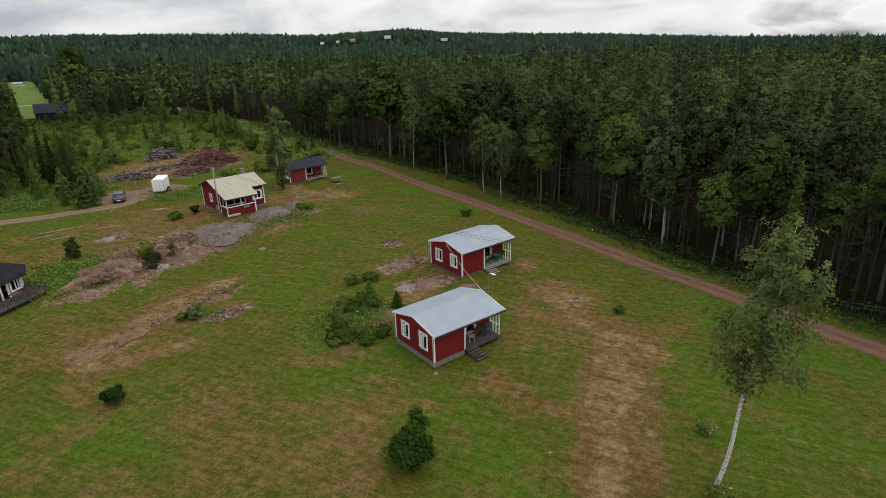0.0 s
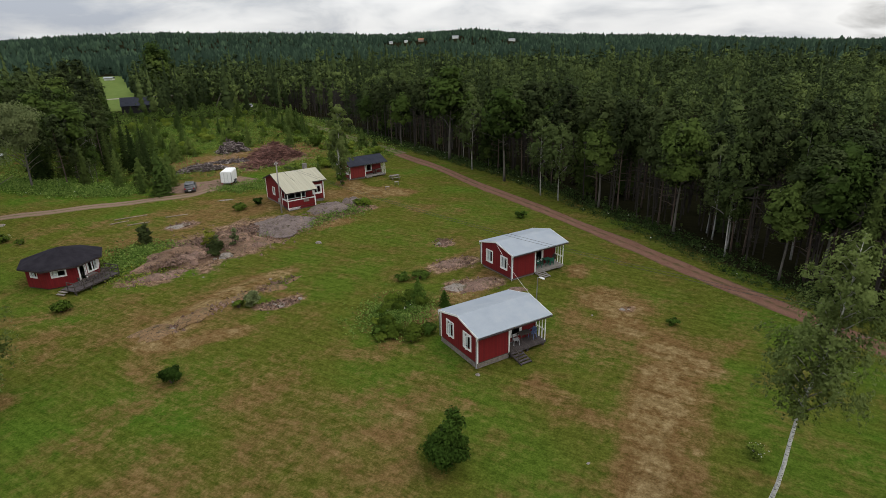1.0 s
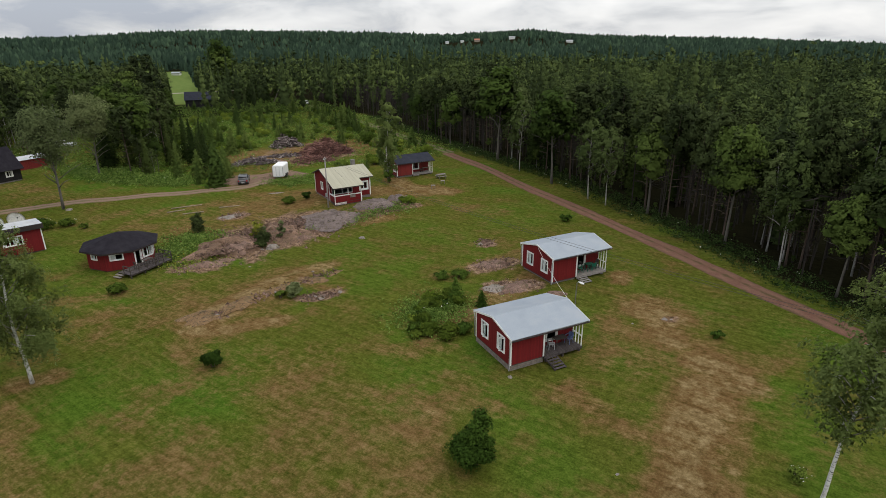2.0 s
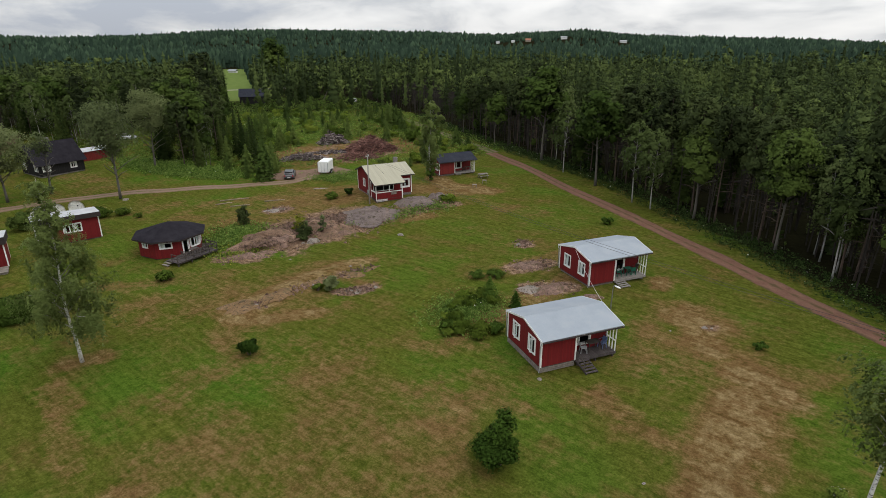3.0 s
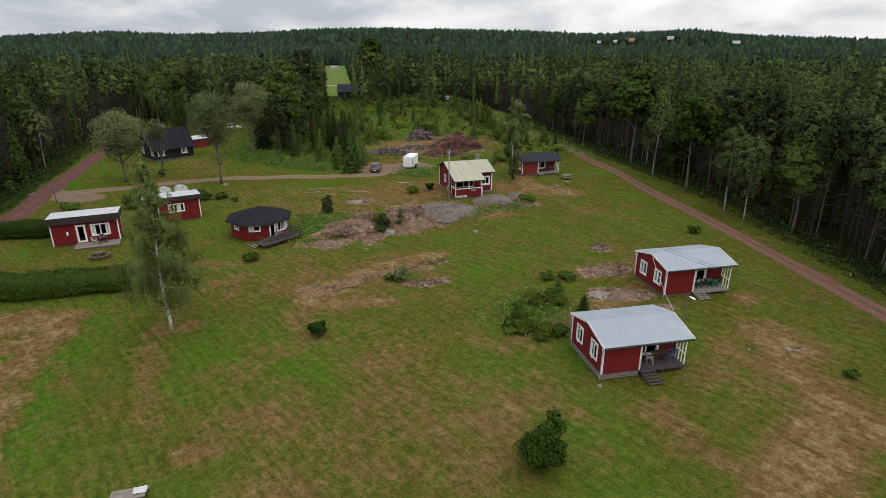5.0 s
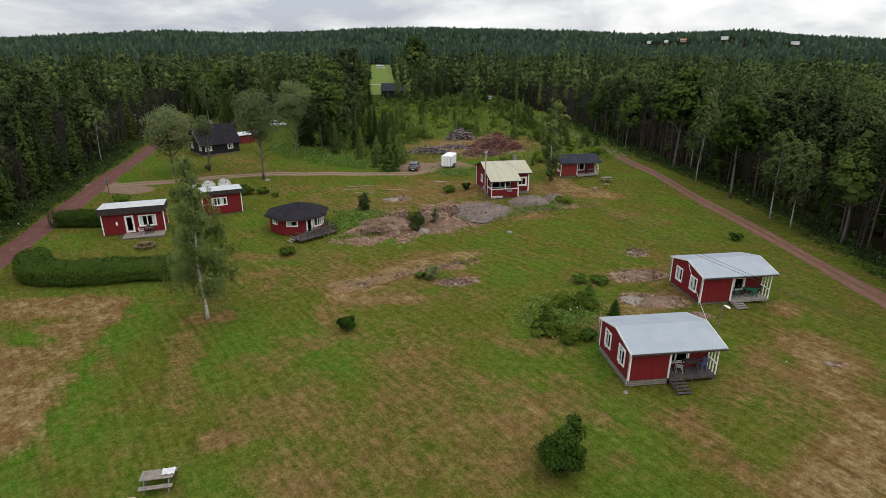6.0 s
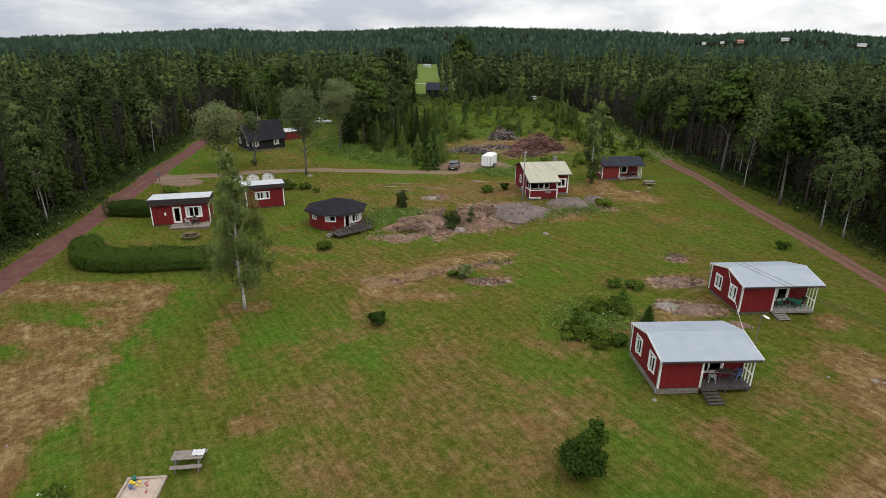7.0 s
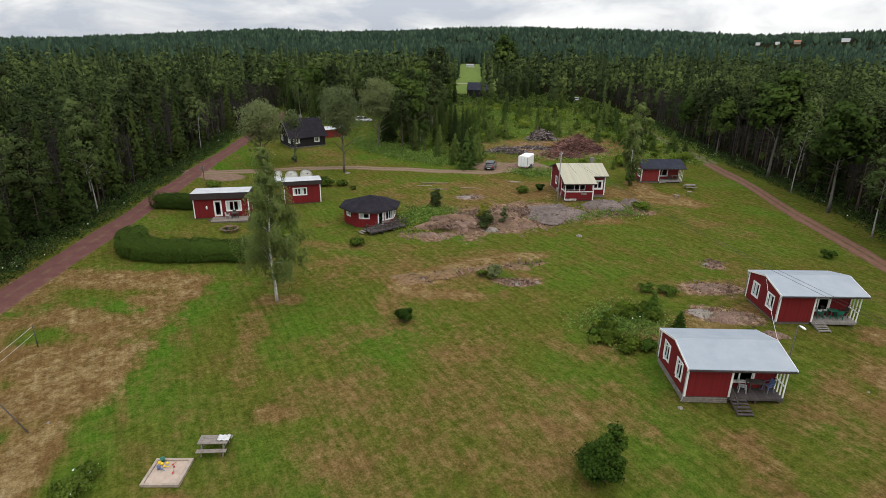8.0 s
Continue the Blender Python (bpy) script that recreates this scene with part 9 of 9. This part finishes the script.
def dish(m, label, tilt):
    """A big parabolic aerial on a stand."""
    t = thing("satellite_dish", m, label, "satellite dish", "satellite dishes behind the cabin")
    bm = bmesh.new()
    n, rings = 24, 6
    rows = [[bm.verts.new((math.cos(k * 2 * math.pi / n) * i / rings * 0.95, math.sin(k * 2 * math.pi / n) * i / rings * 0.95, 0.26 * (i / rings) ** 2)) for k in range(n)] for i in range(1, rings + 1)]
    c = bm.verts.new((0, 0, 0))
    for k in range(n):
        bm.faces.new((c, rows[0][k], rows[0][(k + 1) % n]))
        for a, b in zip(rows, rows[1:]):
            bm.faces.new((a[k], b[k], b[(k + 1) % n], a[(k + 1) % n]))
    bmesh.ops.solidify(bm, geom=bm.faces[:], thickness=0.03)
    d = part("reflector", bm, M_DISH, t, "white dish with rusty streaks", True)
    d.matrix_local = pose(0, 0, 2.45, tilt, 0, 0)
    for a in (0.5, 2.6, 4.7):
        s = pipe("feed_strut", M_METAL, d, [(math.cos(a) * 0.9, math.sin(a) * 0.9, 0.25), (0, 0, 0.85)], 0.015)
    boxes("feed", M_BLACK, d, (-0.06, 0.06, -0.06, 0.06, 0.8, 0.95))
    pipe("mast", M_METAL, t, [(0, 0.15, -0.75), (0, 0.06, 2.36)], 0.06)
    return t


M_DISH = surface("dish_white", (0.55, 0.55, 0.5), (0.75, 0.75, 0.7), 1.5, 20, 0.5, 0.05, 0.01, 0.0, (1, 1, 1), (0.2, 0.17, 0.12), 1.3, 0.8)
for x, y, a, tilt in ((-73.6, 22.8, 25, 50), (-72.9, 24.6, 70, 52), (-72.7, 26.7, 92, 58)):
    dish(pose(x, y, 0.55, 0, 0, a), "large white satellite dish with rusty streaks behind a cabin", tilt)

# ---- houses on the far hillside ----
M_TILE = surface("orange_tiles", (0.3, 0.12, 0.07), (0.42, 0.19, 0.12), 2, 20, 0.8, 0.2)
for x, y, w, d, h, white in ((-552, 1078, 12, 8, 5, 1), (-434, 1085, 12, 8, 4.2, 1), (-596, 1017, 10, 7, 5, 0), (-630, 963, 6, 5, 4, 1), (-613, 990, 6, 5, 4, 1), (-402, 256.5, 6, 3, 2.2, 1)):
    z = ground_at(x, y)
    t_ = thing("far_house", pose(x, y, z, 0, 0, 28), "pale far house showing above the trees" if white else "far house with an orange tiled roof", "house", "houses on the far hillside")
    boxes("wall", M_WHITE if white else M_PALEBOARD, t_, (-w / 2, w / 2, -d / 2, d / 2, -16 if y > 900 else -0.5, h * 0.6))
    slope_roof(t_, "roof_slope", -w / 2 - 0.5, w / 2 + 0.5, [(-d / 2 - 0.5, h * 0.6), (0, h), (d / 2 + 0.5, h * 0.6)], 0.2, M_METAL if white else M_TILE)
